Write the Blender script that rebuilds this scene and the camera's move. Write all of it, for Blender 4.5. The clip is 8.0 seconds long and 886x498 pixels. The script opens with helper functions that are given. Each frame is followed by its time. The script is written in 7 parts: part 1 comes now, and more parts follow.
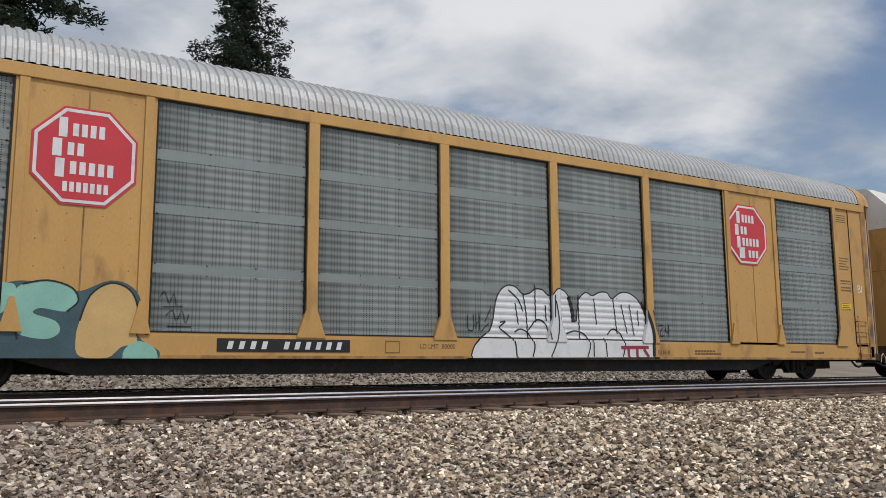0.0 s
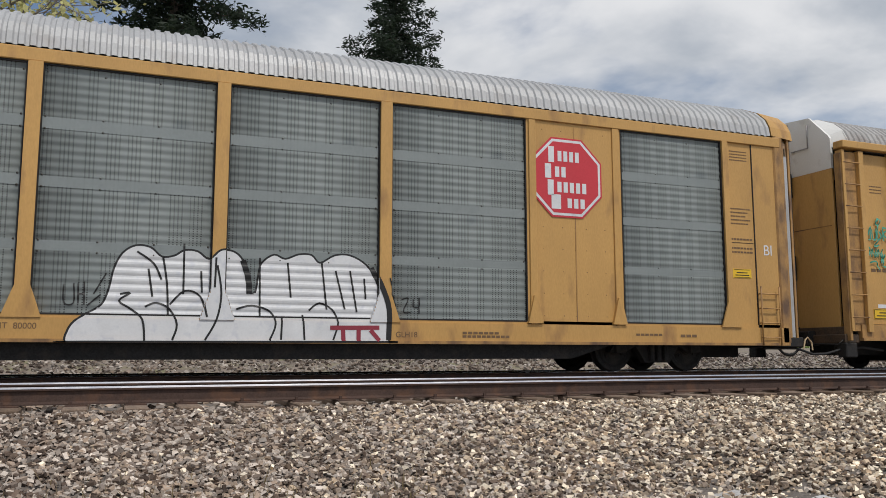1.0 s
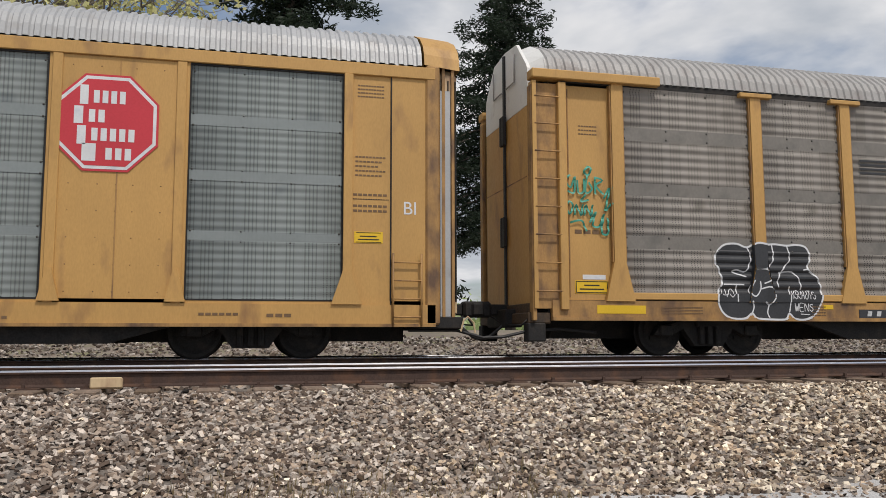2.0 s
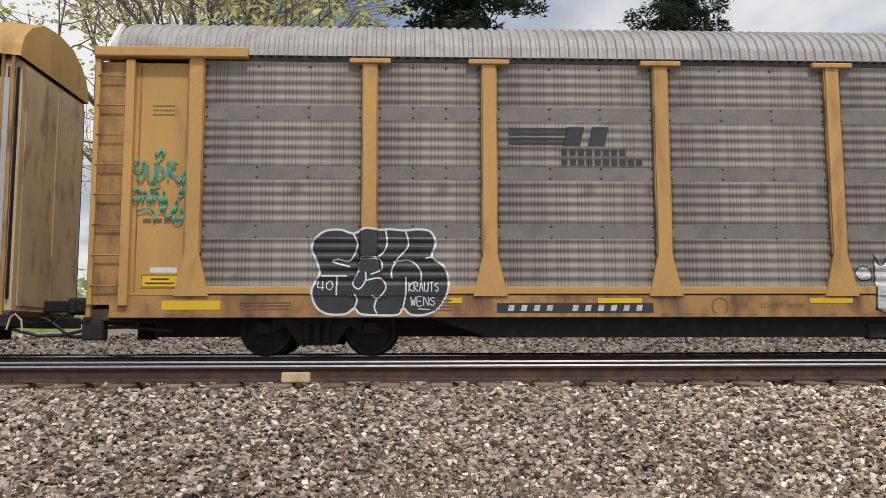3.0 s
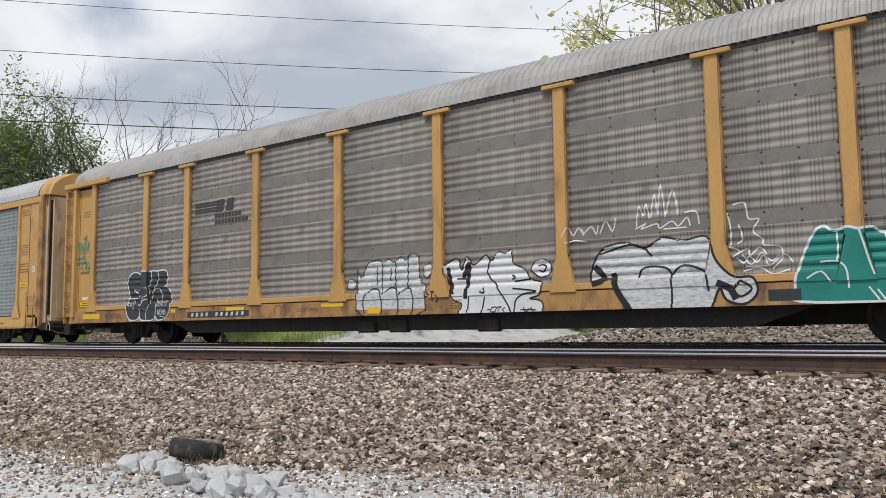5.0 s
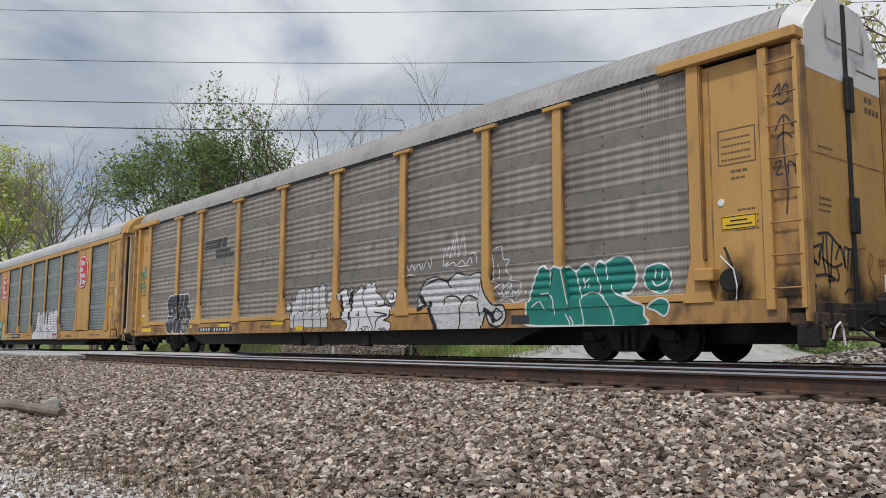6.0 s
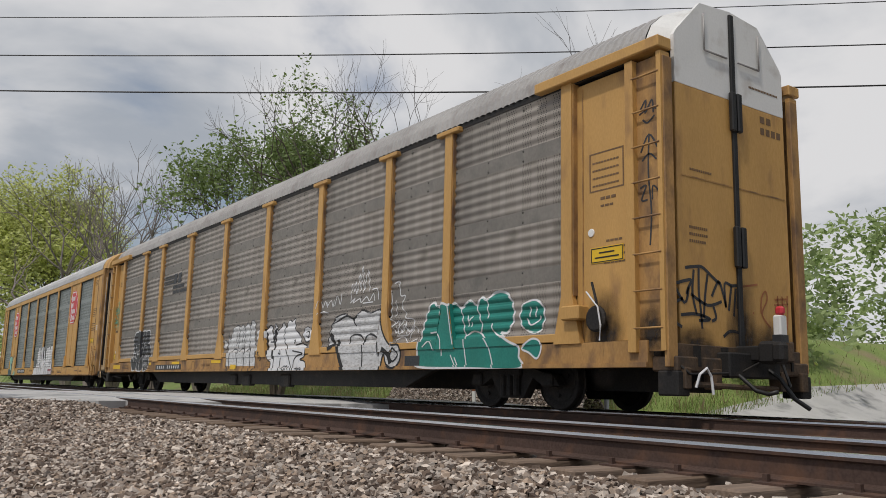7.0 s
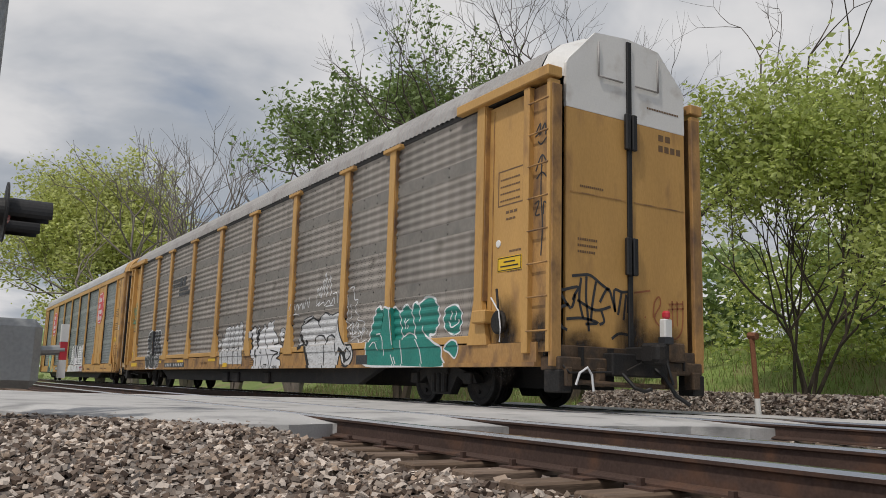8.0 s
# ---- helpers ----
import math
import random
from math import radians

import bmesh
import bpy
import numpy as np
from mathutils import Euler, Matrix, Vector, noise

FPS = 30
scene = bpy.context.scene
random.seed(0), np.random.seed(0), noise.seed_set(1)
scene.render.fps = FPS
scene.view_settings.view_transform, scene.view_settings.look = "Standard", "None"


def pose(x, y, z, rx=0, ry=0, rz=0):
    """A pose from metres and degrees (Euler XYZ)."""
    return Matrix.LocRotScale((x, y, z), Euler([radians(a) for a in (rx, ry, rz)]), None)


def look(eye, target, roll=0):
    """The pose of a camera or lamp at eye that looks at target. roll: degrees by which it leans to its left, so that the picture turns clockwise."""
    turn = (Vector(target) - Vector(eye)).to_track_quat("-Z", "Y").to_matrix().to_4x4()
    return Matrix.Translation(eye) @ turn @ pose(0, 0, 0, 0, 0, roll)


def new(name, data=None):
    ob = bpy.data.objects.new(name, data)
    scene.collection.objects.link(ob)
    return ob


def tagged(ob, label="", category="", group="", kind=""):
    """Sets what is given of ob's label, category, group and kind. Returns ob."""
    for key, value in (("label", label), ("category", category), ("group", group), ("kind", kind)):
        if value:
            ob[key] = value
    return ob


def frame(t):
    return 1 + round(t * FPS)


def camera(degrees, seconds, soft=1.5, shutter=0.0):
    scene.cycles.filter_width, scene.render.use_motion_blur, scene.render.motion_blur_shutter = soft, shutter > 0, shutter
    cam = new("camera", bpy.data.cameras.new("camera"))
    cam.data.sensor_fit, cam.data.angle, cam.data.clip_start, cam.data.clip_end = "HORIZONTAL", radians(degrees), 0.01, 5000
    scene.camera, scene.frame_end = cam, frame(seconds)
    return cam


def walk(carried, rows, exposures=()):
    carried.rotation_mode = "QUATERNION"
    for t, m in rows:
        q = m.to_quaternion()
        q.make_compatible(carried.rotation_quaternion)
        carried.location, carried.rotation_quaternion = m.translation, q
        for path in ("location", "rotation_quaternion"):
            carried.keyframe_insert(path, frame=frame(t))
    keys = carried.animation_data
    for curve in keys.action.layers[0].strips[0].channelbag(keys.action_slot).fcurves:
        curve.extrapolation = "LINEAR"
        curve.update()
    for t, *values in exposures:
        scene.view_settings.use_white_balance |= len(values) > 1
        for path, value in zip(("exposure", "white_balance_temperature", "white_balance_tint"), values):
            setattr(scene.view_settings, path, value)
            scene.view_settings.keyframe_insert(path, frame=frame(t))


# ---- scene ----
import mathutils.geometry

cam = camera(55.8, 8.0, soft=0.55)


def eye_pose(x, y, z, yaw, pitch, roll):
    return pose(x, y, z, 0, 0, yaw) @ pose(0, 0, 0, 90 + pitch) @ pose(0, 0, 0, 0, 0, roll)


# seconds, place in metres, yaw, pitch, roll in degrees
PATH = [
    (0, 0.000, 0.000, 0.300, -32.51, 8.19, -0.35),
    (0.5, 0.000, 0.000, 0.300, -27.46, 7.75, -0.10),
    (1, 0.000, 0.000, 0.300, -21.97, 7.25, -0.05),
    (1.2, 0.000, 0.000, 0.300, -19.94, 6.98, -0.10),
    (2.3, 0.000, 0.000, 0.300, -11.08, 6.07, -0.08),
    (2.5, 0.000, 0.000, 0.300, -8.54, 6.13, -0.05),
    (3, 0.000, 0.000, 0.300, -2.21, 5.97, -0.12),
    (3.5, 0.000, 0.000, 0.300, 7.37, 5.84, -0.28),
    (4, 0.000, 0.000, 0.300, 18.05, 5.53, -0.42),
    (4.5, 0.000, 0.000, 0.300, 28.12, 5.45, -0.57),
    (4.7, 0.000, 0.000, 0.300, 31.86, 5.50, -0.60),
    (5.8, 0.167, 0.560, 0.214, 50.37, 6.08, -0.07),
    (6, -2.467, 1.762, 0.222, 50.65, 6.69, 0.31),
    (6.5, -7.825, 3.189, 0.230, 50.28, 8.08, 0.72),
    (7, -11.846, 4.893, 0.270, 54.80, 9.50, 1.35),
    (7.5, -16.439, 5.691, 0.287, 56.65, 9.90, 1.62),
    (8, -20.301, 5.809, 0.288, 58.14, 9.33, 1.63),
]
walk(cam, [(r[0], eye_pose(*r[1:])) for r in PATH], exposures=[(0.0, -0.19, 6400, 10), (1.2, -0.15, 6450, 10), (2.3, -0.06, 6600, 11), (4.7, 0.06, 6380, 10), (5.8, -0.12, 6250, 10), (6.5, -0.30, 6480, 10.5), (8.0, -0.30, 6600, 11)])

# ---- world and sun ----
SUN_ELEVATION, SUN_AZIMUTH = 58.0, 160.0   # azimuth from +y towards +x
world = bpy.data.worlds.new("sky")
scene.world = world
world.use_nodes = True


def sky_nodes():
    nt = world.node_tree
    nt.nodes.clear()
    out = nt.nodes.new("ShaderNodeOutputWorld")
    bg = nt.nodes.new("ShaderNodeBackground")
    sky = nt.nodes.new("ShaderNodeTexSky")
    sky.sky_type = "NISHITA"
    sky.sun_disc = False
    sky.sun_elevation = radians(SUN_ELEVATION)
    sky.sun_rotation = radians(SUN_AZIMUTH)
    sky.dust_density = 2.0
    gain = nt.nodes.new("ShaderNodeMix")
    gain.data_type, gain.blend_type = "RGBA", "MULTIPLY"
    gain.inputs[0].default_value = 1.0
    gain.inputs[7].default_value = (0.125, 0.125, 0.125, 1)
    nt.links.new(sky.outputs[0], gain.inputs[6])
    co = nt.nodes.new("ShaderNodeTexCoord")
    sep = nt.nodes.new("ShaderNodeSeparateXYZ")
    nt.links.new(co.outputs["Generated"], sep.inputs[0])
    # flat cloud layer: direction divided by its height
    lift = nt.nodes.new("ShaderNodeMath")
    lift.operation = "MAXIMUM"
    lift.inputs[1].default_value = 0.0
    nt.links.new(sep.outputs[2], lift.inputs[0])
    add = nt.nodes.new("ShaderNodeMath")
    add.operation = "ADD"
    add.inputs[1].default_value = 0.22
    nt.links.new(lift.outputs[0], add.inputs[0])
    div = nt.nodes.new("ShaderNodeVectorMath")
    div.operation = "DIVIDE"
    comb = nt.nodes.new("ShaderNodeCombineXYZ")
    for i in range(3):
        nt.links.new(add.outputs[0], comb.inputs[i])
    nt.links.new(co.outputs["Generated"], div.inputs[0])
    nt.links.new(comb.outputs[0], div.inputs[1])

    west = nt.nodes.new("ShaderNodeMath")
    west.operation = "MULTIPLY"
    west.inputs[1].default_value = -0.055
    nt.links.new(sep.outputs[0], west.inputs[0])

    def clouds(scale, detail, lo, hi, seed, front=False):
        shift = nt.nodes.new("ShaderNodeVectorMath")
        shift.operation = "ADD"
        shift.inputs[1].default_value = (seed, seed * 0.7, 0)
        nt.links.new(div.outputs[0], shift.inputs[0])
        n = nt.nodes.new("ShaderNodeTexNoise")
        n.inputs["Scale"].default_value = scale
        n.inputs["Detail"].default_value = detail
        n.inputs["Roughness"].default_value = 0.52
        n.inputs["Distortion"].default_value = 0.25
        nt.links.new(shift.outputs[0], n.inputs["Vector"])
        m = nt.nodes.new("ShaderNodeMapRange")
        m.inputs[1].default_value, m.inputs[2].default_value = lo, hi
        m.interpolation_type = "SMOOTHSTEP"
        v = n.outputs["Fac"]
        if front:
            plus = nt.nodes.new("ShaderNodeMath")
            plus.operation = "ADD"
            nt.links.new(v, plus.inputs[0])
            nt.links.new(west.outputs[0], plus.inputs[1])
            v = plus.outputs[0]
        nt.links.new(v, m.inputs[0])
        return m.outputs[0]

    cover = clouds(0.95, 7, 0.365, 0.52, 5.3, True)
    tone = clouds(1.5, 6, 0.38, 0.62, 7.7)
    white = nt.nodes.new("ShaderNodeMix")
    white.data_type = "RGBA"
    white.inputs[6].default_value = (0.50, 0.55, 0.62, 1)
    white.inputs[7].default_value = (0.95, 0.955, 0.97, 1)
    nt.links.new(tone, white.inputs[0])
    mix = nt.nodes.new("ShaderNodeMix")
    mix.data_type = "RGBA"
    nt.links.new(cover, mix.inputs[0])
    nt.links.new(gain.outputs[2], mix.inputs[6])
    nt.links.new(white.outputs[2], mix.inputs[7])
    nt.links.new(mix.outputs[2], bg.inputs[0])
    bg.inputs[1].default_value = 0.9
    nt.links.new(bg.outputs[0], out.inputs[0])


sky_nodes()
sun = new("sun", bpy.data.lights.new("sun", "SUN"))
sun.data.energy = 2.3
sun.data.angle = radians(3.0)
sun.data.color = (1.0, 0.95, 0.87)
_e, _a = radians(SUN_ELEVATION), radians(SUN_AZIMUTH)
sun.matrix_basis = look((60 * math.sin(_a) * math.cos(_e), 60 * math.cos(_a) * math.cos(_e), 60 * math.sin(_e)), (0, 0, 0))


# ---- materials ----
def ramp_color(c, k):
    return (min(c[0] * k, 1), min(c[1] * k, 1), min(c[2] * k, 1), 1)


def surface(name, color, rough=0.6, metal=0.0, grain=40.0, stain=1.5, spread=0.12, dirt=None, dirt_amount=0.0,
            bump=0.0, bump_scale=60.0, vary=0.0, stretch=(1, 1, 1)):
    """Base colour with fine grain, large stains, an optional second colour of dirt and relief."""
    m = bpy.data.materials.new(name)
    m.use_nodes = True
    nt = m.node_tree
    bsdf = nt.nodes["Principled BSDF"]
    bsdf.inputs["Roughness"].default_value = rough
    bsdf.inputs["Metallic"].default_value = metal
    co = nt.nodes.new("ShaderNodeTexCoord")
    mp = nt.nodes.new("ShaderNodeMapping")
    mp.inputs["Scale"].default_value = stretch
    nt.links.new(co.outputs["Object"], mp.inputs[0])

    def tex(scale, detail):
        n = nt.nodes.new("ShaderNodeTexNoise")
        n.inputs["Scale"].default_value = scale
        n.inputs["Detail"].default_value = detail
        nt.links.new(mp.outputs[0], n.inputs["Vector"])
        return n.outputs["Fac"]

    def mixed(fac, a, b, blend="MIX"):
        x = nt.nodes.new("ShaderNodeMix")
        x.data_type, x.blend_type = "RGBA", blend
        for sock, v in ((x.inputs[0], fac), (x.inputs[6], a), (x.inputs[7], b)):
            if isinstance(v, (tuple, float, int)):
                sock.default_value = v
            else:
                nt.links.new(v, sock)
        return x.outputs[2]

    def ranged(v, lo, hi, to_lo=0.0, to_hi=1.0):
        r = nt.nodes.new("ShaderNodeMapRange")
        for i, k in enumerate((lo, hi, to_lo, to_hi)):
            r.inputs[i + 1].default_value = k
        nt.links.new(v, r.inputs[0])
        return r.outputs[0]

    big, fine = tex(stain, 4), tex(grain, 3)
    col = mixed(ranged(big, 0.3, 0.7), ramp_color(color, 1 - spread), ramp_color(color, 1 + spread))
    col = mixed(ranged(fine, 0.3, 0.7), col, mixed(1.0, col, (1 - spread, 1 - spread, 1 - spread, 1), "MULTIPLY"))
    if dirt:
        d = ranged(tex(stain * 2.3, 8), 0.62 - dirt_amount * 0.35, 0.78 - dirt_amount * 0.2)
        col = mixed(d, col, (*dirt, 1))
    if vary:
        info = nt.nodes.new("ShaderNodeObjectInfo")
        geo = nt.nodes.new("ShaderNodeNewGeometry")
        s = nt.nodes.new("ShaderNodeMath")
        s.operation = "ADD"
        nt.links.new(info.outputs["Random"], s.inputs[0])
        nt.links.new(geo.outputs["Random Per Island"], s.inputs[1])
        f = nt.nodes.new("ShaderNodeMath")
        f.operation = "FRACT"
        nt.links.new(s.outputs[0], f.inputs[0])
        hsv = nt.nodes.new("ShaderNodeHueSaturation")
        nt.links.new(ranged(f.outputs[0], 0, 1, 1 - vary, 1 + vary), hsv.inputs["Value"])
        nt.links.new(ranged(f.outputs[0], 0, 1, 1 + vary * 0.4, 1 - vary * 0.4), hsv.inputs["Saturation"])
        nt.links.new(col, hsv.inputs["Color"])
        col = hsv.outputs[0]
    nt.links.new(col, bsdf.inputs["Base Color"])
    nt.links.new(ranged(fine, 0.3, 0.7, max(rough - 0.1, 0.03), min(rough + 0.1, 1)), bsdf.inputs["Roughness"])
    if bump:
        b = nt.nodes.new("ShaderNodeBump")
        b.inputs["Strength"].default_value = bump
        b.inputs["Distance"].default_value = 0.02
        nt.links.new(tex(bump_scale, 5), b.inputs["Height"])
        nt.links.new(b.outputs[0], bsdf.inputs["Normal"])
    return m


def perforated(name, color, dirt, columns):
    """Galvanised sheet with grid rows of small punched holes and streaks of grime."""
    m = surface(name, color, 0.68, 0.0, 25, 0.9, 0.07, dirt, 0.10, stretch=(1.0, 1, 1.6))
    nt = m.node_tree
    bsdf = nt.nodes["Principled BSDF"]
    bsdf.inputs["Specular IOR Level"].default_value = 0.3
    old = bsdf.inputs["Base Color"].links[0].from_socket
    co = nt.nodes.new("ShaderNodeTexCoord")
    sep = nt.nodes.new("ShaderNodeSeparateXYZ")
    nt.links.new(co.outputs["Object"], sep.inputs[0])

    def op(kind, a, b=None):
        n = nt.nodes.new("ShaderNodeMath")
        n.operation = kind
        for i, v in enumerate((a, b)):
            if v is None:
                continue
            if isinstance(v, (int, float)):
                n.inputs[i].default_value = v
            else:
                nt.links.new(v, n.inputs[i])
        return n.outputs[0]

    def near(v, pitch, width):
        f = op("FRACT", op("DIVIDE", op("ADD", v, 50.0), pitch))
        return op("LESS_THAN", op("ABSOLUTE", op("SUBTRACT", f, 0.5)), width)

    holes = op("MULTIPLY", near(sep.outputs[0], 0.058, 0.15), near(sep.outputs[2], 0.036, 0.22))
    holes = op("MULTIPLY", holes, near(sep.outputs[0], columns, 0.33))
    n = nt.nodes.new("ShaderNodeTexNoise")
    n.inputs["Scale"].default_value = 1.7
    nt.links.new(co.outputs["Object"], n.inputs["Vector"])
    holes = op("MULTIPLY", holes, op("MULTIPLY_ADD", n.outputs["Fac"], 1.5))
    mx = nt.nodes.new("ShaderNodeMix")
    mx.data_type = "RGBA"
    nt.links.new(holes, mx.inputs[0])
    nt.links.new(old, mx.inputs[6])
    mx.inputs[7].default_value = (0.012, 0.012, 0.012, 1)
    nt.links.new(mx.outputs[2], bsdf.inputs["Base Color"])
    return m


def stone_surface(name, color=(0.42, 0.375, 0.335)):
    """Broken stone: tan, grey and brown pieces picked by chance, with fine grain."""
    m = surface(name, color, 0.85, 0, 70, 6, 0.15)
    nt = m.node_tree
    bsdf = nt.nodes["Principled BSDF"]
    old = bsdf.inputs["Base Color"].links[0].from_socket
    geo = nt.nodes.new("ShaderNodeNewGeometry")
    ramp = nt.nodes.new("ShaderNodeValToRGB")
    stops = ((0.0, (0.11, 0.08, 0.065)), (0.2, (0.36, 0.28, 0.23)), (0.42, (0.58, 0.55, 0.53)), (0.60, (1.0, 0.84, 0.70)), (0.78, (0.95, 0.93, 0.91)), (1.0, (1.9, 1.84, 1.76)))
    ramp.color_ramp.elements[0].position = stops[0][0]
    ramp.color_ramp.elements[0].color = (*stops[0][1], 1)
    ramp.color_ramp.elements[1].position = stops[-1][0]
    ramp.color_ramp.elements[1].color = (*stops[-1][1], 1)
    for p, c in stops[1:-1]:
        ramp.color_ramp.elements.new(p).color = (*c, 1)
    nt.links.new(geo.outputs["Random Per Island"], ramp.inputs[0])
    mx = nt.nodes.new("ShaderNodeMix")
    mx.data_type, mx.blend_type = "RGBA", "MULTIPLY"
    mx.inputs[0].default_value = 1.0
    nt.links.new(old, mx.inputs[6])
    nt.links.new(ramp.outputs[0], mx.inputs[7])
    nt.links.new(mx.outputs[2], bsdf.inputs["Base Color"])
    return m


YELLOW = surface("faded yellow paint", (0.53, 0.305, 0.095), 0.55, 0, 30, 0.8, 0.10, (0.28, 0.15, 0.06), 0.12, stretch=(1.5, 1.5, 0.5))
YELLOW_DIRTY = surface("rusty yellow paint", (0.42, 0.235, 0.08), 0.65, 0, 30, 1.2, 0.16, (0.13, 0.075, 0.045), 0.5, stretch=(1.2, 1, 0.6))
CREAM = surface("chalky faded yellow paint", (0.56, 0.42, 0.25), 0.65, 0, 30, 1.2, 0.12, (0.30, 0.17, 0.10), 0.3, stretch=(1.5, 1.5, 0.6))
BRIGHT_YELLOW = surface("bright yellow paint", (0.75, 0.48, 0.02), 0.5, 0, 30, 1.2, 0.06)
SHEET_LIGHT = perforated("light galvanised sheet", (0.240, 0.268, 0.264), (0.17, 0.195, 0.20), 0.31)
SHEET_DARK = perforated("grimy galvanised sheet", (0.305, 0.280, 0.252), (0.15, 0.135, 0.115), 0.37)
STRIP_LIGHT = surface("smooth galvanised strip", (0.235, 0.262, 0.260), 0.5, 0.1, 25, 0.9, 0.08, (0.24, 0.26, 0.26), 0.15)
# grimy, and darkened in colour because flat bands catch less sky than ribs
STRIP_DARK = surface("grimy smooth strip with painted shade", (0.205, 0.190, 0.170), 0.6, 0.05, 25, 0.9, 0.12, (0.12, 0.115, 0.105), 0.3)
BOLT = surface("grimy bolt heads", (0.085, 0.08, 0.072), 0.7, 0.1, 40, 2, 0.2)
ROOF = surface("galvanised roof sheet", (0.43, 0.435, 0.44), 0.5, 0.15, 30, 1.0, 0.08, (0.35, 0.34, 0.33), 0.2)
ROOF_DULL = surface("weathered roof sheet", (0.37, 0.36, 0.35), 0.6, 0.1, 30, 1.0, 0.10, (0.27, 0.25, 0.24), 0.3)
WHITE = surface("white paint", (0.74, 0.74, 0.72), 0.5, 0, 30, 0.9, 0.05, (0.5, 0.47, 0.43), 0.1)
BLACK = surface("black paint", (0.012, 0.012, 0.013), 0.55, 0, 40, 2, 0.2)
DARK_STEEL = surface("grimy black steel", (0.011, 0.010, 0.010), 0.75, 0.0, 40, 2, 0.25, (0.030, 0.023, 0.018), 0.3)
SOOT = surface("sooty brown paint", (0.10, 0.062, 0.035), 0.75, 0, 30, 2, 0.3, (0.03, 0.024, 0.02), 0.4)
RED = surface("red sign paint", (0.55, 0.035, 0.05), 0.5, 0, 30, 1.5, 0.06)
RAIL_SIDE = surface("rusty rail", (0.072, 0.042, 0.032), 0.8, 0.1, 60, 2, 0.25, (0.12, 0.06, 0.035), 0.3)
RAIL_TOP = surface("polished rail", (0.62, 0.62, 0.63), 0.22, 1.0, 60, 2, 0.1, stretch=(0.1, 1, 1))
TIE = surface("weathered timber", (0.22, 0.155, 0.11), 0.9, 0, 30, 3, 0.3, (0.14, 0.10, 0.075), 0.3, bump=0.5, bump_scale=20, vary=0.25, stretch=(2, 0.3, 2))
STONE = stone_surface("crushed mixed stone")
YARD_STONE = stone_surface("pale yard gravel", (0.62, 0.61, 0.60))
STONE_DARK = stone_surface("dark weathered stone", (0.31, 0.285, 0.265))
STONE_PALE = stone_surface("pale crushed stone", (0.66, 0.59, 0.48))
BED = surface("ballast bed", (0.19, 0.165, 0.145), 0.95, 0, 45, 6, 0.35, (0.12, 0.10, 0.085), 0.4, bump=1.0, bump_scale=25)
LOT = surface("fine grey gravel", (0.55, 0.545, 0.54), 0.95, 0, 70, 0.7, 0.2, (0.30, 0.28, 0.26), 0.3, bump=0.8, bump_scale=40)
GRASS = surface("rough grass", (0.20, 0.27, 0.07), 0.95, 0, 20, 0.25, 0.25, (0.24, 0.20, 0.11), 0.35, bump=1.0, bump_scale=12)
SANDY = surface("tan gravel and straw", (0.25, 0.205, 0.17), 0.95, 0, 30, 0.5, 0.25, (0.20, 0.19, 0.10), 0.4, bump=0.8, bump_scale=15)
ROAD = surface("worn asphalt", (0.49, 0.485, 0.475), 0.9, 0, 60, 0.6, 0.12, (0.20, 0.20, 0.20), 0.3, bump=0.3, bump_scale=60)


# ---- small builders ----
def mesh_of(name, bm, *mats, smooth=False):
    me = bpy.data.meshes.new(name)
    bm.to_mesh(me)
    bm.free()
    for m in mats:
        me.materials.append(m)
    if smooth:
        for p in me.polygons:
            p.use_smooth = True
    return me


def part(name, bm, material, parent, label="", at=None, smooth=False):
    mats = material if isinstance(material, (list, tuple)) else (material,)
    ob = new(name, mesh_of(name, bm, *mats, smooth=smooth))
    ob.parent = parent
    if at is not None:
        ob.matrix_basis = at
    if label:
        tagged(ob, label)
    return ob


def shared(name, me, parent, m):
    ob = new(name, me)
    ob.parent = parent
    ob.matrix_basis = m
    return ob


def thing(name, label, category, m=Matrix(), group="", kind=""):
    ob = new(name)
    ob.matrix_basis = m
    return tagged(ob, label, category, group, kind)


def box(bm, x0, x1, y0, y1, z0, z1, bevel=0.0, mat=0):
    vs = [bm.verts.new((x, y, z)) for z in (z0, z1) for x, y in ((x0, y0), (x1, y0), (x1, y1), (x0, y1))]
    fs = [(3, 2, 1, 0), (4, 5, 6, 7), (0, 1, 5, 4), (1, 2, 6, 5), (2, 3, 7, 6), (3, 0, 4, 7)]
    made = [bm.faces.new([vs[i] for i in f]) for f in fs]
    for f in made:
        f.material_index = mat
    if bevel:
        es = list({e for f in made for e in f.edges})
        r = bmesh.ops.bevel(bm, geom=es, offset=bevel, segments=1, affect="EDGES")
        for f in r["faces"]:
            f.material_index = mat
    return made


def boxes(*rows, bevel=0.0):
    bm = bmesh.new()
    for r in rows:
        box(bm, *r, bevel=bevel)
    return bm


def prism(bm, outline, y0, y1, mat=0):
    """Polygon in x, z pushed from y0 to y1."""
    a = [bm.verts.new((x, y0, z)) for x, z in outline]
    b = [bm.verts.new((x, y1, z)) for x, z in outline]
    n = len(outline)
    fs = [bm.faces.new(a), bm.faces.new(b[::-1])]
    for i in range(n):
        fs.append(bm.faces.new((a[i], b[i], b[(i + 1) % n], a[(i + 1) % n])))
    for f in fs:
        f.material_index = mat
    bmesh.ops.recalc_face_normals(bm, faces=fs)
    return fs


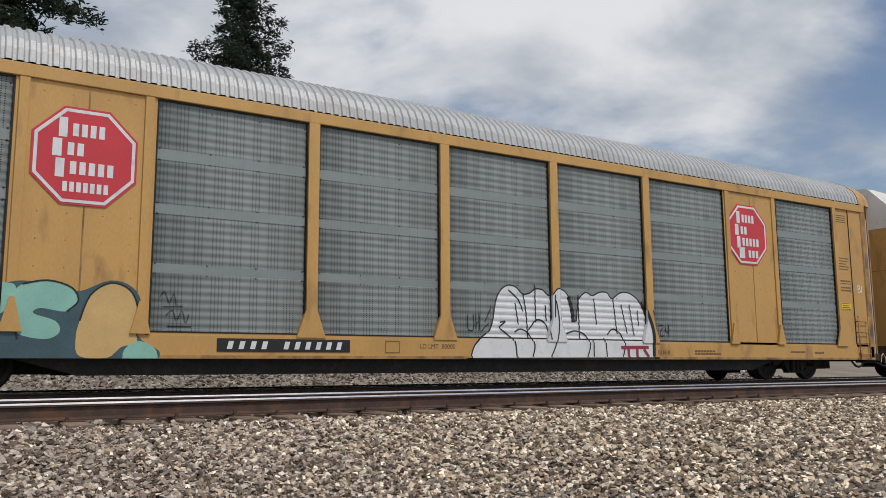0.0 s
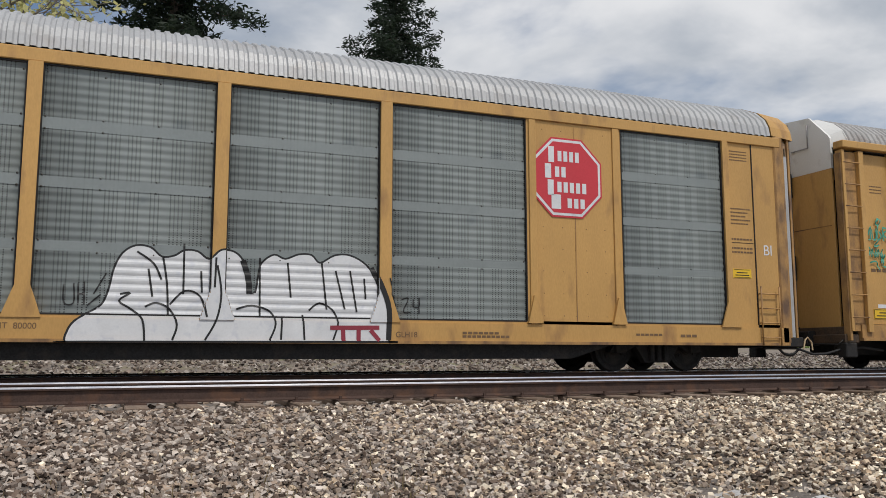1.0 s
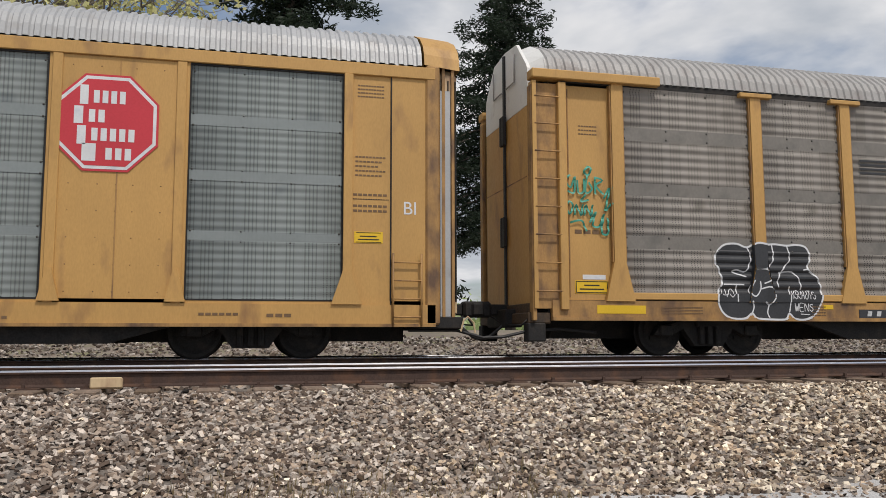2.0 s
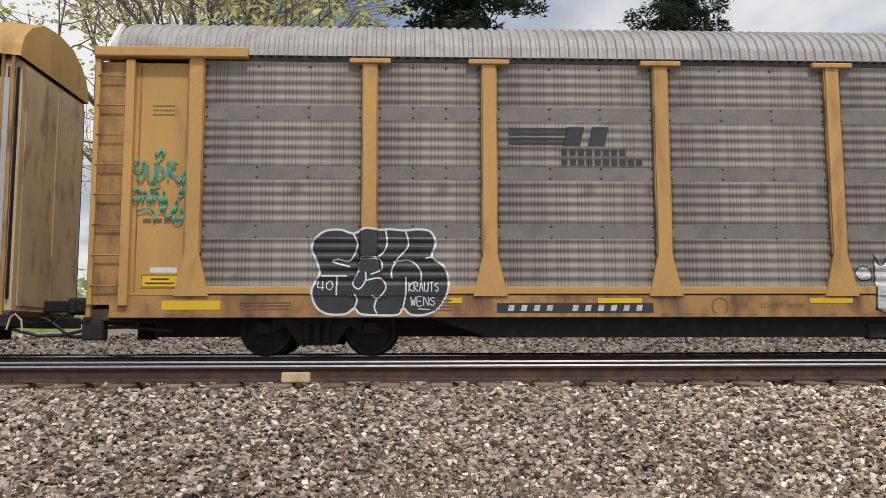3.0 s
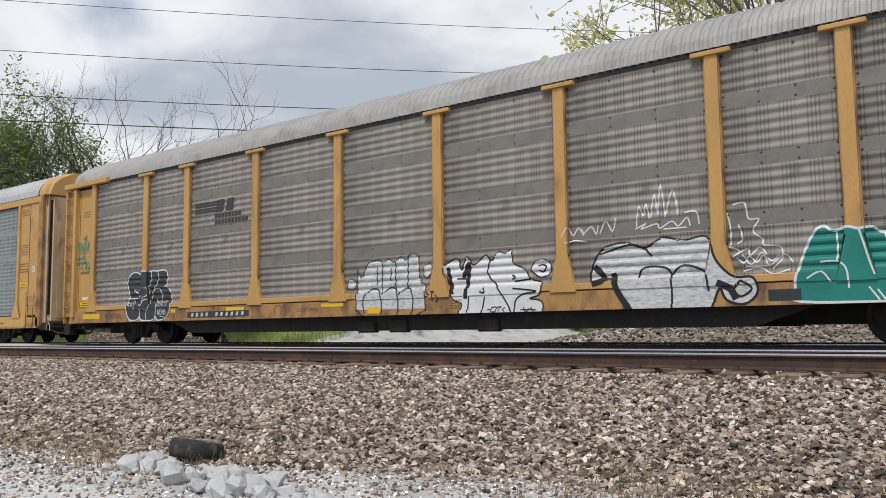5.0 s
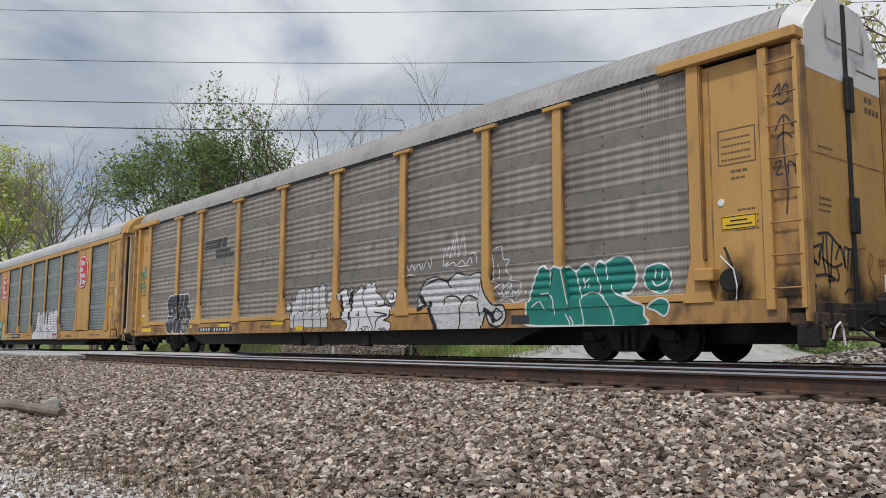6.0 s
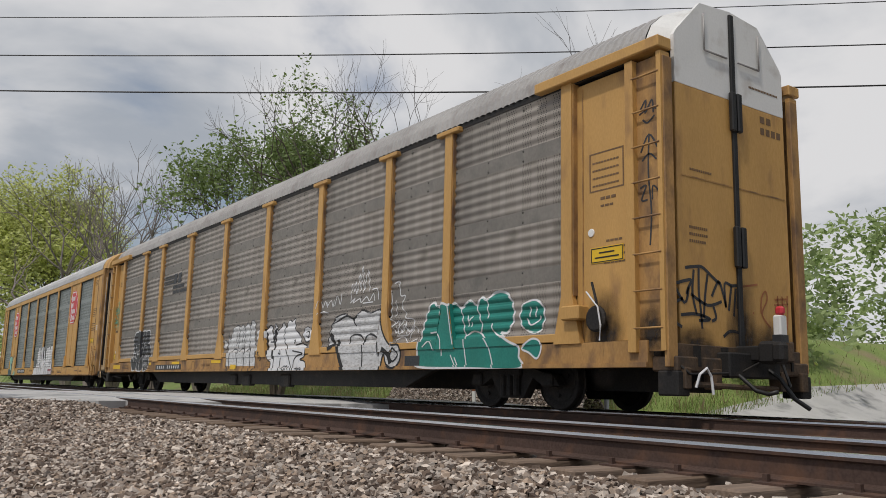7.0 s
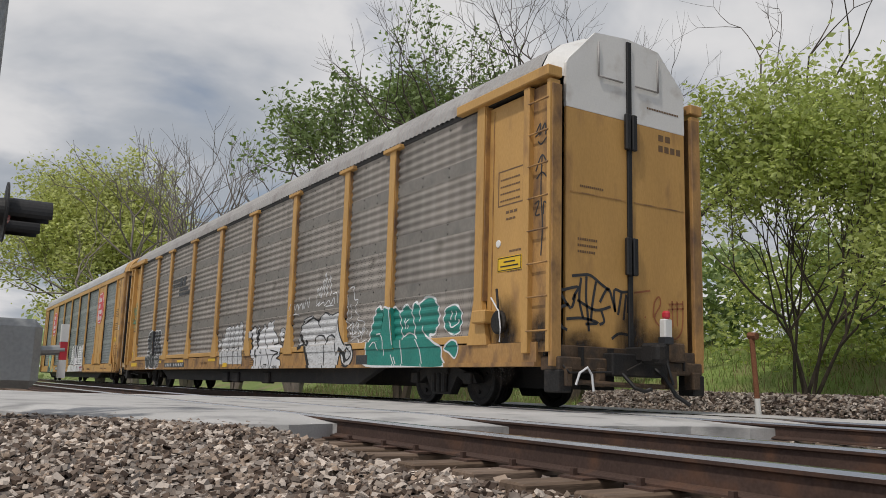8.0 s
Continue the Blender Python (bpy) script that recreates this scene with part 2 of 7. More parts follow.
def tube(bm, pts, r, sides=8, mat=0, r_end=None):
    """Round bar along points."""
    pts = [Vector(p) for p in pts]
    r_end = r if r_end is None else r_end
    rings = []
    for i, p in enumerate(pts):
        d = (pts[min(i + 1, len(pts) - 1)] - pts[max(i - 1, 0)]).normalized()
        q = d.to_track_quat("Z", "Y")
        k = r + (r_end - r) * i / max(len(pts) - 1, 1)
        rings.append([bm.verts.new(p + q @ Vector((k * math.cos(a), k * math.sin(a), 0)))
                      for a in (2 * math.pi * j / sides for j in range(sides))])
    for a, b in zip(rings, rings[1:]):
        for j in range(sides):
            bm.faces.new((a[j], a[(j + 1) % sides], b[(j + 1) % sides], b[j])).material_index = mat
    bm.faces.new(rings[0][::-1]).material_index = mat
    bm.faces.new(rings[-1]).material_index = mat
    return bm


# ---- ground, ballast and track ----
NEAR_Y, FAR_Y = 9.80, 14.60          # track centres
TRACK_X0, TRACK_X1 = -110.0, 70.0


def smooth01(a, b, v):
    k = min(max((v - a) / (b - a), 0), 1)
    return k * k * (3 - 2 * k)


def toe_y(x):
    """Where the ballast slope meets the yard."""
    return 4.1 + 0.16 * math.sin(x * 1.3 + 0.6) + 0.10 * math.sin(x * 2.9) + 2.1 * smooth01(-11, 0.5, x) - 4.5 * smooth01(3.5, 9, x)


def ground_z(x, y):
    toe = toe_y(x)
    if y < toe:
        z = -0.86 - 0.34 * smooth01(0, 5, toe - y)
    elif y < 8.35:
        k = (y - toe) / (8.35 - toe)
        z = -0.86 + 0.61 * (k ** 0.85)
        z += (-0.10 - z) * smooth01(-23.5, -27.5, x) * smooth01(4.0, 7.0, y) * smooth01(-40, -36, x)
    elif y < 16.6:
        z = -0.25 + 0.02 * smooth01(11.2, 12.2, y)
    else:
        z = -0.23 - 0.34 * smooth01(16.6, 18.2, y) + 0.5 * smooth01(20, 45, y)
        z += 2.8 * smooth01(20.6, 32, y) * smooth01(-24, -31, x) + 0.85 * smooth01(18.5, 31, y) * smooth01(-19, -13, x)
    return z


def grid_sheet(xs, ys, zf, mat_of):
    bm = bmesh.new()
    rows = [[bm.verts.new((x, y, zf(x, y))) for x in xs] for y in ys]
    for j in range(len(ys) - 1):
        for i in range(len(xs) - 1):
            f = bm.faces.new((rows[j][i], rows[j][i + 1], rows[j + 1][i + 1], rows[j + 1][i]))
            f.material_index = mat_of((xs[i] + xs[i + 1]) / 2, (ys[j] + ys[j + 1]) / 2)
            f.smooth = True
    return bm


def ground_material(x, y):
    if 17.9 < y < (19.6 if x < -27 else 45) and -70 < x < -13:
        return 4
    if y > 20.1 and x < -27 or y > 45 and x < -13 or x < -70:
        return 2
    if y > 18:
        return 3
    return 0 if toe_y(x) - 0.1 < y else 1


def build_ground():
    xs = [-3000, -800, -300, -150, -100] + [i * 0.5 for i in range(-180, 91)] + [60, 80, 120, 300, 800, 3000]
    ys = [-3000, -800, -300, -100, -40, -20, -10, -5, -2, 0, 1, 2, 3] + [3.5 + 0.25 * i for i in range(64)] \
        + [19.6, 20.1, 20.6, 21, 22, 23, 24.5, 26, 30, 36, 45, 60, 100, 300, 800, 3000]
    ob = new("ground", mesh_of("ground", grid_sheet(xs, ys, ground_z, ground_material), BED, LOT, GRASS, SANDY, ROAD))
    tagged(ob, "railway ballast bed with gravel yard and rough grass", "ground", kind="structure")


def stones(name, count, region, size, label, mat, seed, height=ground_z, lift=0.2):
    """Loose broken stones joined into one mesh: squashed cubes with shaken corners."""
    rng = np.random.default_rng(seed)
    pos = region(rng, count)
    n = len(pos)
    corner = np.array([(x, y, z) for z in (-1, 1) for x, y in ((-1, -1), (1, -1), (1, 1), (-1, 1))], float)
    faces = np.array([(4, 5, 6, 7), (0, 1, 5, 4), (1, 2, 6, 5), (2, 3, 7, 6), (3, 0, 4, 7)])
    s = size * rng.uniform(0.55, 1.25, (n, 1, 1)) * rng.uniform(0.7, 1.3, (n, 1, 3)) * np.array([1.25, 0.9, 0.62])
    v = corner[None] * s * rng.uniform(0.45, 1.0, (n, 8, 3))
    tilt = rng.normal(size=(n, 2)) * 0.22
    yaw = rng.uniform(0, np.pi, n)
    q = np.stack([np.cos(yaw), tilt[:, 0], tilt[:, 1], np.sin(yaw)], 1)
    q /= np.linalg.norm(q, axis=1, keepdims=True)
    w, x, y, z = q.T
    rot = np.stack([1 - 2 * (y * y + z * z), 2 * (x * y - z * w), 2 * (x * z + y * w),
                    2 * (x * y + z * w), 1 - 2 * (x * x + z * z), 2 * (y * z - x * w),
                    2 * (x * z - y * w), 2 * (y * z + x * w), 1 - 2 * (x * x + y * y)], 1).reshape(n, 3, 3)
    v = np.einsum("nij,nkj->nki", rot, v)
    base = np.array([height(px, py) for px, py in pos])
    v += np.concatenate([pos, (base + size * lift + rng.uniform(-size * 0.5, size * 0.9, n))[:, None]], 1)[:, None]
    idx = (faces[None] + 8 * np.arange(n)[:, None, None]).reshape(-1, 4)
    me = bpy.data.meshes.new(name)
    me.from_pydata(v.reshape(-1, 3).tolist(), [], idx.tolist())
    me.materials.append(mat)
    return tagged(new(name, me), label, "ballast", kind="stuff")


def build_stones():
    def slope(rng, n):
        x = np.concatenate([rng.normal(-9, 10, n * 11 // 20), rng.uniform(-45, 42, n * 2 // 20), rng.uniform(0, 16, n * 3 // 20), rng.uniform(-29, -14, n * 4 // 20)])
        y = rng.uniform(0, 1, len(x))
        lo = np.array([toe_y(v) for v in x]) - 0.25
        return np.stack([x, lo + (8.62 - lo) * y], 1)

    def beds(rng, n):
        x = rng.uniform(-50, 30, n)
        y = np.where(rng.uniform(size=n) < 0.35, rng.uniform(8.6, 11.3, n), rng.uniform(11.3, 18.5, n))
        return np.stack([x, y], 1)

    # shoulder stones split about x = 4: paler colour beyond it, mixed stone before
    def fresh(rng, n):
        p = slope(rng, n)
        return p[p[:, 0] > rng.normal(4.0, 2.5, len(p))]

    def old(rng, n):
        p = slope(rng, n)
        return p[p[:, 0] <= rng.normal(4.0, 2.5, len(p))]

    stones("fresh_ballast_stones", 165000, fresh, 0.0245, "paler ballast stones on the track shoulder", STONE_PALE, 1)
    stones("ballast_stones", 165000, old, 0.0245, "loose crushed grey ballast stones on the track shoulder", STONE, 1)
    def heap(rng, n):
        return np.stack([rng.uniform(-37, -27.5, n), 20.75 + rng.normal(size=n) * 0.5], 1)

    def heap_z(x, y):
        return ground_z(x, y) + (0.85 + 0.2 * smooth01(-29, -25, x)) * math.exp(-((y - 20.8) / 0.5) ** 2)

    stones("ballast_heap", 16000, heap, 0.042, "low ridge of dumped grey ballast stone beyond the tracks", STONE_DARK, 3, heap_z, 0.0)

    def verge(rng, n):
        x = rng.uniform(-17, 34, n)
        return np.stack([x, 16.7 + rng.uniform(0, 1, n) ** 1.3 * 12], 1)

    stones("verge_stones", 26000, verge, 0.055, "brown and grey stones on the low bank behind the train", STONE_DARK, 12, lift=0.0)
    def scatter(rng, n):
        x = rng.uniform(-24, 8, n)
        return np.stack([x, np.array([toe_y(v) for v in x]) + 0.1 - rng.exponential(0.55, n)], 1)

    def yard(rng, n):
        x = rng.uniform(-20, 1, n)
        return np.stack([x, np.array([toe_y(v) for v in x]) - rng.uniform(0, 1, n) ** 1.4 * 3.2], 1)

    stones("yard_gravel", 30000, yard, 0.013, "small pale gravel covering the yard beside the ballast", YARD_STONE, 9, lift=0.0)

    stones("loose_gravel", 12000, scatter, 0.017, "small stones scattered over the gravel yard", STONE, 8, lift=0.0)
    stones("track_stones", 24000, beds, 0.036, "crushed ballast stones between and behind the tracks", STONE, 2, lift=0.0)


RAIL_PROFILE = [(-0.070, 0.0), (0.070, 0.0), (0.070, 0.012), (0.012, 0.032), (0.010, 0.125), (0.035, 0.136),
                (0.036, 0.154), (0.029, 0.172), (-0.029, 0.172), (-0.036, 0.154), (-0.035, 0.136), (-0.010, 0.125),
                (-0.012, 0.032), (-0.070, 0.012)]


def rail_mesh():
    bm = bmesh.new()
    n = len(RAIL_PROFILE)
    a = [bm.verts.new((TRACK_X0, y, z - 0.172)) for y, z in RAIL_PROFILE]
    b = [bm.verts.new((TRACK_X1, y, z - 0.172)) for y, z in RAIL_PROFILE]
    for i in range(n):
        f = bm.faces.new((a[i], a[(i + 1) % n], b[(i + 1) % n], b[i]))
        f.material_index = 1 if i in (6, 7, 8) else 0
    bm.faces.new(a[::-1])
    bm.faces.new(b)
    bmesh.ops.recalc_face_normals(bm, faces=bm.faces[:])
    return mesh_of("rail", bm, RAIL_SIDE, RAIL_TOP)


def build_tracks():
    rail = rail_mesh()
    tie = mesh_of("sleeper", boxes((-0.11, 0.11, -1.30, 1.30, -0.18, 0.0), bevel=0.012), TIE)
    plate = mesh_of("tie_plate", boxes((-0.1, 0.1, -0.17, 0.17, 0, 0.012), (-0.07, -0.04, -0.115, -0.085, 0.01, 0.05), (0.04, 0.07, 0.085, 0.115, 0.01, 0.05)), RAIL_SIDE)
    rng = random.Random(4)
    for y, words, x0, x1 in ((NEAR_Y, "near railway track with rusty rails on worn timber sleepers", -58, 26),
                             (FAR_Y, "railway track with polished rail heads under the train", -58, 26)):
        track = thing("railway_track", words, "railway track", pose(0, y, 0), kind="structure")
        for side in (-1, 1):
            shared("rail", rail, track, pose(0, side * 0.753, 0))
        for i in range(int((x1 - x0) / 0.55)):
            x = x0 + 0.55 * i + rng.uniform(-0.04, 0.04)
            shared("sleeper", tie, track, pose(x, rng.uniform(-0.05, 0.05), -0.184, 0, 0, rng.uniform(-1, 1)))
            if y == NEAR_Y and -34 < x < 12:
                shared("tie_plate", plate, track, pose(x, -0.753, -0.184))


build_ground()
build_tracks()
build_stones()


# ---- the train ----
def rib_y(z, bands, depth, pitch):
    """How far out a ribbed sheet stands at height z."""
    if any(a <= z <= b for a, b in bands):
        return -0.006
    return -depth * (0.5 + 0.5 * math.tanh(1.2 * math.sin(2 * math.pi * z / pitch)) / 0.834)


BANDS_A = [(1.80, 1.94), (2.74, 2.89), (3.60, 3.76)]
BANDS_B = [(1.84, 2.06), (2.79, 3.00), (3.76, 3.97)]
RIB_A, RIB_B = (BANDS_A, 0.013, 0.125), (BANDS_B, 0.028, 0.15)


def corrugated(width, z0, z1, bands, depth=0.028, pitch=0.15, n_flat=()):
    """Sheet that faces -y, ribbed from z0 to z1 but for the flat bands; local x is centred."""
    bm = bmesh.new()
    prof = []
    z = z0
    step = pitch / 6
    k = int(round((z1 - z0) / step))
    for i in range(k + 1):
        z = z0 + (z1 - z0) * i / k
        prof.append((rib_y(z, bands, depth, pitch), z))
    cols = [[bm.verts.new((x, y, z)) for y, z in prof] for x in (-width / 2, width / 2)]
    for a, b, c, d in zip(cols[0], cols[1], cols[1][1:], cols[0][1:]):
        bm.faces.new((a, b, c, d)).smooth = True
    back = [bm.verts.new((x, 0.02, z)) for x, z in ((-width / 2, z0), (width / 2, z0), (width / 2, z1), (-width / 2, z1))]
    bm.faces.new(back[::-1])
    for c, (lo, hi), flip in ((cols[0], (back[0], back[3]), False), (cols[1], (back[1], back[2]), True)):
        loop = c + [hi, lo]
        bm.faces.new(loop if not flip else loop[::-1])
    return bm


def studs(bm, xs, zs, y, r=0.014):
    for x in xs:
        for z in zs:
            ring = [bm.verts.new((x + r * math.cos(a), y, z + r * math.sin(a))) for a in (k * math.pi / 3 for k in range(6))]
            tip = bm.verts.new((x, y - r * 0.8, z))
            for i in range(6):
                bm.faces.new((ring[(i + 1) % 6], ring[i], tip))
    return bm


ROOF_PROFILE = [(-1.47, 4.78), (-1.43, 4.98), (-1.34, 5.15), (-1.10, 5.36), (-0.65, 5.57), (0.0, 5.63),
                (0.65, 5.57), (1.10, 5.36), (1.34, 5.15), (1.43, 4.98), (1.47, 4.78)]


def roof_mesh(half, pitch=0.157, depth=0.028):
    bm = bmesh.new()
    n = int(round(2 * half / pitch))
    rings = []
    for i in range(n):
        for k, up in ((0.0, 0), (0.28, 0), (0.42, 1), (0.86, 1)):
            x = -half + 2 * half * (i + k) / n
            ring = []
            for y, z in ROOF_PROFILE:
                o = Vector((0, y, (z - 4.3) * 1.1)).normalized() * (depth * up)
                ring.append(bm.verts.new((x, y + o.y, z + o.z)))
            rings.append(ring)
    for a, b in zip(rings, rings[1:]):
        for j in range(len(ROOF_PROFILE) - 1):
            bm.faces.new((a[j], b[j], b[j + 1], a[j + 1]))
    bmesh.ops.recalc_face_normals(bm, faces=bm.faces[:])
    return bm


def dome(bm, x, inset=0.0, z_low=4.7, mat=0, thick=0.06):
    """End of the roof: the roof's outline filled, a plate across the car at x."""
    out = [(y * (1 - inset), z - inset * 0.3) for y, z in ROOF_PROFILE]
    out = [(out[0][0], z_low)] + out + [(out[-1][0], z_low)]
    a = [bm.verts.new((x, y, z)) for y, z in out]
    b = [bm.verts.new((x + thick, y, z)) for y, z in out]
    n = len(out)
    fs = [bm.faces.new(a), bm.faces.new(b[::-1])] + [bm.faces.new((a[i], b[i], b[(i + 1) % n], a[(i + 1) % n])) for i in range(n)]
    for f in fs:
        f.material_index = mat
    bmesh.ops.recalc_face_normals(bm, faces=fs)


def lathe(bm, prof, sides=28, mat=0):
    """Profile of (radius, y) turned about the y axis."""
    rings = [[bm.verts.new((r * math.cos(a), y, r * math.sin(a))) for a in (2 * math.pi * k / sides for k in range(sides))] for r, y in prof]
    for a, b in zip(rings, rings[1:]):
        for k in range(sides):
            bm.faces.new((a[k], b[k], b[(k + 1) % sides], a[(k + 1) % sides])).material_index = mat
    bm.faces.new(rings[0]).material_index = mat
    bm.faces.new(rings[-1][::-1]).material_index = mat


WHEEL_R = 0.42


def wheel_mesh():
    bm = bmesh.new()
    lathe(bm, [(0.09, -0.10), (0.12, -0.075), (0.30, -0.045), (0.35, -0.075), (WHEEL_R - 0.01, -0.072), (WHEEL_R, -0.05), (WHEEL_R + 0.005, 0.03),
               (WHEEL_R + 0.028, 0.045), (WHEEL_R + 0.022, 0.065), (0.35, 0.065), (0.28, 0.02), (0.09, 0.04)])
    # bolts on the face so that the turning shows
    for k in range(3):
        a = 2 * math.pi * k / 3
        x, z = 0.2 * math.cos(a), 0.2 * math.sin(a)
        box(bm, x - 0.025, x + 0.025, -0.09, -0.05, z - 0.025, z + 0.025)
    return mesh_of("wheel", bm, DARK_STEEL)


def axle_mesh():
    bm = bmesh.new()
    lathe(bm, [(0.075, -0.98), (0.075, 0.98)], 12)
    return mesh_of("axle", bm, DARK_STEEL)


def frame_mesh():
    """Side frame of a truck with its bolster opening, springs and bearing boxes; faces -y."""
    bm = bmesh.new()
    prism(bm, [(-1.08, 0.36), (-0.98, 0.50), (-0.62, 0.58), (-0.35, 0.66), (0.35, 0.66), (0.62, 0.58), (0.98, 0.50), (1.08, 0.36),
               (0.72, 0.36), (0.50, 0.47), (0.32, 0.22), (0.28, 0.16), (-0.28, 0.16), (-0.32, 0.22), (-0.50, 0.47), (-0.72, 0.36)], -0.08, 0.08)
    for x in (-0.85, 0.85):
        box(bm, x - 0.12, x + 0.12, -0.13, 0.05, 0.34, 0.54, bevel=0.02)
    for x in (-0.16, 0, 0.16):
        tube(bm, [(x, -0.11, 0.20), (x, -0.11, 0.52)], 0.06, 8)
    box(bm, -0.26, 0.26, -0.14, 0.1, 0.50, 0.62, bevel=0.02)
    return mesh_of("side_frame", bm, DARK_STEEL)


WHEEL, AXLE, SIDE_FRAME = wheel_mesh(), axle_mesh(), frame_mesh()
AXLES = []      # every turning axle: object, its rest pose


def build_truck(car, x):
    truck = new("truck")
    truck.parent = car
    truck.matrix_basis = pose(x, 0, 0)
    shared("side_frame", SIDE_FRAME, truck, pose(0, -0.98, 0))
    shared("side_frame", SIDE_FRAME, truck, pose(0, 0.98, 0, 0, 0, 180))
    part("bolster", boxes((-0.22, 0.22, -0.95, 0.95, 0.36, 0.62), bevel=0.02), DARK_STEEL, truck)
    for dx in (-0.85, 0.85):
        bm = bmesh.new()
        bm.from_mesh(AXLE)
        for side in (-1, 1):
            w = bmesh.new()
            w.from_mesh(WHEEL)
            bmesh.ops.transform(w, matrix=pose(0, side * 0.76, 0, 0, 0, 0 if side < 0 else 180), verts=w.verts[:])
            me = bpy.data.meshes.new("w")
            w.to_mesh(me)
            w.free()
            bm.from_mesh(me)
            bpy.data.meshes.remove(me)
        ax = part("wheelset", bm, DARK_STEEL, truck, at=pose(dx, 0, WHEEL_R))
        AXLES.append((ax, dx))


def ladder(x0, x1, z0, z1, n, y, bar=0.014, rails=True):
    """The bars of a ladder, each a mesh of its own."""
    made = []
    if rails:
        for x in (x0, x1):
            made.append(tube(bmesh.new(), [(x, y, z0), (x, y, z1)], bar * 1.2, 6))
    for i in range(n):
        z = z0 + (z1 - z0) * (i + 0.5) / n
        made.append(tube(bmesh.new(), [(x0, y + 0.06, z), (x0, y, z), (x1, y, z), (x1, y + 0.06, z)], bar, 6))
    return made


def side_parts(car, make, turned):
    """Runs make(add) for one side of a car; add(name, bm, material, label) puts a part on that side."""
    m = pose(0, 0, 0, 0, 0, 180) if turned else Matrix()

    def add(name, data, material=None, label="", at=Matrix(), smooth=False):
        if isinstance(data, bpy.types.Mesh):
            ob = shared(name, data, car, m @ at)
        else:
            ob = part(name, data, material, car, label, m @ at, smooth)
        return ob
    make(add)


def coupler(car, x, sign):
    bm = bmesh.new()
    s = sign
    a, b = sorted((x - s * 0.35, x + s * 0.30))
    box(bm, a, b, -0.10, 0.10, 0.72, 0.92, bevel=0.02)
    k0, k1 = sorted((x + s * 0.30, x + s * 0.58))
    box(bm, k0, k1, -0.16, 0.13, 0.68, 0.97, bevel=0.04)
    k0, k1 = sorted((x + s * 0.52, x + s * 0.68))
    box(bm, k0, k1, -0.20, -0.02, 0.70, 0.95, bevel=0.04)
    part("coupler", bm, DARK_STEEL, car)
    bm = bmesh.new()
    pts = [(x + s * d, -0.35, z) for d, z in ((-0.3, 0.62), (0.05, 0.60), (0.2, 0.50), (0.4, 0.34), (0.58, 0.30), (0.7, 0.33))]
    tube(bm, pts, 0.028, 8)
    part("air_hose", bm, BLACK, car, smooth=True)
    bm = bmesh.new()
    tube(bm, [(x + s * 0.05, -1.35, 0.62), (x + s * 0.14, -1.30, 0.52), (x + s * 0.14, -0.3, 0.56), (x + s * 0.3, -0.1, 0.7)], 0.016, 6)
    part("uncoupling_lever", bm, DARK_STEEL, car, smooth=True)


# -- grimy car: T-headed posts, 2 + 5 + 2 bays --
CAR_B_U, CAR_B_HALF = 13.84, 13.10
POSTS_B = [-11.96, -9.21, -7.30, -4.51, -1.67, 1.17, 4.01, 6.85, 8.83, 11.77]


def flare(c, top, bottom, w, spread, knee):
    return [(c - w, top), (c - w, knee), (c - spread, bottom), (c + spread, bottom), (c + w, knee), (c + w, top)]


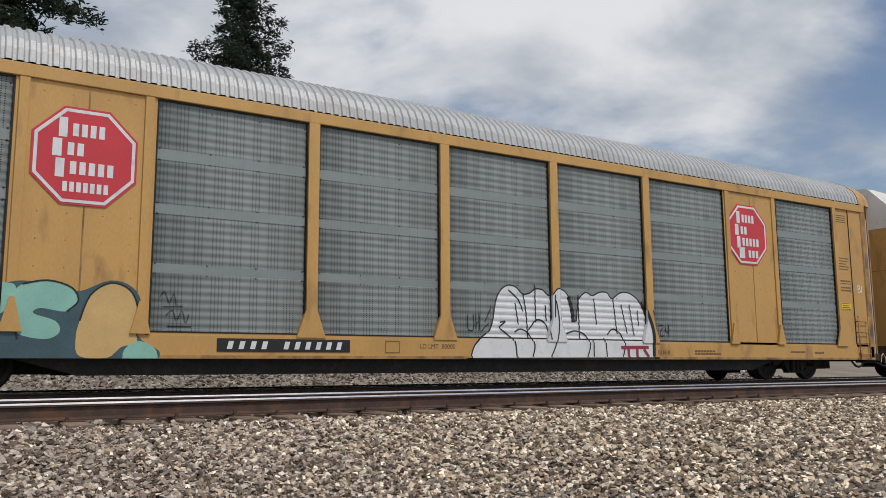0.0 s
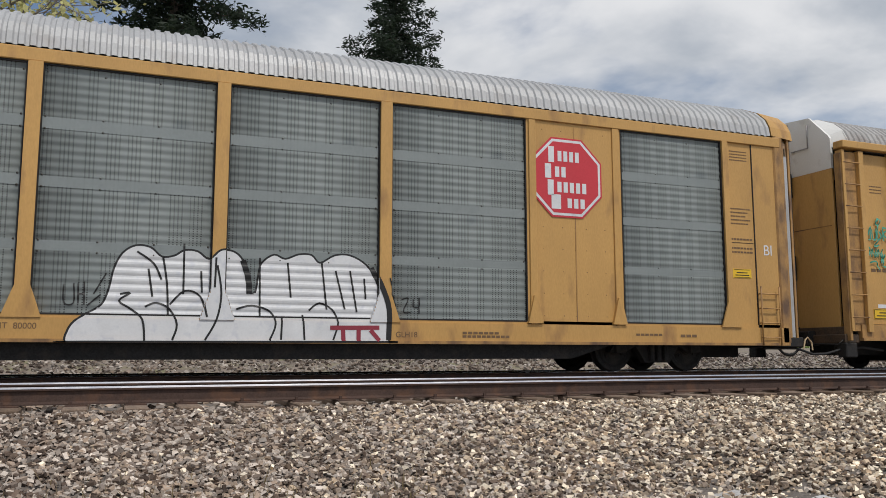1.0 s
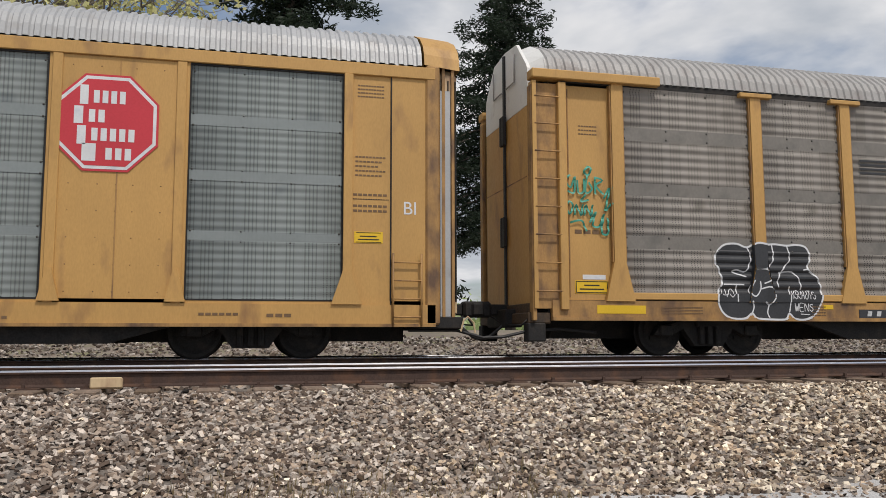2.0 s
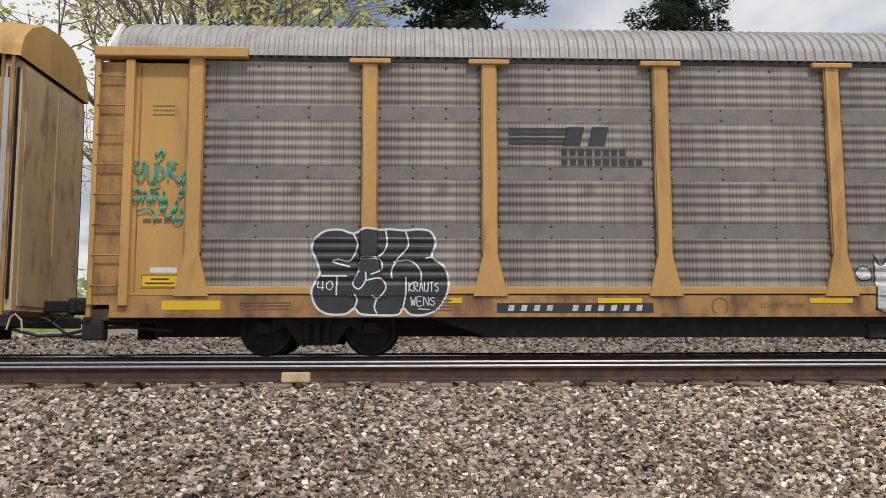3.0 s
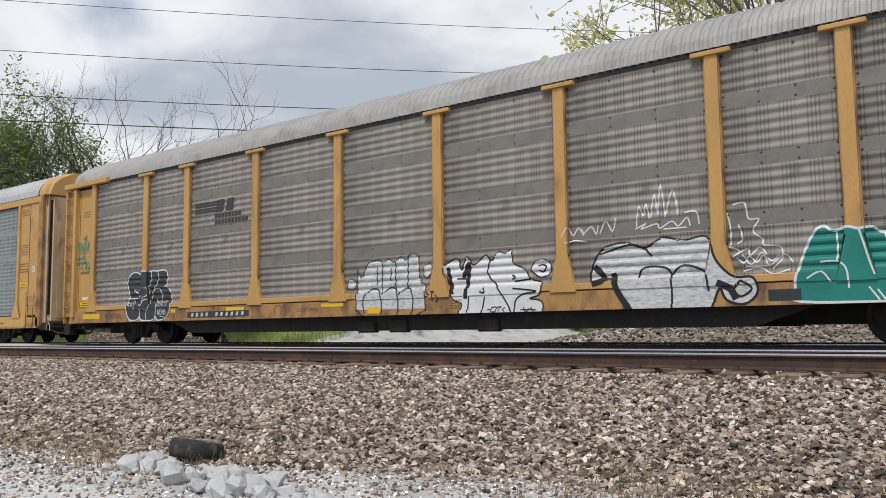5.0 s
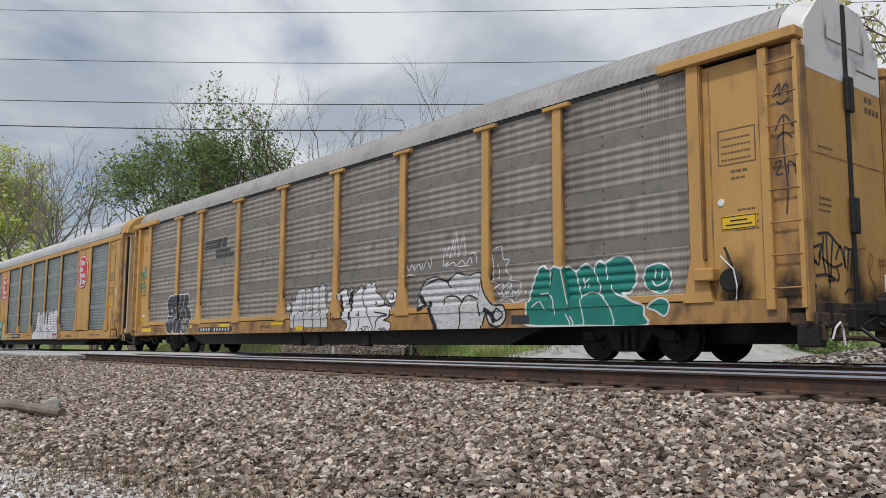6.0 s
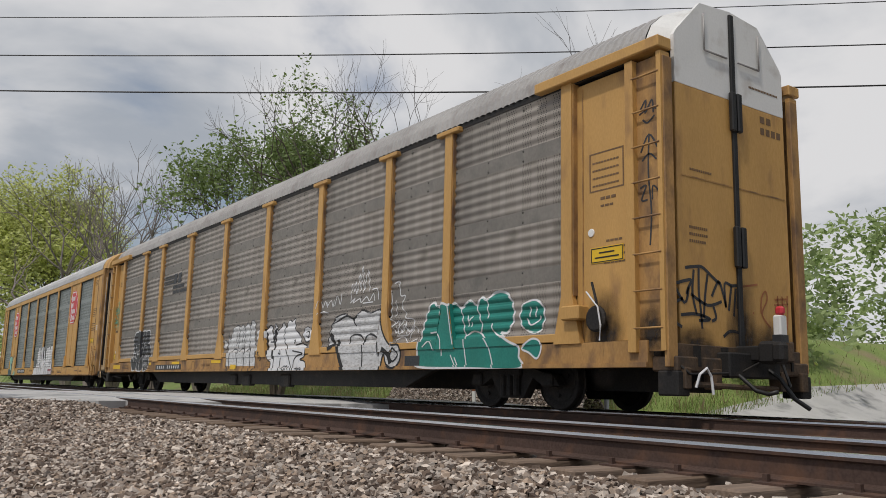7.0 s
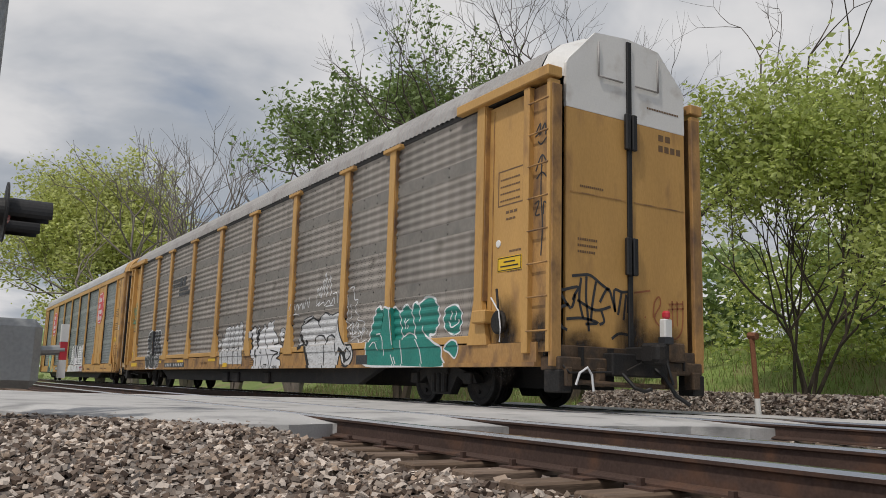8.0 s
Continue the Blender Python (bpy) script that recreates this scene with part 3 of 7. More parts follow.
def build_grimy_car():
    car = thing("autorack_railcar", "yellow autorack railcar with grimy grey side sheets and graffiti", "railcar", pose(0, FAR_Y, 0), "railcars of the train")
    H = CAR_B_HALF

    def side(add):
        # sill with a proud lower lip and a ledge under each bay
        add("side_sill", boxes((-H - 0.1, H + 0.1, -1.49, -1.30, 0.66, 0.94)), YELLOW_DIRTY, "rust-streaked yellow side sill")
        add("sill_lip", boxes((-H - 0.1, H + 0.1, -1.52, -1.30, 0.60, 0.66)), YELLOW_DIRTY)
        add("top_chord", boxes((-H + 0.1, H - 0.1, -1.47, -1.35, 4.70, 4.80)), DARK_STEEL, "dark eave gutter")
        for a, b in zip(POSTS_B, POSTS_B[1:]):
            c, w = (a + b) / 2, b - a - 0.20
            add("ledge", boxes((c - w / 2 + 0.12, c + w / 2 - 0.12, -1.505, -1.40, 0.96, 1.08), bevel=0.01), YELLOW)
            pan = add("side_sheet", corrugated(w, 1.08, 4.70, *RIB_B), SHEET_DARK, at=pose(c, -1.43, 0))
            for x0, x1 in ((c - w / 2, c - w / 2 + 0.02), (c + w / 2 - 0.02, c + w / 2)):
                add("gasket", boxes((x0, x1, -1.475, -1.42, 1.1, 4.69)), DARK_STEEL)
            for z0, z1 in BANDS_B:
                part("lap_strip", boxes((-w / 2 + 0.02, w / 2 - 0.02, -0.015, -0.002, z0 - 0.012, z1 + 0.012)), STRIP_DARK, pan, "smooth grimy lap strip, its colour darkened for shade")
            bm = bmesh.new()
            xs = [-w / 2 + 0.06 + (w - 0.12) * k / 3 for k in range(4)]
            studs(bm, xs, [1.22, 1.86, 2.04, 2.82, 2.98, 3.79, 3.95, 4.62], -0.015, 0.024)
            tagged(part("bolt", bm, BOLT, pan), kind="stuff")
        for c in POSTS_B:
            bm = bmesh.new()
            prism(bm, flare(c, 4.72, 0.93, 0.105, 0.27, 1.62), -1.52, -1.44)
            add("post", bm, YELLOW)
            for d in (-0.13, 0.107):
                add("post_flange", boxes((c + d, c + d + 0.023, -1.50, -1.38, 1.6, 4.7)), YELLOW_DIRTY)
            if abs(c) < 11:
                add("post_cap", boxes((c - 0.33, c + 0.33, -1.56, -1.38, 4.66, 4.74), bevel=0.012), YELLOW)
        for s in (-1, 1):
            def span(a, b):
                return (s * a, s * b) if s > 0 else (s * b, s * a)
            add("end_sheet", boxes((*span(11.88, 12.93), -1.42, -1.38, 0.95, 4.66)), YELLOW)
            for d in (12.0, 12.84):
                add("seam", boxes((*span(d, d + 0.02), -1.43, -1.41, 1.0, 4.6)), YELLOW_DIRTY)
            add("flange", boxes((*span(12.92, 13.06), -1.55, -1.36, 0.78, 4.68), bevel=0.008), YELLOW)
            add("corner_sheet", boxes((*span(13.06, 13.46), -1.46, -1.40, 0.80, 4.66)), YELLOW_DIRTY)
            add("corner_flange", boxes((*span(13.46, 13.53), -1.54, -1.36, 0.80, 4.68)), YELLOW)
            for b in ladder(*span(13.03, 13.49), 0.85, 4.65, 8, -1.54, rails=False):
                add("rung", b, YELLOW_DIRTY, smooth=True)
            bm = boxes((*span(11.15, 13.55), -1.60, -1.33, 4.72, 4.88), bevel=0.015)
            add("end_beam", bm, YELLOW)
            if s < 0:
                add("stripe", boxes((*span(11.5, 12.4), -1.496, -1.488, 0.72, 0.86)), BRIGHT_YELLOW, "bright yellow painted stripe")
            up = 0.0 if s < 0 else 0.96
            add("notice", boxes((*span(12.16, 12.76), -1.428, -1.418, 1.06 + up, 1.28 + up)), BRIGHT_YELLOW, "yellow warning plate")
            bm = boxes(*[(*span(c0, c1), -1.432, -1.424, z0 + up, z1 + up) for c0, c1, z0, z1 in (
                (12.17, 12.75, 1.07, 1.082), (12.17, 12.75, 1.258, 1.27), (12.17, 12.182, 1.082, 1.258), (12.738, 12.75, 1.082, 1.258), (12.32, 12.60, 1.19, 1.21), (12.24, 12.68, 1.125, 1.145))])
            if s > 0:
                disc = bmesh.new()
                lathe(disc, [(0.02, -1.436), (0.055, -1.434), (0.06, -1.425), (0.06, -1.418)], 14)
                bmesh.ops.translate(disc, verts=disc.verts[:], vec=(12.17, 0, 2.46))
                add("reflector", disc, WHITE, "small white round plate")
            add("notice_line", bm, BLACK)

    side_parts(car, side, False)
    side_parts(car, side, True)
    part("roof", roof_mesh(H + 0.15), ROOF_DULL, car, "ribbed weathered grey metal roof")
    # under frame
    part("center_sill", boxes((-H + 0.3, H - 0.3, -0.35, 0.35, 0.30, 0.85)), DARK_STEEL, car)
    for y in (-1.30, 1.18):
        bm = bmesh.new()
        prism(bm, [(-8.3, 0.62), (-7.3, 0.28), (7.3, 0.28), (8.3, 0.62)], y, y + 0.12)
        part("side_girder", bm, DARK_STEEL, car)
    part("underframe", boxes((-H, H, -1.40, 1.40, 0.80, 0.92)), DARK_STEEL, car)
    for x in (-10.05, 10.05):
        build_truck(car, x)
    for x in (-1.2, -0.3, 2.0):
        part("brake_box", boxes((x, x + 0.5, -1.36, -1.18, 0.24, 0.52), bevel=0.03), DARK_STEEL, car)
    for s in (-1, 1):
        build_end(car, s, H)
        coupler(car, s * 13.55, s)
    return car


def build_end(car, s, H):
    """Folding end doors, yellow below and white above, with a black lock rod."""
    x = s * 13.50
    def bx(d0, d1):
        a, b = x + s * d0, x + s * d1
        return (a, b) if a < b else (b, a)
    for y0, y1 in ((-1.22, -0.02), (0.02, 1.22)):
        leaf = part("end_door", boxes((*bx(-0.06, 0.0), y0, y1, 0.72, 4.34), bevel=0.01), YELLOW, car)
        part("seam", boxes((*bx(0.0, 0.006), y0 + 0.08, y1 - 0.05, 3.08, 3.10)), YELLOW_DIRTY, leaf)
    bm = bmesh.new()
    k = 0.08
    out = [(-1.22, 4.34), (-1.22, 5.00), (-1.17, 5.08), (-0.66, 5.60), (0, 5.66), (0.66, 5.60), (1.17, 5.08), (1.22, 5.00), (1.22, 4.34)]
    a = [bm.verts.new((bx(-0.06, 0.0)[0], y, z)) for y, z in out]
    b = [bm.verts.new((bx(-0.06, 0.0)[1], y, z)) for y, z in out]
    fs = [bm.faces.new(a), bm.faces.new(b[::-1])] + [bm.faces.new((a[i], b[i], b[(i + 1) % 9], a[(i + 1) % 9])) for i in range(9)]
    bmesh.ops.recalc_face_normals(bm, faces=fs)
    head = part("door_head", bm, WHITE, car, "white upper end doors")
    # roof hood behind the white head
    bm = bmesh.new()
    rim = [(-1.47, 4.88), (-1.43, 5.00), (-1.34, 5.18), (-1.10, 5.39), (-0.65, 5.60), (0, 5.66), (0.65, 5.60), (1.10, 5.39), (1.34, 5.18), (1.43, 5.00), (1.47, 4.88)]
    r0 = [bm.verts.new((s * (H + 0.13), y, z)) for y, z in rim]
    r1 = [bm.verts.new((x - s * 0.02, y * 0.82, z - 0.09)) for y, z in rim]
    for i in range(len(rim) - 1):
        bm.faces.new((r0[i], r1[i], r1[i + 1], r0[i + 1]))
    bmesh.ops.recalc_face_normals(bm, faces=bm.faces[:])
    part("roof_hood", bm, WHITE, car, "white roof end hood")
    part("lock_rod", boxes((*bx(0.0, 0.04), -0.045, 0.045, 0.75, 5.60), bevel=0.008), BLACK, car, "black vertical lock rod")
    for z in (2.25, 4.15):
        for y0, y1 in ((-0.115, -0.015), (0.015, 0.115)):
            part("lock_box", boxes((*bx(0.02, 0.09), y0, y1, z - 0.28, z + 0.28), bevel=0.015), BLACK, car, "black lock keeper")
    for y in (-0.62, 0.62):
        bm = bmesh.new()
        q = 0.35 if y < 0 else -0.35
        tube(bm, [(x + s * 0.03, y, 5.45), (x + s * 0.03, y, 4.92)], 0.014, 6)
        tube(bm, [(x + s * 0.03, y, 4.92), (x + s * 0.03, y + q * 1.4, 4.92)], 0.014, 6)
        part("grab_bar", bm, ROOF_DULL, car, smooth=True)
    part("end_platform", boxes((*bx(-0.30, 0.10), -1.42, 1.42, 0.55, 0.74), bevel=0.02), SOOT, car, "sooty brown end platform")
    part("draft_gear", boxes((*bx(-0.1, 0.22), -0.55, 0.55, 0.50, 0.82), bevel=0.02), DARK_STEEL, car)
    for y0, y1 in ((-1.44, -1.2), (1.2, 1.44)):
        part("step", boxes((*bx(-0.2, 0.12), y0, y1, 0.25, 0.56), bevel=0.02), DARK_STEEL, car)
    # near-black plates set back in the gaps, painting the recess shade
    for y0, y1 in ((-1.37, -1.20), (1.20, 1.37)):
        part("door_jamb", boxes((*bx(-0.32, -0.26), y0, y1, 0.72, 4.72)), DARK_STEEL, car, "black plate that paints the shade of the recess beside the end door")
    # soot-stained strip over the platform
    part("door_sill", boxes((*bx(-0.05, 0.03), -1.36, 1.36, 0.72, 0.90), bevel=0.01), SOOT, car, "soot-stained door sill")
    for y in (-1.42, 1.42):
        part("corner_stake", boxes((*bx(-0.02, 0.05), y - 0.09, y + 0.09, 0.60, 4.62), bevel=0.01), YELLOW_DIRTY, car)


# -- light grey car: solid sections with octagonal signs --
CAR_A_U, CAR_A_HALF = -13.93, 12.56
POSTS_A = [-4.02, -1.34, 1.34, 4.02]


def build_light_car():
    car = thing("autorack_railcar", "yellow autorack railcar with light grey sheets and red octagon signs", "railcar", pose(0, FAR_Y, 0), "railcars of the train")
    H = CAR_A_HALF
    bays = [(-11.06, -8.68), (-6.67, -4.12), (-3.92, -1.44), (-1.24, 1.24), (1.44, 3.92), (4.12, 6.67), (8.68, 11.06)]

    def side(add):
        add("side_sill", boxes((-H, H, -1.50, -1.30, 0.54, 0.84)), YELLOW, "yellow side sill")
        add("sill_lip", boxes((-H, H, -1.53, -1.30, 0.49, 0.54)), YELLOW_DIRTY)
        add("ledge", boxes((-H + 0.2, H - 0.2, -1.47, -1.40, 0.84, 0.90)), YELLOW)
        add("top_chord", boxes((-H, H, -1.51, -1.36, 4.56, 4.76), bevel=0.01), YELLOW)
        for a, b in bays:
            c, w = (a + b) / 2, b - a
            pan = add("side_sheet", corrugated(w, 0.90, 4.53, *RIB_A), SHEET_LIGHT, at=pose(c, -1.43, 0))
            for x0, x1, z0, z1 in ((a, a + 0.022, 0.9, 4.53), (b - 0.022, b, 0.9, 4.53), (a, b, 4.53, 4.557), (a + 0.02, b - 0.02, 0.885, 0.91)):
                add("gasket", boxes((x0, x1, -1.475, -1.42, z0, z1)), DARK_STEEL)
            for z0, z1 in BANDS_A:
                part("lap_strip", boxes((-w / 2 + 0.02, w / 2 - 0.02, -0.0085, -0.002, z0 - 0.01, z1 + 0.01)), STRIP_LIGHT, pan, "smooth light lap strip")
            bm = bmesh.new()
            xs = [-w / 2 + 0.06 + (w - 0.12) * k / 3 for k in range(4)]
            studs(bm, xs, [1.79, 1.95, 2.73, 2.90, 3.59, 3.77, 4.44], -0.013, 0.018)
            tagged(part("bolt", bm, BOLT, pan), kind="stuff")
        for c in POSTS_A:
            bm = bmesh.new()
            prism(bm, flare(c, 4.56, 0.84, 0.10, 0.26, 1.30), -1.52, -1.44)
            add("post", bm, YELLOW)
        for s in (-1, 1):
            def span(a, b):
                return (s * a, s * b) if s > 0 else (s * b, s * a)
            add("solid_section", boxes((*span(6.67, 8.68), -1.47, -1.40, 0.84, 4.56), bevel=0.006), YELLOW, "plain yellow steel wall section")
            for d in (6.72, 8.49):
                add("stiffener", boxes((*span(d, d + 0.14), -1.50, -1.465, 0.84, 4.56), bevel=0.006), YELLOW)
            add("seam", boxes((*span(7.66, 7.68), -1.478, -1.46, 0.9, 4.5)), YELLOW_DIRTY)
            for c in (6.80, 8.55):
                bm = bmesh.new()
                prism(bm, [(s * (c - 0.03), 1.35), (s * (c - 0.15), 0.86), (s * (c + 0.15), 0.86), (s * (c + 0.03), 1.35)], -1.54, -1.47)
                add("gusset", bm, YELLOW)
            bm = bmesh.new()
            xs = [s * v for v in (7.0, 7.4, 7.66, 7.9, 8.3)]
            studs(bm, xs, [1.0, 1.4, 1.8, 2.2, 2.6, 4.4], -1.47, 0.012)
            tagged(add("rivet", bm, YELLOW_DIRTY), kind="stuff")
            add("post", boxes((*span(11.06, 11.20), -1.52, -1.42, 0.84, 4.56), bevel=0.004), YELLOW)
            add("end_sheet", boxes((*span(11.20, 11.82), -1.46, -1.40, 0.84, 4.56), bevel=0.004), YELLOW)
            add("seam", boxes((*span(11.82, 11.84), -1.475, -1.44, 0.84, 4.56)), DARK_STEEL)
            add("end_sheet", boxes((*span(11.84, 12.40), -1.47, -1.40, 0.52, 4.56), bevel=0.004), YELLOW)
            bm = bmesh.new()
            prism(bm, flare(s * 11.12, 1.36, 0.84, 0.07, 0.24, 1.34), -1.535, -1.50)
            add("gusset", bm, YELLOW)
            bm = boxes((*span(12.40, 12.64), -1.50, -1.30, 0.52, 4.80), bevel=0.03)
            add("corner_post", bm, YELLOW_DIRTY)
            for b in ladder(*span(11.86, 12.32), 0.50, 1.66, 4, -1.54):
                add("rung", b, YELLOW_DIRTY, smooth=True)
            add("notice", boxes((*span(11.24, 11.70), -1.468, -1.458, 1.82, 2.00)), BRIGHT_YELLOW, "yellow warning plate")
            bm = boxes((*span(11.27, 11.67), -1.472, -1.464, 1.83, 1.838), (*span(11.27, 11.67), -1.472, -1.464, 1.982, 1.99), (*span(11.33, 11.6), -1.472, -1.464, 1.92, 1.935),
                       (*span(11.3, 11.64), -1.472, -1.464, 1.87, 1.885))
            add("notice_line", bm, BLACK)

    side_parts(car, side, False)
    side_parts(car, side, True)
    part("roof", roof_mesh(H - 0.2), ROOF, car, "ribbed bright silver metal roof")
    for s in (-1, 1):
        bm = bmesh.new()
        x0, x1 = s * (H - 0.18), s * 13.0
        rim = [(y * 1.012, z + 0.03) for y, z in ROOF_PROFILE]
        r0 = [bm.verts.new((x0, y, z)) for y, z in rim]
        r1 = [bm.verts.new((x1, y * 0.95, z - 0.04)) for y, z in rim]
        for i in range(len(rim) - 1):
            bm.faces.new((r0[i], r1[i], r1[i + 1], r0[i + 1]))
        bm.faces.new(r1 if s > 0 else r1[::-1])
        bm.faces.new(r0[::-1] if s > 0 else r0)
        bmesh.ops.recalc_face_normals(bm, faces=bm.faces[:])
        part("roof_end", bm, YELLOW, car, "yellow roof end cap")
        # rounded end doors of vertical slats
        a, b = sorted((s * 12.62, s * 12.98))
        bm = bmesh.new()
        box(bm, a, b, -1.36, 1.36, 0.62, 4.80, bevel=0.10)
        part("end_door", bm, CREAM, car, "chalky cream folding end door")
        for y in (-1.3, 1.3):
            for k in (12.66, 12.80, 12.93):
                q0, q1 = sorted((s * k, s * (k + 0.02)))
                part("slot", boxes((q0, q1, y - 0.075, y + 0.075, 0.9, 4.6)), DARK_STEEL, car)
        for y0, y1 in ((-1.1, -0.1), (0.1, 1.1)):
            q0, q1 = sorted((s * 12.96, s * 12.99))
            part("door_sheet", boxes((q0, q1, y0, y1, 0.8, 4.6)), CREAM, car, "chalky end door leaf")
        for y in (-1.38, 1.38):
            for k in (12.70, 12.86):
                q0, q1 = sorted((s * k, s * (k + 0.05)))
                part("door_track", boxes((q0, q1, y - 0.02, y + 0.02, 0.65, 4.8)), YELLOW_DIRTY, car)
        for y0, y1 in ((-1.388, -1.376), (1.376, 1.388)):
            q0, q1 = sorted((s * 12.67, s * 12.84))
            part("edge_strip", boxes((q0, q1, y0, y1, 0.66, 4.42)), ROOF, car, "grey galvanised strip beside the end door")
        a, b = sorted((s * 12.3, s * 13.05))
        part("end_platform", boxes((a, b, -1.40, 1.40, 0.46, 0.66), bevel=0.02), DARK_STEEL, car)
        coupler(car, s * 13.1, s)
    part("center_sill", boxes((-H + 0.3, H - 0.3, -0.35, 0.35, 0.26, 0.82)), DARK_STEEL, car)
    for y in (-1.34, 1.22):
        bm = bmesh.new()
        prism(bm, [(-8.6, 0.52), (-7.6, 0.24), (7.6, 0.24), (8.6, 0.52)], y, y + 0.12)
        part("side_girder", bm, DARK_STEEL, car)
    part("underframe", boxes((-H, H, -1.40, 1.40, 0.70, 0.82)), DARK_STEEL, car)
    for x in (-9.68, 9.68):
        build_truck(car, x)
    return car


CAR_A = build_light_car()
CAR_B = build_grimy_car()


# ---- signs, lettering bars and graffiti on the cars ----
PAINT_WHITE = surface("white spray paint", (0.69, 0.70, 0.715), 0.55, 0, 30, 3, 0.06, (0.55, 0.57, 0.62), 0.2)
PAINT_GREY = surface("thin white spray paint", (0.60, 0.61, 0.62), 0.55, 0, 20, 4, 0.12, (0.33, 0.33, 0.33), 0.4, stretch=(1, 1, 3))
PAINT_BLACK = surface("black spray paint", (0.035, 0.037, 0.042), 0.5, 0, 30, 3, 0.2)
PAINT_TEAL = surface("teal spray paint", (0.012, 0.21, 0.17), 0.5, 0, 30, 3, 0.12)
PAINT_TEALTAG = surface("teal marker paint", (0.05, 0.30, 0.22), 0.5, 0, 30, 3, 0.12)
PAINT_AQUA = surface("pale teal spray paint", (0.25, 0.50, 0.42), 0.5, 0, 30, 3, 0.08)
PAINT_NAVY = surface("dark blue spray paint", (0.05, 0.10, 0.12), 0.5, 0, 30, 3, 0.15)
PAINT_PALE = surface("pale orange spray paint", (0.60, 0.40, 0.16), 0.5, 0, 30, 3, 0.08)
PAINT_RED = surface("dark red spray paint", (0.28, 0.03, 0.05), 0.5, 0, 30, 3, 0.1)
PAINT_RUST = surface("faint red-brown paint", (0.36, 0.13, 0.05), 0.6, 0, 30, 3, 0.15)
PAINT_INK = surface("faded black lettering", (0.17, 0.10, 0.05), 0.6, 0, 30, 3, 0.15)


def rounded(pts, closed, steps=4):
    """Catmull-Rom curve through points."""
    n = len(pts)
    out = []
    for i in range(n if closed else n - 1):
        p = [pts[(i + k) % n] if closed else pts[min(max(i + k, 0), n - 1)] for k in (-1, 0, 1, 2)]
        for j in range(steps):
            t = j / steps
            out.append(tuple(0.5 * (2 * b + (c - a) * t + (2 * a - 5 * b + 4 * c - d) * t * t + (3 * b - a - 3 * c + d) * t ** 3)
                             for a, b, c, d in zip(*p)))
    if not closed:
        out.append(tuple(pts[-1]))
    return out


def add_area(bm, pts, mat):
    vs = [bm.verts.new((x, 0, z)) for x, z in pts]
    for tri in mathutils.geometry.tessellate_polygon([[(x, z, 0) for x, z in pts]]):
        if len(set(tri)) == 3:
            bm.faces.new([vs[i] for i in tri]).material_index = mat


def add_line(bm, pts, width, mat, closed):
    n = len(pts)
    left, right = [], []
    for i in range(n):
        a = pts[(i - 1) % n] if closed or i else pts[0]
        b = pts[(i + 1) % n] if closed or i < n - 1 else pts[-1]
        dx, dz = b[0] - a[0], b[1] - a[1]
        k = width / 2 / max(math.hypot(dx, dz), 1e-6)
        left.append(bm.verts.new((pts[i][0] - dz * k, 0, pts[i][1] + dx * k)))
        right.append(bm.verts.new((pts[i][0] + dz * k, 0, pts[i][1] - dx * k)))
    for i in range(n if closed else n - 1):
        j = (i + 1) % n
        f = bm.faces.new((left[i], right[i], right[j], left[j]))
        f.material_index = mat


def regions_of(car):
    """Flat stretches of a car's side: x0, x1, z0, z1 and how far out they stand."""
    if car is CAR_B:
        rows = [(-11.9, 11.7, 1.08, 4.7, -1.462), (-13.2, 13.2, 0.66, 0.94, -1.494), (-13.2, 13.2, 0.60, 0.66, -1.524), (-11.9, 11.7, 0.94, 1.08, -1.509),
                (-13.0, -11.9, 0.95, 4.6, -1.424), (11.9, 12.9, 0.95, 4.6, -1.424)]
        rows += [(c - 0.13, c + 0.13, 1.6, 4.7, -1.524) for c in POSTS_B]
        rows += [(c - w, c + w, z, z + 0.0838, -1.524) for c in POSTS_B for z, w in ((0.93 + 0.0838 * k, 0.262 - 0.0207 * k) for k in range(8))]
        return rows
    rows = [(-6.67, 6.67, 0.90, 4.5, -1.456), (-12.5, 12.5, 0.54, 0.84, -1.504), (-12.5, 12.5, 0.49, 0.54, -1.534), (-6.67, 6.67, 0.84, 0.90, -1.474),
            (-8.68, -6.67, 0.84, 4.5, -1.504), (-11.06, -8.68, 0.90, 4.5, -1.456)]
    rows += [(c - 0.10, c + 0.10, 1.30, 4.5, -1.524) for c in POSTS_A]
    rows += [(c - w, c + w, z, z + 0.0575, -1.524) for c in POSTS_A for z, w in ((0.84 + 0.0575 * k, 0.25 - 0.02 * k) for k in range(8))]
    return rows


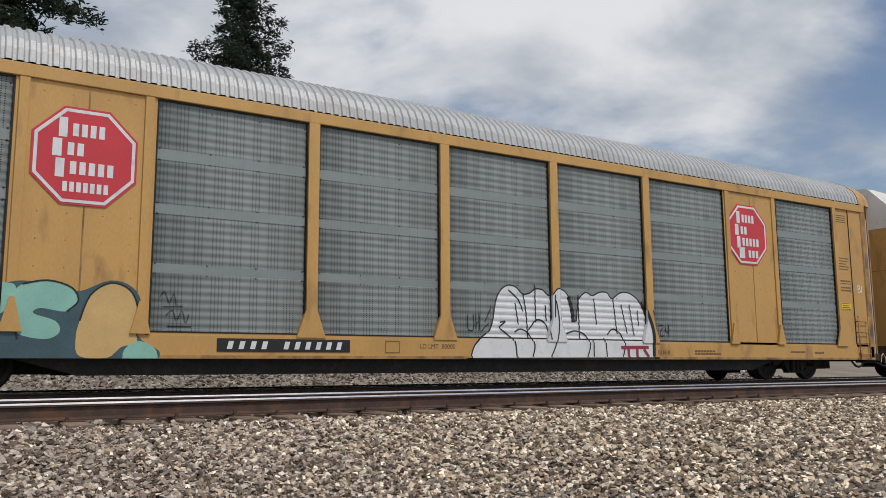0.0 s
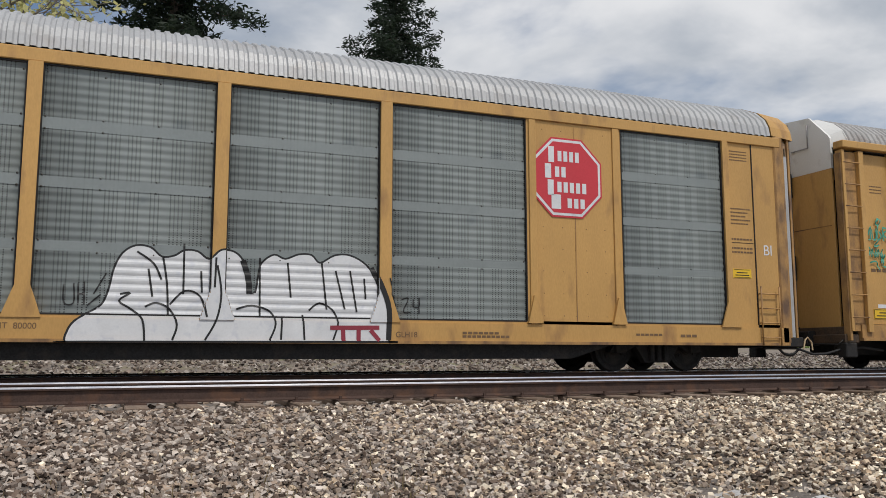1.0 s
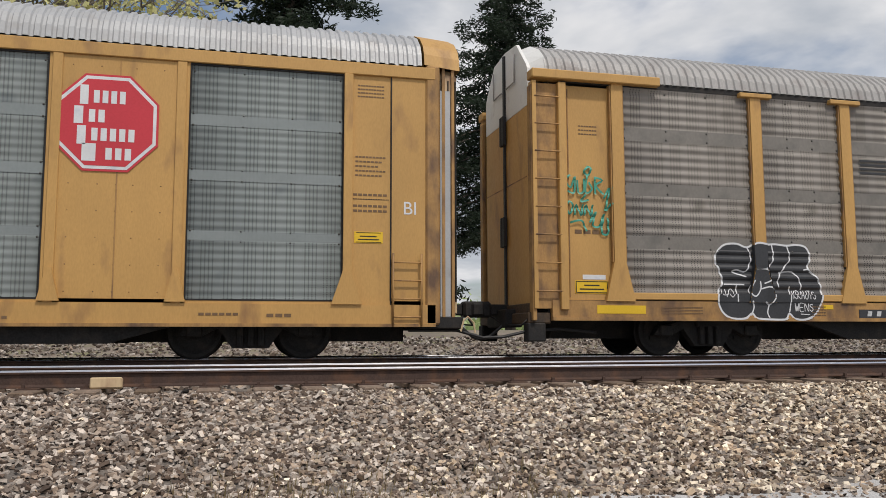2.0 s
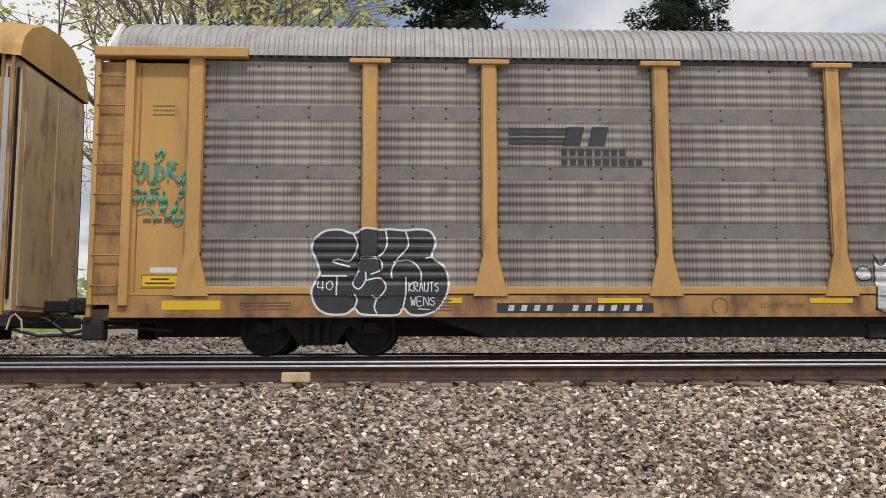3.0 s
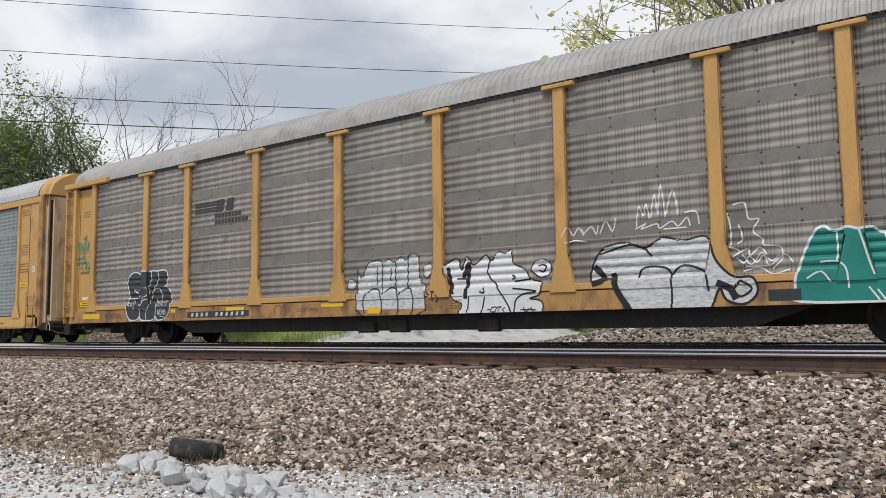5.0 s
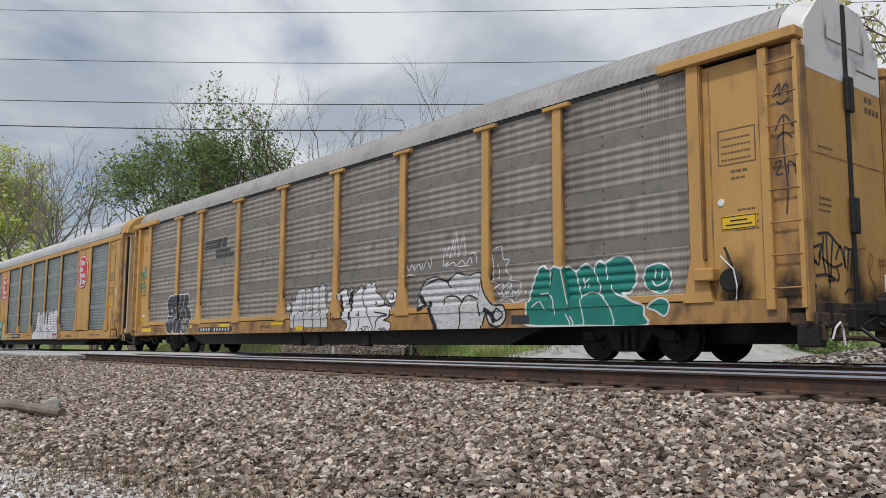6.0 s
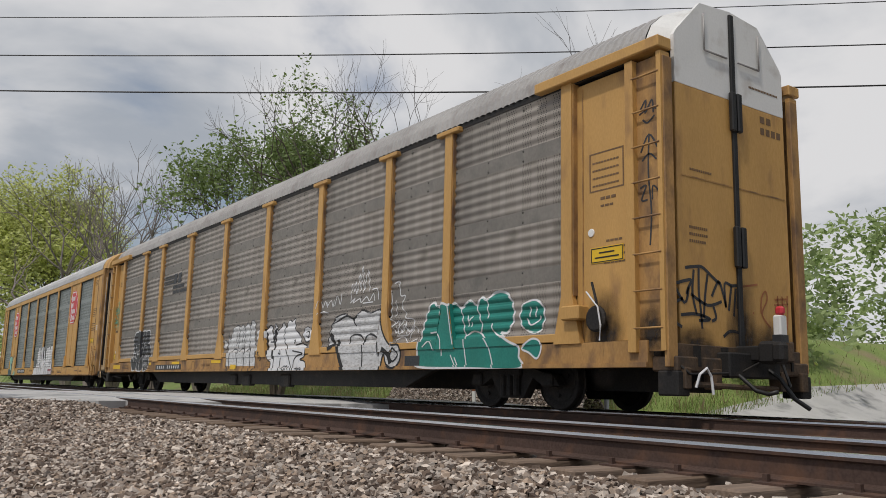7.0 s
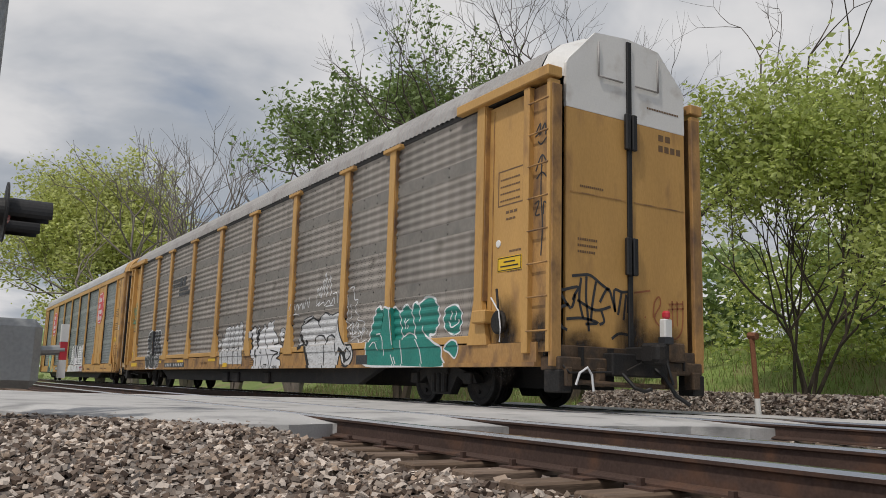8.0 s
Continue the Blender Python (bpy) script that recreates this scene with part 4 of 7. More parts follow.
def graffiti(car, label, layers):
    """Sprayed shapes laid on every flat stretch that they cover, one coat over another."""
    mats, meshes = [], []
    xs, zs = [], []
    for level, (kind, mat, width, pts) in enumerate(layers):
        if mat not in mats:
            mats.append(mat)
        bm = bmesh.new()
        curve = rounded(pts, kind != "line")
        xs += [p[0] for p in curve]
        zs += [p[1] for p in curve]
        if kind == "area":
            add_area(bm, curve, mats.index(mat))
        else:
            add_line(bm, curve, width, mats.index(mat), kind == "ring")
        meshes.append((level * 0.5 if kind != "line" else 4 + level * 0.02, bm))
    joined = bmesh.new()
    for x0, x1, z0, z1, y in regions_of(car):
        if x1 < min(xs) or x0 > max(xs) or z1 < min(zs) or z0 > max(zs):
            continue
        for level, src in meshes:
            bm = src.copy()
            for co, no in (((x0, 0, 0), (-1, 0, 0)), ((x1, 0, 0), (1, 0, 0)), ((0, 0, z0), (0, 0, -1)), ((0, 0, z1), (0, 0, 1))):
                bmesh.ops.bisect_plane(bm, geom=bm.verts[:] + bm.edges[:] + bm.faces[:], plane_co=co, plane_no=no, clear_outer=True)
            if bm.faces:
                if y > -1.47 and z1 - z0 > 1:
                    # follow the ribs of the sheet
                    rib = RIB_B if car is CAR_B else RIB_A
                    lo, hi = min(v.co.z for v in bm.verts), max(v.co.z for v in bm.verts)
                    step = rib[2] / 5
                    for i in range(int(lo / step), int(hi / step) + 2):
                        bmesh.ops.bisect_plane(bm, geom=bm.verts[:] + bm.edges[:] + bm.faces[:], plane_co=(0, 0, i * step), plane_no=(0, 0, 1))
                    for v in bm.verts:
                        deep = min(rib_y(v.co.z + d, *rib) for d in (-0.004, 0, 0.004))
                        if any(a - 0.03 <= v.co.z <= b + 0.03 for a, b in rib[0]):
                            deep = min(deep, -0.0135)
                        v.co.y = -1.434 + deep - level * 0.0012
                else:
                    bmesh.ops.translate(bm, verts=bm.verts[:], vec=(0, y - level * 0.0012, 0))
                me = bpy.data.meshes.new("coat")
                bm.to_mesh(me)
                joined.from_mesh(me)
                bpy.data.meshes.remove(me)
            bm.free()
    for _, src in meshes:
        src.free()
    for kind, mat, width, pts in layers:
        if kind == "area":
            paint_post_sides(joined, car, rounded(pts, True), mats.index(mat))
    part("graffiti", joined, mats, car, label)


def paint_post_sides(bm, car, curve, mat):
    """Carries a sprayed shape round both side faces of the posts that it crosses."""
    posts, foot, knee, wide, slim = (POSTS_B, 0.93, 1.62, 0.27, 0.13) if car is CAR_B else (POSTS_A, 0.84, 1.30, 0.26, 0.10)
    for c in posts:
        for side in (-1, 1):
            x = c + side * 0.15
            cuts = [a[1] + (b[1] - a[1]) * (x - a[0]) / (b[0] - a[0]) for a, b in zip(curve, curve[1:] + curve[:1]) if (a[0] - x) * (b[0] - x) < 0]
            if len(cuts) < 2:
                continue
            lo, hi = max(min(cuts), foot + 0.02), max(cuts)
            if hi - lo < 0.1:
                continue
            rows = []
            for k in range(9):
                z = lo + (hi - lo) * k / 8
                half = slim + max(knee - z, 0) / (knee - foot) * (wide - slim) + 0.004
                rows.append([bm.verts.new((c + side * half, y, z)) for y in (-1.5235, -1.447)])
            for a, b in zip(rows, rows[1:]):
                bm.faces.new((a[0], a[1], b[1], b[0])).material_index = mat


def plate_bars(car, x0, x1, z0, z1, y, groups, board=BLACK, ink=PAINT_WHITE, slant=0.25):
    """Dark number board with slanted bars in place of its characters."""
    ob = part("number_board", boxes((x0, x1, y - 0.004, y + 0.004, z0, z1)), board, car, "black number board with white characters")
    n = sum(groups) + (len(groups) - 1) * 1.0
    pad = (x1 - x0) * 0.05
    step = (x1 - x0 - 2 * pad) / n
    x = x0 + pad
    h0, h1 = z0 + (z1 - z0) * 0.2, z1 - (z1 - z0) * 0.2
    for g in groups:
        for i in range(g):
            k = slant * (h1 - h0)
            bm = bmesh.new()
            prism(bm, [(x + step * 0.22, h0), (x + step * 0.66, h0), (x + step * 0.66 + k, h1), (x + step * 0.22 + k, h1)], y - 0.008, y - 0.003)
            part("character_bar", bm, ink, ob)
            x += step
        x += step


def text_bars(car, rows, y, ink=PAINT_INK):
    """Small stencilled lines as plain bars: x0, x1, z, height."""
    bm = bmesh.new()
    for x0, x1, z, h in rows:
        n = max(int((x1 - x0) / (h * 2.2)), 1)
        for i in range(n):
            a = x0 + (x1 - x0) * i / n
            box(bm, a, a + (x1 - x0) / n * 0.78, y - 0.003, y + 0.001, z, z + h)
    tagged(part("stencil_bar", bm, ink, car), kind="stuff")


def octagon_sign(car, x, z, r, rows):
    def octo(k, y0, y1):
        bm = bmesh.new()
        c = 0.42 * k
        prism(bm, [(x + a, z + b) for a, b in ((-k, -k + c * 1.35), (-k + c * 1.35, -k), (k - c * 1.35, -k), (k, -k + c * 1.35), (k, k - c * 1.35), (k - c * 1.35, k), (-k + c * 1.35, k), (-k, k - c * 1.35))], y0, y1)
        return bm
    sign = part("sign", octo(r, -1.487, -1.47), RED, car, "red octagonal sign with white border and lettering bars")
    part("border", octo(r * 0.955, -1.490, -1.475), PAINT_WHITE, sign)
    part("field", octo(r * 0.89, -1.493, -1.475), RED, sign)
    for a, b, c, h in rows:
        n = max(int((b - a) / (h * 0.62)), 1)
        for i in range(n):
            q = a + (b - a) * i / n
            bm = bmesh.new()
            box(bm, x + r * q, x + r * (q + (b - a) / n * 0.66), -1.496, -1.490, z + r * c, z + r * (c + h))
            part("lettering_bar", bm, PAINT_WHITE, sign)


def letters(car, text, x, y, z, size, mat, name="stencil"):
    """Readable stencilled characters, flat on the side."""
    cu = bpy.data.curves.new(name, "FONT")
    cu.body, cu.size, cu.extrude = text, size, 0.001
    tmp = bpy.data.objects.new(name, cu)
    scene.collection.objects.link(tmp)
    me = bpy.data.meshes.new_from_object(tmp)
    bpy.data.objects.remove(tmp)
    me.materials.clear()
    me.materials.append(mat)
    ob = new(name, me)
    ob.parent = car
    ob.matrix_basis = pose(x, y, z, 90)
    tagged(ob, kind="stuff")


def build_signs():
    lines = [(-0.52, -0.28, 0.36, 0.40), (-0.26, 0.40, 0.40, 0.26), (-0.62, -0.36, -0.04, 0.36), (-0.34, 0.02, 0.0, 0.26), (-0.55, -0.30, -0.46, 0.38), (-0.28, 0.60, -0.38, 0.26)]
    octagon_sign(CAR_A, -7.69, 3.47, 0.74, lines + [(-0.4, 0.5, -0.74, 0.2)])
    octagon_sign(CAR_A, 7.50, 3.53, 0.74, lines + [(-0.45, -0.05, -0.80, 0.36), (0.0, 0.55, -0.76, 0.24)])
    plate_bars(CAR_A, -5.62, -3.30, 0.60, 0.81, -1.506, (4, 6))
    plate_bars(CAR_B, -7.20, -4.72, 0.665, 0.82, -1.496, (4, 6), PAINT_BLACK, PAINT_GREY)
    # emblem as plain stripes and blocks
    bm = bmesh.new()
    for i in range(4):
        z = 3.37 + 0.078 * i
        box(bm, -6.98, -6.08 + 0.02 * i, -1.466, -1.460, z, z + 0.036)
    for a, b in ((-6.10, -5.76), (-5.70, -5.36)):
        prism(bm, [(a, 3.35), (b - 0.07, 3.35), (b, 3.66), (a + 0.07, 3.66)], -1.466, -1.460)
    for z, x1 in ((3.19, -5.08), (3.03, -4.82)):
        x = -6.14
        while x < x1 - 0.05:
            box(bm, x, x + 0.10, -1.466, -1.460, z, z + 0.105)
            x += 0.135
    part("emblem", bm, PAINT_BLACK, CAR_B, "black striped emblem with lettering bars")
    # small stencils
    letters(CAR_A, "BI", 12.02, -1.474, 2.30, 0.30, PAINT_WHITE)
    letters(CAR_A, "GLH18", 4.20, -1.503, 0.60, 0.13, PAINT_INK)
    letters(CAR_A, "LD LMT  80000", -1.90, -1.503, 0.68, 0.12, PAINT_INK)
    letters(CAR_B, "LD LMT  80000", -3.0, -1.493, 0.74, 0.11, PAINT_INK)
    text_bars(CAR_A, [(11.28, 11.72, 4.20 + 0.06 * i, 0.02) for i in range(4)] + [(11.25, 11.75 - 0.06 * (i % 3), 3.2 - 0.075 * i, 0.025) for i in range(5)]
              + [(11.22, 11.78, 2.58, 0.035), (11.22, 11.78, 2.40, 0.035), (11.22, 11.78, 2.32, 0.035)], -1.462)
    text_bars(CAR_A, [(11.08, 11.80, 2.52, 0.012)], -1.462, BLACK)
    text_bars(CAR_A, [(5.4, 6.1, 0.66, 0.04), (5.4, 6.3, 0.60, 0.04), (8.9, 9.5, 0.66, 0.04), (9.9, 10.3, 0.64, 0.05)], -1.503)
    text_bars(CAR_B, [(-12.65, -12.30, 3.95 - 0.07 * i, 0.02) for i in range(3)] + [(-12.75, -12.10, 2.08, 0.07)], -1.422)
    text_bars(CAR_B, [(12.2, 12.7, 3.10 + 0.11 * i, 0.025) for i in range(4)] + [(12.35, 12.65, 2.9, 0.04), (12.35, 12.6, 2.8, 0.03), (12.45, 12.75, 2.3, 0.03), (12.35, 12.8, 2.2, 0.03),
                      (12.4, 12.8, 2.1, 0.03), (12.4, 12.8, 2.0, 0.03)], -1.422)
    bm = boxes((12.14, 12.78, -1.424, -1.420, 3.03, 3.05), (12.14, 12.78, -1.424, -1.420, 3.57, 3.59), (12.14, 12.16, -1.424, -1.420, 3.05, 3.57), (12.76, 12.78, -1.424, -1.420, 3.05, 3.57))
    part("stencil_frame", bm, PAINT_INK, CAR_B)
    text_bars(CAR_B, [(-8.2, -7.9, 0.70 + 0.05 * i, 0.02) for i in range(4)] + [(1.45, 1.75, 0.70 + 0.05 * i, 0.02) for i in range(4)] + [(-11.2, -10.4, 0.72 + 0.05 * i, 0.02) for i in range(3)], -1.493)
    for x0, x1 in ((-5.6, -4.9), (-2.2, -1.5), (-7.95, -7.75)):
        part("stripe", boxes((x0, x1, -1.496, -1.490, 0.82, 0.90)), BRIGHT_YELLOW, CAR_B)
    # rings and boxes stencilled on the sills
    bm = bmesh.new()
    add_line(bm, [(-3.65 + 0.13 * math.cos(a), 0.77 + 0.13 * math.sin(a)) for a in (k * math.pi / 8 for k in range(16))], 0.02, 0, True)
    bmesh.ops.translate(bm, verts=bm.verts[:], vec=(0, -1.4965, 0))
    part("stencil_ring", bm, PAINT_INK, CAR_B)
    bm = bmesh.new()
    add_line(bm, [(-2.6, 0.60), (-2.32, 0.60), (-2.32, 0.80), (-2.6, 0.80)], 0.015, 0, True)
    bmesh.ops.translate(bm, verts=bm.verts[:], vec=(0, -1.5065, 0))
    part("stencil_ring", bm, PAINT_INK, CAR_A)
    # the white dab beside the warning plate
    part("paint_dab", boxes((-12.62, -12.2, -1.424, -1.419, 1.30, 1.38)), PAINT_WHITE, CAR_B)
    part("data_label", boxes((7.58, 8.06, -1.496, -1.490, 0.66, 0.84)), PAINT_BLACK, CAR_B)
    # hand brake at the rear corner of the grimy car
    part("bracket", boxes((11.75, 12.10, -1.62, -1.40, 1.25, 1.45), bevel=0.02), YELLOW, CAR_B)
    bm = bmesh.new()
    lathe(bm, [(0.15, -1.56), (0.18, -1.54), (0.18, -1.51), (0.05, -1.50)], 16)
    bmesh.ops.translate(bm, verts=bm.verts[:], vec=(12.35, 0, 1.25))
    tube(bm, [(12.25, -1.5, 1.75), (12.4, -1.58, 1.5), (12.48, -1.58, 1.1)], 0.02, 6)
    part("hand_brake", bm, DARK_STEEL, CAR_B, "black hand brake wheel with a chain")
    bm = bmesh.new()
    tube(bm, [(12.22, -1.58, 1.62), (12.45, -1.60, 1.4), (12.5, -1.60, 1.15), (12.48, -1.60, 0.95)], 0.012, 6)
    part("chain", bm, PAINT_WHITE, CAR_B)


def end_tag(car, x, strokes, mat, label):
    bm = bmesh.new()
    for width, pts in strokes:
        add_line(bm, rounded([(a * 0.9, b) for a, b in pts], False), width, 0, False)
    bmesh.ops.transform(bm, matrix=Matrix.Rotation(radians(90), 4, "Z"), verts=bm.verts[:])
    bmesh.ops.translate(bm, verts=bm.verts[:], vec=(x, 0, 0))
    part("graffiti", bm, mat, car, label)


def soot_paint():
    """Soot that thins out from the middle of its patch, broken up by noise."""
    m = surface("sprayed-on soot", (0.035, 0.026, 0.02), 0.85, 0, 30, 3, 0.2)
    nt = m.node_tree
    co = nt.nodes.new("ShaderNodeTexCoord")
    ball = nt.nodes.new("ShaderNodeTexGradient")
    ball.gradient_type = "SPHERICAL"
    nt.links.new(co.outputs["Object"], ball.inputs[0])
    n = nt.nodes.new("ShaderNodeTexNoise")
    n.inputs["Scale"].default_value = 3.5
    n.inputs["Detail"].default_value = 8
    nt.links.new(co.outputs["Object"], n.inputs["Vector"])
    f = nt.nodes.new("ShaderNodeMath")
    f.operation = "MULTIPLY"
    nt.links.new(ball.outputs["Fac"], f.inputs[0])
    nt.links.new(n.outputs["Fac"], f.inputs[1])
    r = nt.nodes.new("ShaderNodeMapRange")
    r.inputs[1].default_value, r.inputs[2].default_value, r.inputs[4].default_value = 0.03, 0.42, 0.92
    nt.links.new(f.outputs[0], r.inputs[0])
    nt.links.new(r.outputs[0], nt.nodes["Principled BSDF"].inputs["Alpha"])
    return m


SPRAYED_SOOT = soot_paint()


def soot_patch(x, y, z, sy, sz, facing):
    """Stain one unit in radius, stretched to sy by sz metres; facing is the turn about z of its -y side."""
    bm = bmesh.new()
    ring = [bm.verts.new((math.cos(a), 0, math.sin(a))) for a in (k * math.pi / 16 for k in range(32))]
    bm.faces.new(ring)
    part("soot_stain", bm, SPRAYED_SOOT, CAR_B, "dark soot stain", pose(x, y, z, 0, 0, facing) @ Matrix.Diagonal((sy, 1, sz, 1)))


def build_end_marks():
    for y, z, sy, sz in ((0.05, 0.95, 0.42, 1.0), (-0.95, 0.85, 0.55, 0.35), (0.75, 0.90, 0.6, 0.45)):
        soot_patch(13.5065 + 0.001 * y, y, z, sy, sz, 90)
    soot_patch(12.40, -1.4305, 1.0, 0.42, 0.75, 0)
    soot_patch(13.25, -1.4635, 1.05, 0.3, 0.4, 0)
    x = 13.505
    end_tag(CAR_B, x, [(0.042, [(-1.29, 1.47), (-1.47, 1.4), (-1.51, 1.27), (-1.43, 1.15), (-1.32, 1.11)]), (0.042, [(-1.55, 1.73), (-1.44, 1.66), (-1.29, 1.69), (-1.1, 1.72), (-1.18, 1.6), (-1.21, 1.53)]), (0.042, [(-1.23, 1.87), (-1.03, 1.9), (-0.85, 1.91), (-0.64, 1.81), (-0.45, 1.72)]), (0.042, [(-0.93, 1.89), (-0.94, 1.59), (-0.91, 1.38), (-0.88, 1.11)]), (0.042, [(-0.73, 1.83), (-0.8, 1.54), (-0.84, 1.26)]), (0.042, [(-0.65, 1.54), (-0.48, 1.75), (-0.38, 1.59), (-0.32, 1.42)]), (0.042, [(-0.32, 1.42), (-0.34, 1.73), (-0.16, 1.72), (0.07, 1.75)]), (0.042, [(-0.18, 1.72), (-0.26, 1.38)]), (0.042, [(-0.08, 1.69), (-0.14, 1.31)]), (0.042, [(-1.34, 1.26), (-1.01, 1.29), (-0.69, 1.24), (-0.95, 1.21)]), (0.042, [(-0.4, 1.03), (-0.24, 1.11), (-0.01, 1.1)]), (0.042, [(-1.55, 1.72), (-1.26, 1.42), (-1.16, 1.62)]), (0.042, [(-1.12, 1.54), (-0.75, 1.42), (-0.42, 1.49)]), (0.042, [(-1.04, 1.86), (-1.08, 1.56), (-1.0, 1.29)]), (0.042, [(-0.62, 1.42), (-0.56, 1.27), (-0.66, 1.22)]), (0.042, [(-0.03, 1.7), (-0.05, 1.42)])], PAINT_BLACK, "black scribbled tag on the end door")
    end_tag(CAR_B, x + 0.0015, [(0.028, [(0.1, 1.73), (0.47, 1.79)]), (0.028, [(0.53, 1.39), (0.56, 1.61), (0.67, 1.71), (0.7, 1.59), (0.56, 1.38), (0.77, 1.21)]), (0.028, [(0.9, 1.61), (1.24, 1.64)]), (0.028, [(0.88, 1.53), (1.26, 1.57)]), (0.028, [(0.98, 1.67), (0.99, 1.27)]), (0.028, [(1.1, 1.67), (1.1, 1.29)]), (0.028, [(1.24, 1.69), (1.22, 1.28), (1.1, 1.12), (0.94, 1.08)]), (0.028, [(0.33, 1.39), (0.36, 1.38)])], PAINT_RUST, "red-brown scribbled tag on the end door")
    # small black tags between the rungs of the corner
    bm = bmesh.new()
    for width, pts in ((0.026, ((13.12, 3.98), (13.22, 4.10), (13.20, 3.92), (13.32, 4.08), (13.34, 3.90))), (0.022, ((13.10, 3.92), (13.28, 3.98), (13.40, 3.94))),
                       (0.024, ((13.16, 3.84), (13.24, 3.78), (13.36, 3.86))), (0.026, ((13.12, 3.40), (13.26, 3.62), (13.40, 3.42))), (0.026, ((13.26, 3.6), (13.24, 3.1), (13.28, 2.6), (13.25, 2.15))),
                       (0.024, ((13.14, 3.28), (13.26, 3.36), (13.38, 3.26))), (0.024, ((13.10, 2.92), (13.20, 2.94), (13.12, 2.76), (13.22, 2.75))), (0.022, ((13.30, 2.74), (13.31, 2.92), (13.40, 2.84), (13.41, 2.72)))):
        add_line(bm, rounded(list(pts), False), width, 0, False)
    bmesh.ops.translate(bm, verts=bm.verts[:], vec=(0, -1.4640, 0))
    part("graffiti", bm, PAINT_BLACK, CAR_B, "small black tags on the rear corner")
    bm = bmesh.new()
    for y0, y1, z, h in ((0.64, 0.94, 4.15, 0.10), (0.64, 1.16, 3.98, 0.10), (-0.96, -0.5, 3.18, 0.03), (-1.0, -0.62, 2.40, 0.035), (-1.0, -0.62, 2.31, 0.035), (-1.0, -0.66, 2.22, 0.035), (0.4, 1.1, 4.62, 0.03)):
        n = max(int((y1 - y0) / (h * 1.2)), 1)
        for i in range(n):
            a = y0 + (y1 - y0) * i / n
            box(bm, 13.500, 13.504, a, a + (y1 - y0) / n * 0.7, z, z + h)
    tagged(part("stencil_bar", bm, PAINT_INK, CAR_B), kind="stuff")
    # red marker lamp on the rear coupler
    lamp = part("marker_lamp", boxes((13.80, 13.92, 0.28, 0.44, 0.98, 1.34), bevel=0.02), WHITE, CAR_B, "white rear marker with a red lamp")
    part("lens", boxes((13.81, 13.93, 0.31, 0.41, 1.34, 1.46), bevel=0.03), RED, lamp)
    part("band", boxes((13.795, 13.925, 0.275, 0.445, 0.98, 1.08)), PAINT_BLACK, lamp)
    part("bracket", boxes((13.70, 13.86, 0.30, 0.42, 0.70, 0.99)), DARK_STEEL, lamp)
    bm = bmesh.new()
    tube(bm, [(13.7, 0.30, 0.62), (13.85, 0.34, 0.5), (14.0, 0.40, 0.25), (14.12, 0.55, 0.12)], 0.03, 8)
    tube(bm, [(13.8, 0.36, 0.98), (13.86, 0.38, 0.7), (13.95, 0.4, 0.4)], 0.02, 6)
    part("air_hose", bm, BLACK, CAR_B)
    # brake line sagging between the two cars
    part("brake_line", tube(bmesh.new(), [(-12.3, -1.2, 0.40), (-13.0, -1.28, 0.46), (-13.5, -1.28, 0.44), (-14.0, -1.25, 0.33), (-14.35, -1.25, 0.32), (-14.8, -1.25, 0.44), (-15.6, -1.2, 0.44)], 0.026, 8), BLACK, CAR_B, "black sagging brake line")
    part("handle", tube(bmesh.new(), [(13.0, -1.42, 0.42), (13.05, -1.42, 0.60), (13.12, -1.42, 0.66), (13.22, -1.42, 0.56), (13.24, -1.42, 0.40)], 0.016, 6), CREAM, CAR_A, "pale bent handle")
    # rod and handle below the platform
    part("uncoupling_rod", tube(bmesh.new(), [(13.68, -1.18, 0.40), (13.70, -0.4, 0.38), (13.72, 0.45, 0.37)], 0.035, 8), SOOT, CAR_B, "brown uncoupling rod under the platform")
    part("handle", tube(bmesh.new(), [(13.70, -1.20, 0.36), (13.73, -1.16, 0.52), (13.73, -1.02, 0.60), (13.73, -0.94, 0.50), (13.74, -0.92, 0.28)], 0.017, 6), PAINT_WHITE, CAR_B, "white bent handle")
    for y0, y1 in ((-1.34, -1.22), (-0.74, -0.62), (0.66, 0.80), (1.16, 1.30)):
        part("bracket", boxes((13.46, 13.66, y0, y1, 0.34, 0.60), bevel=0.012), SOOT, CAR_B)
    part("end_box", boxes((13.52, 13.70, 0.62, 0.94, 0.74, 1.02), bevel=0.02), SOOT, CAR_B)
    for y in (-1.0, -0.45, 0.5, 1.0):
        part("stay", boxes((13.50, 13.62, y - 0.02, y + 0.02, 0.62, 0.88)), DARK_STEEL, CAR_B)


build_signs()
build_end_marks()


STROKES = {"K": "00-01 11-04-10", "R": "00-01-89-86-05-10", "A": "00-51-10 24-84", "U": "01-02-50-92-11", "T": "01-11 51-50", "S": "98-59-07-55-93-50-02", "W": "01-20-57-70-11",
           "E": "11-01-00-10 05-85", "N": "00-01-10-11", "4": "01-03-13 71-70", "0": "50-03-07-51-97-93-50"}


def written(word, x, z, h, w, mat):
    """Hand-written capitals as strokes; each code is two digits, across and up, where 1 up is the full height."""
    made = []
    for i, c in enumerate(word):
        for stroke in STROKES[c].split():
            pts = []
            for a in stroke.split("-"):
                u = 1.0 if a[0] == "1" else int(a[0]) / 10
                v = 1.0 if a[1] == "1" else int(a[1]) / 10
                pts.append((round(x + (i * 1.35 + u) * w, 3), round(z + v * h, 3)))
            made.append(("line", mat, 0.015, pts))
    return made


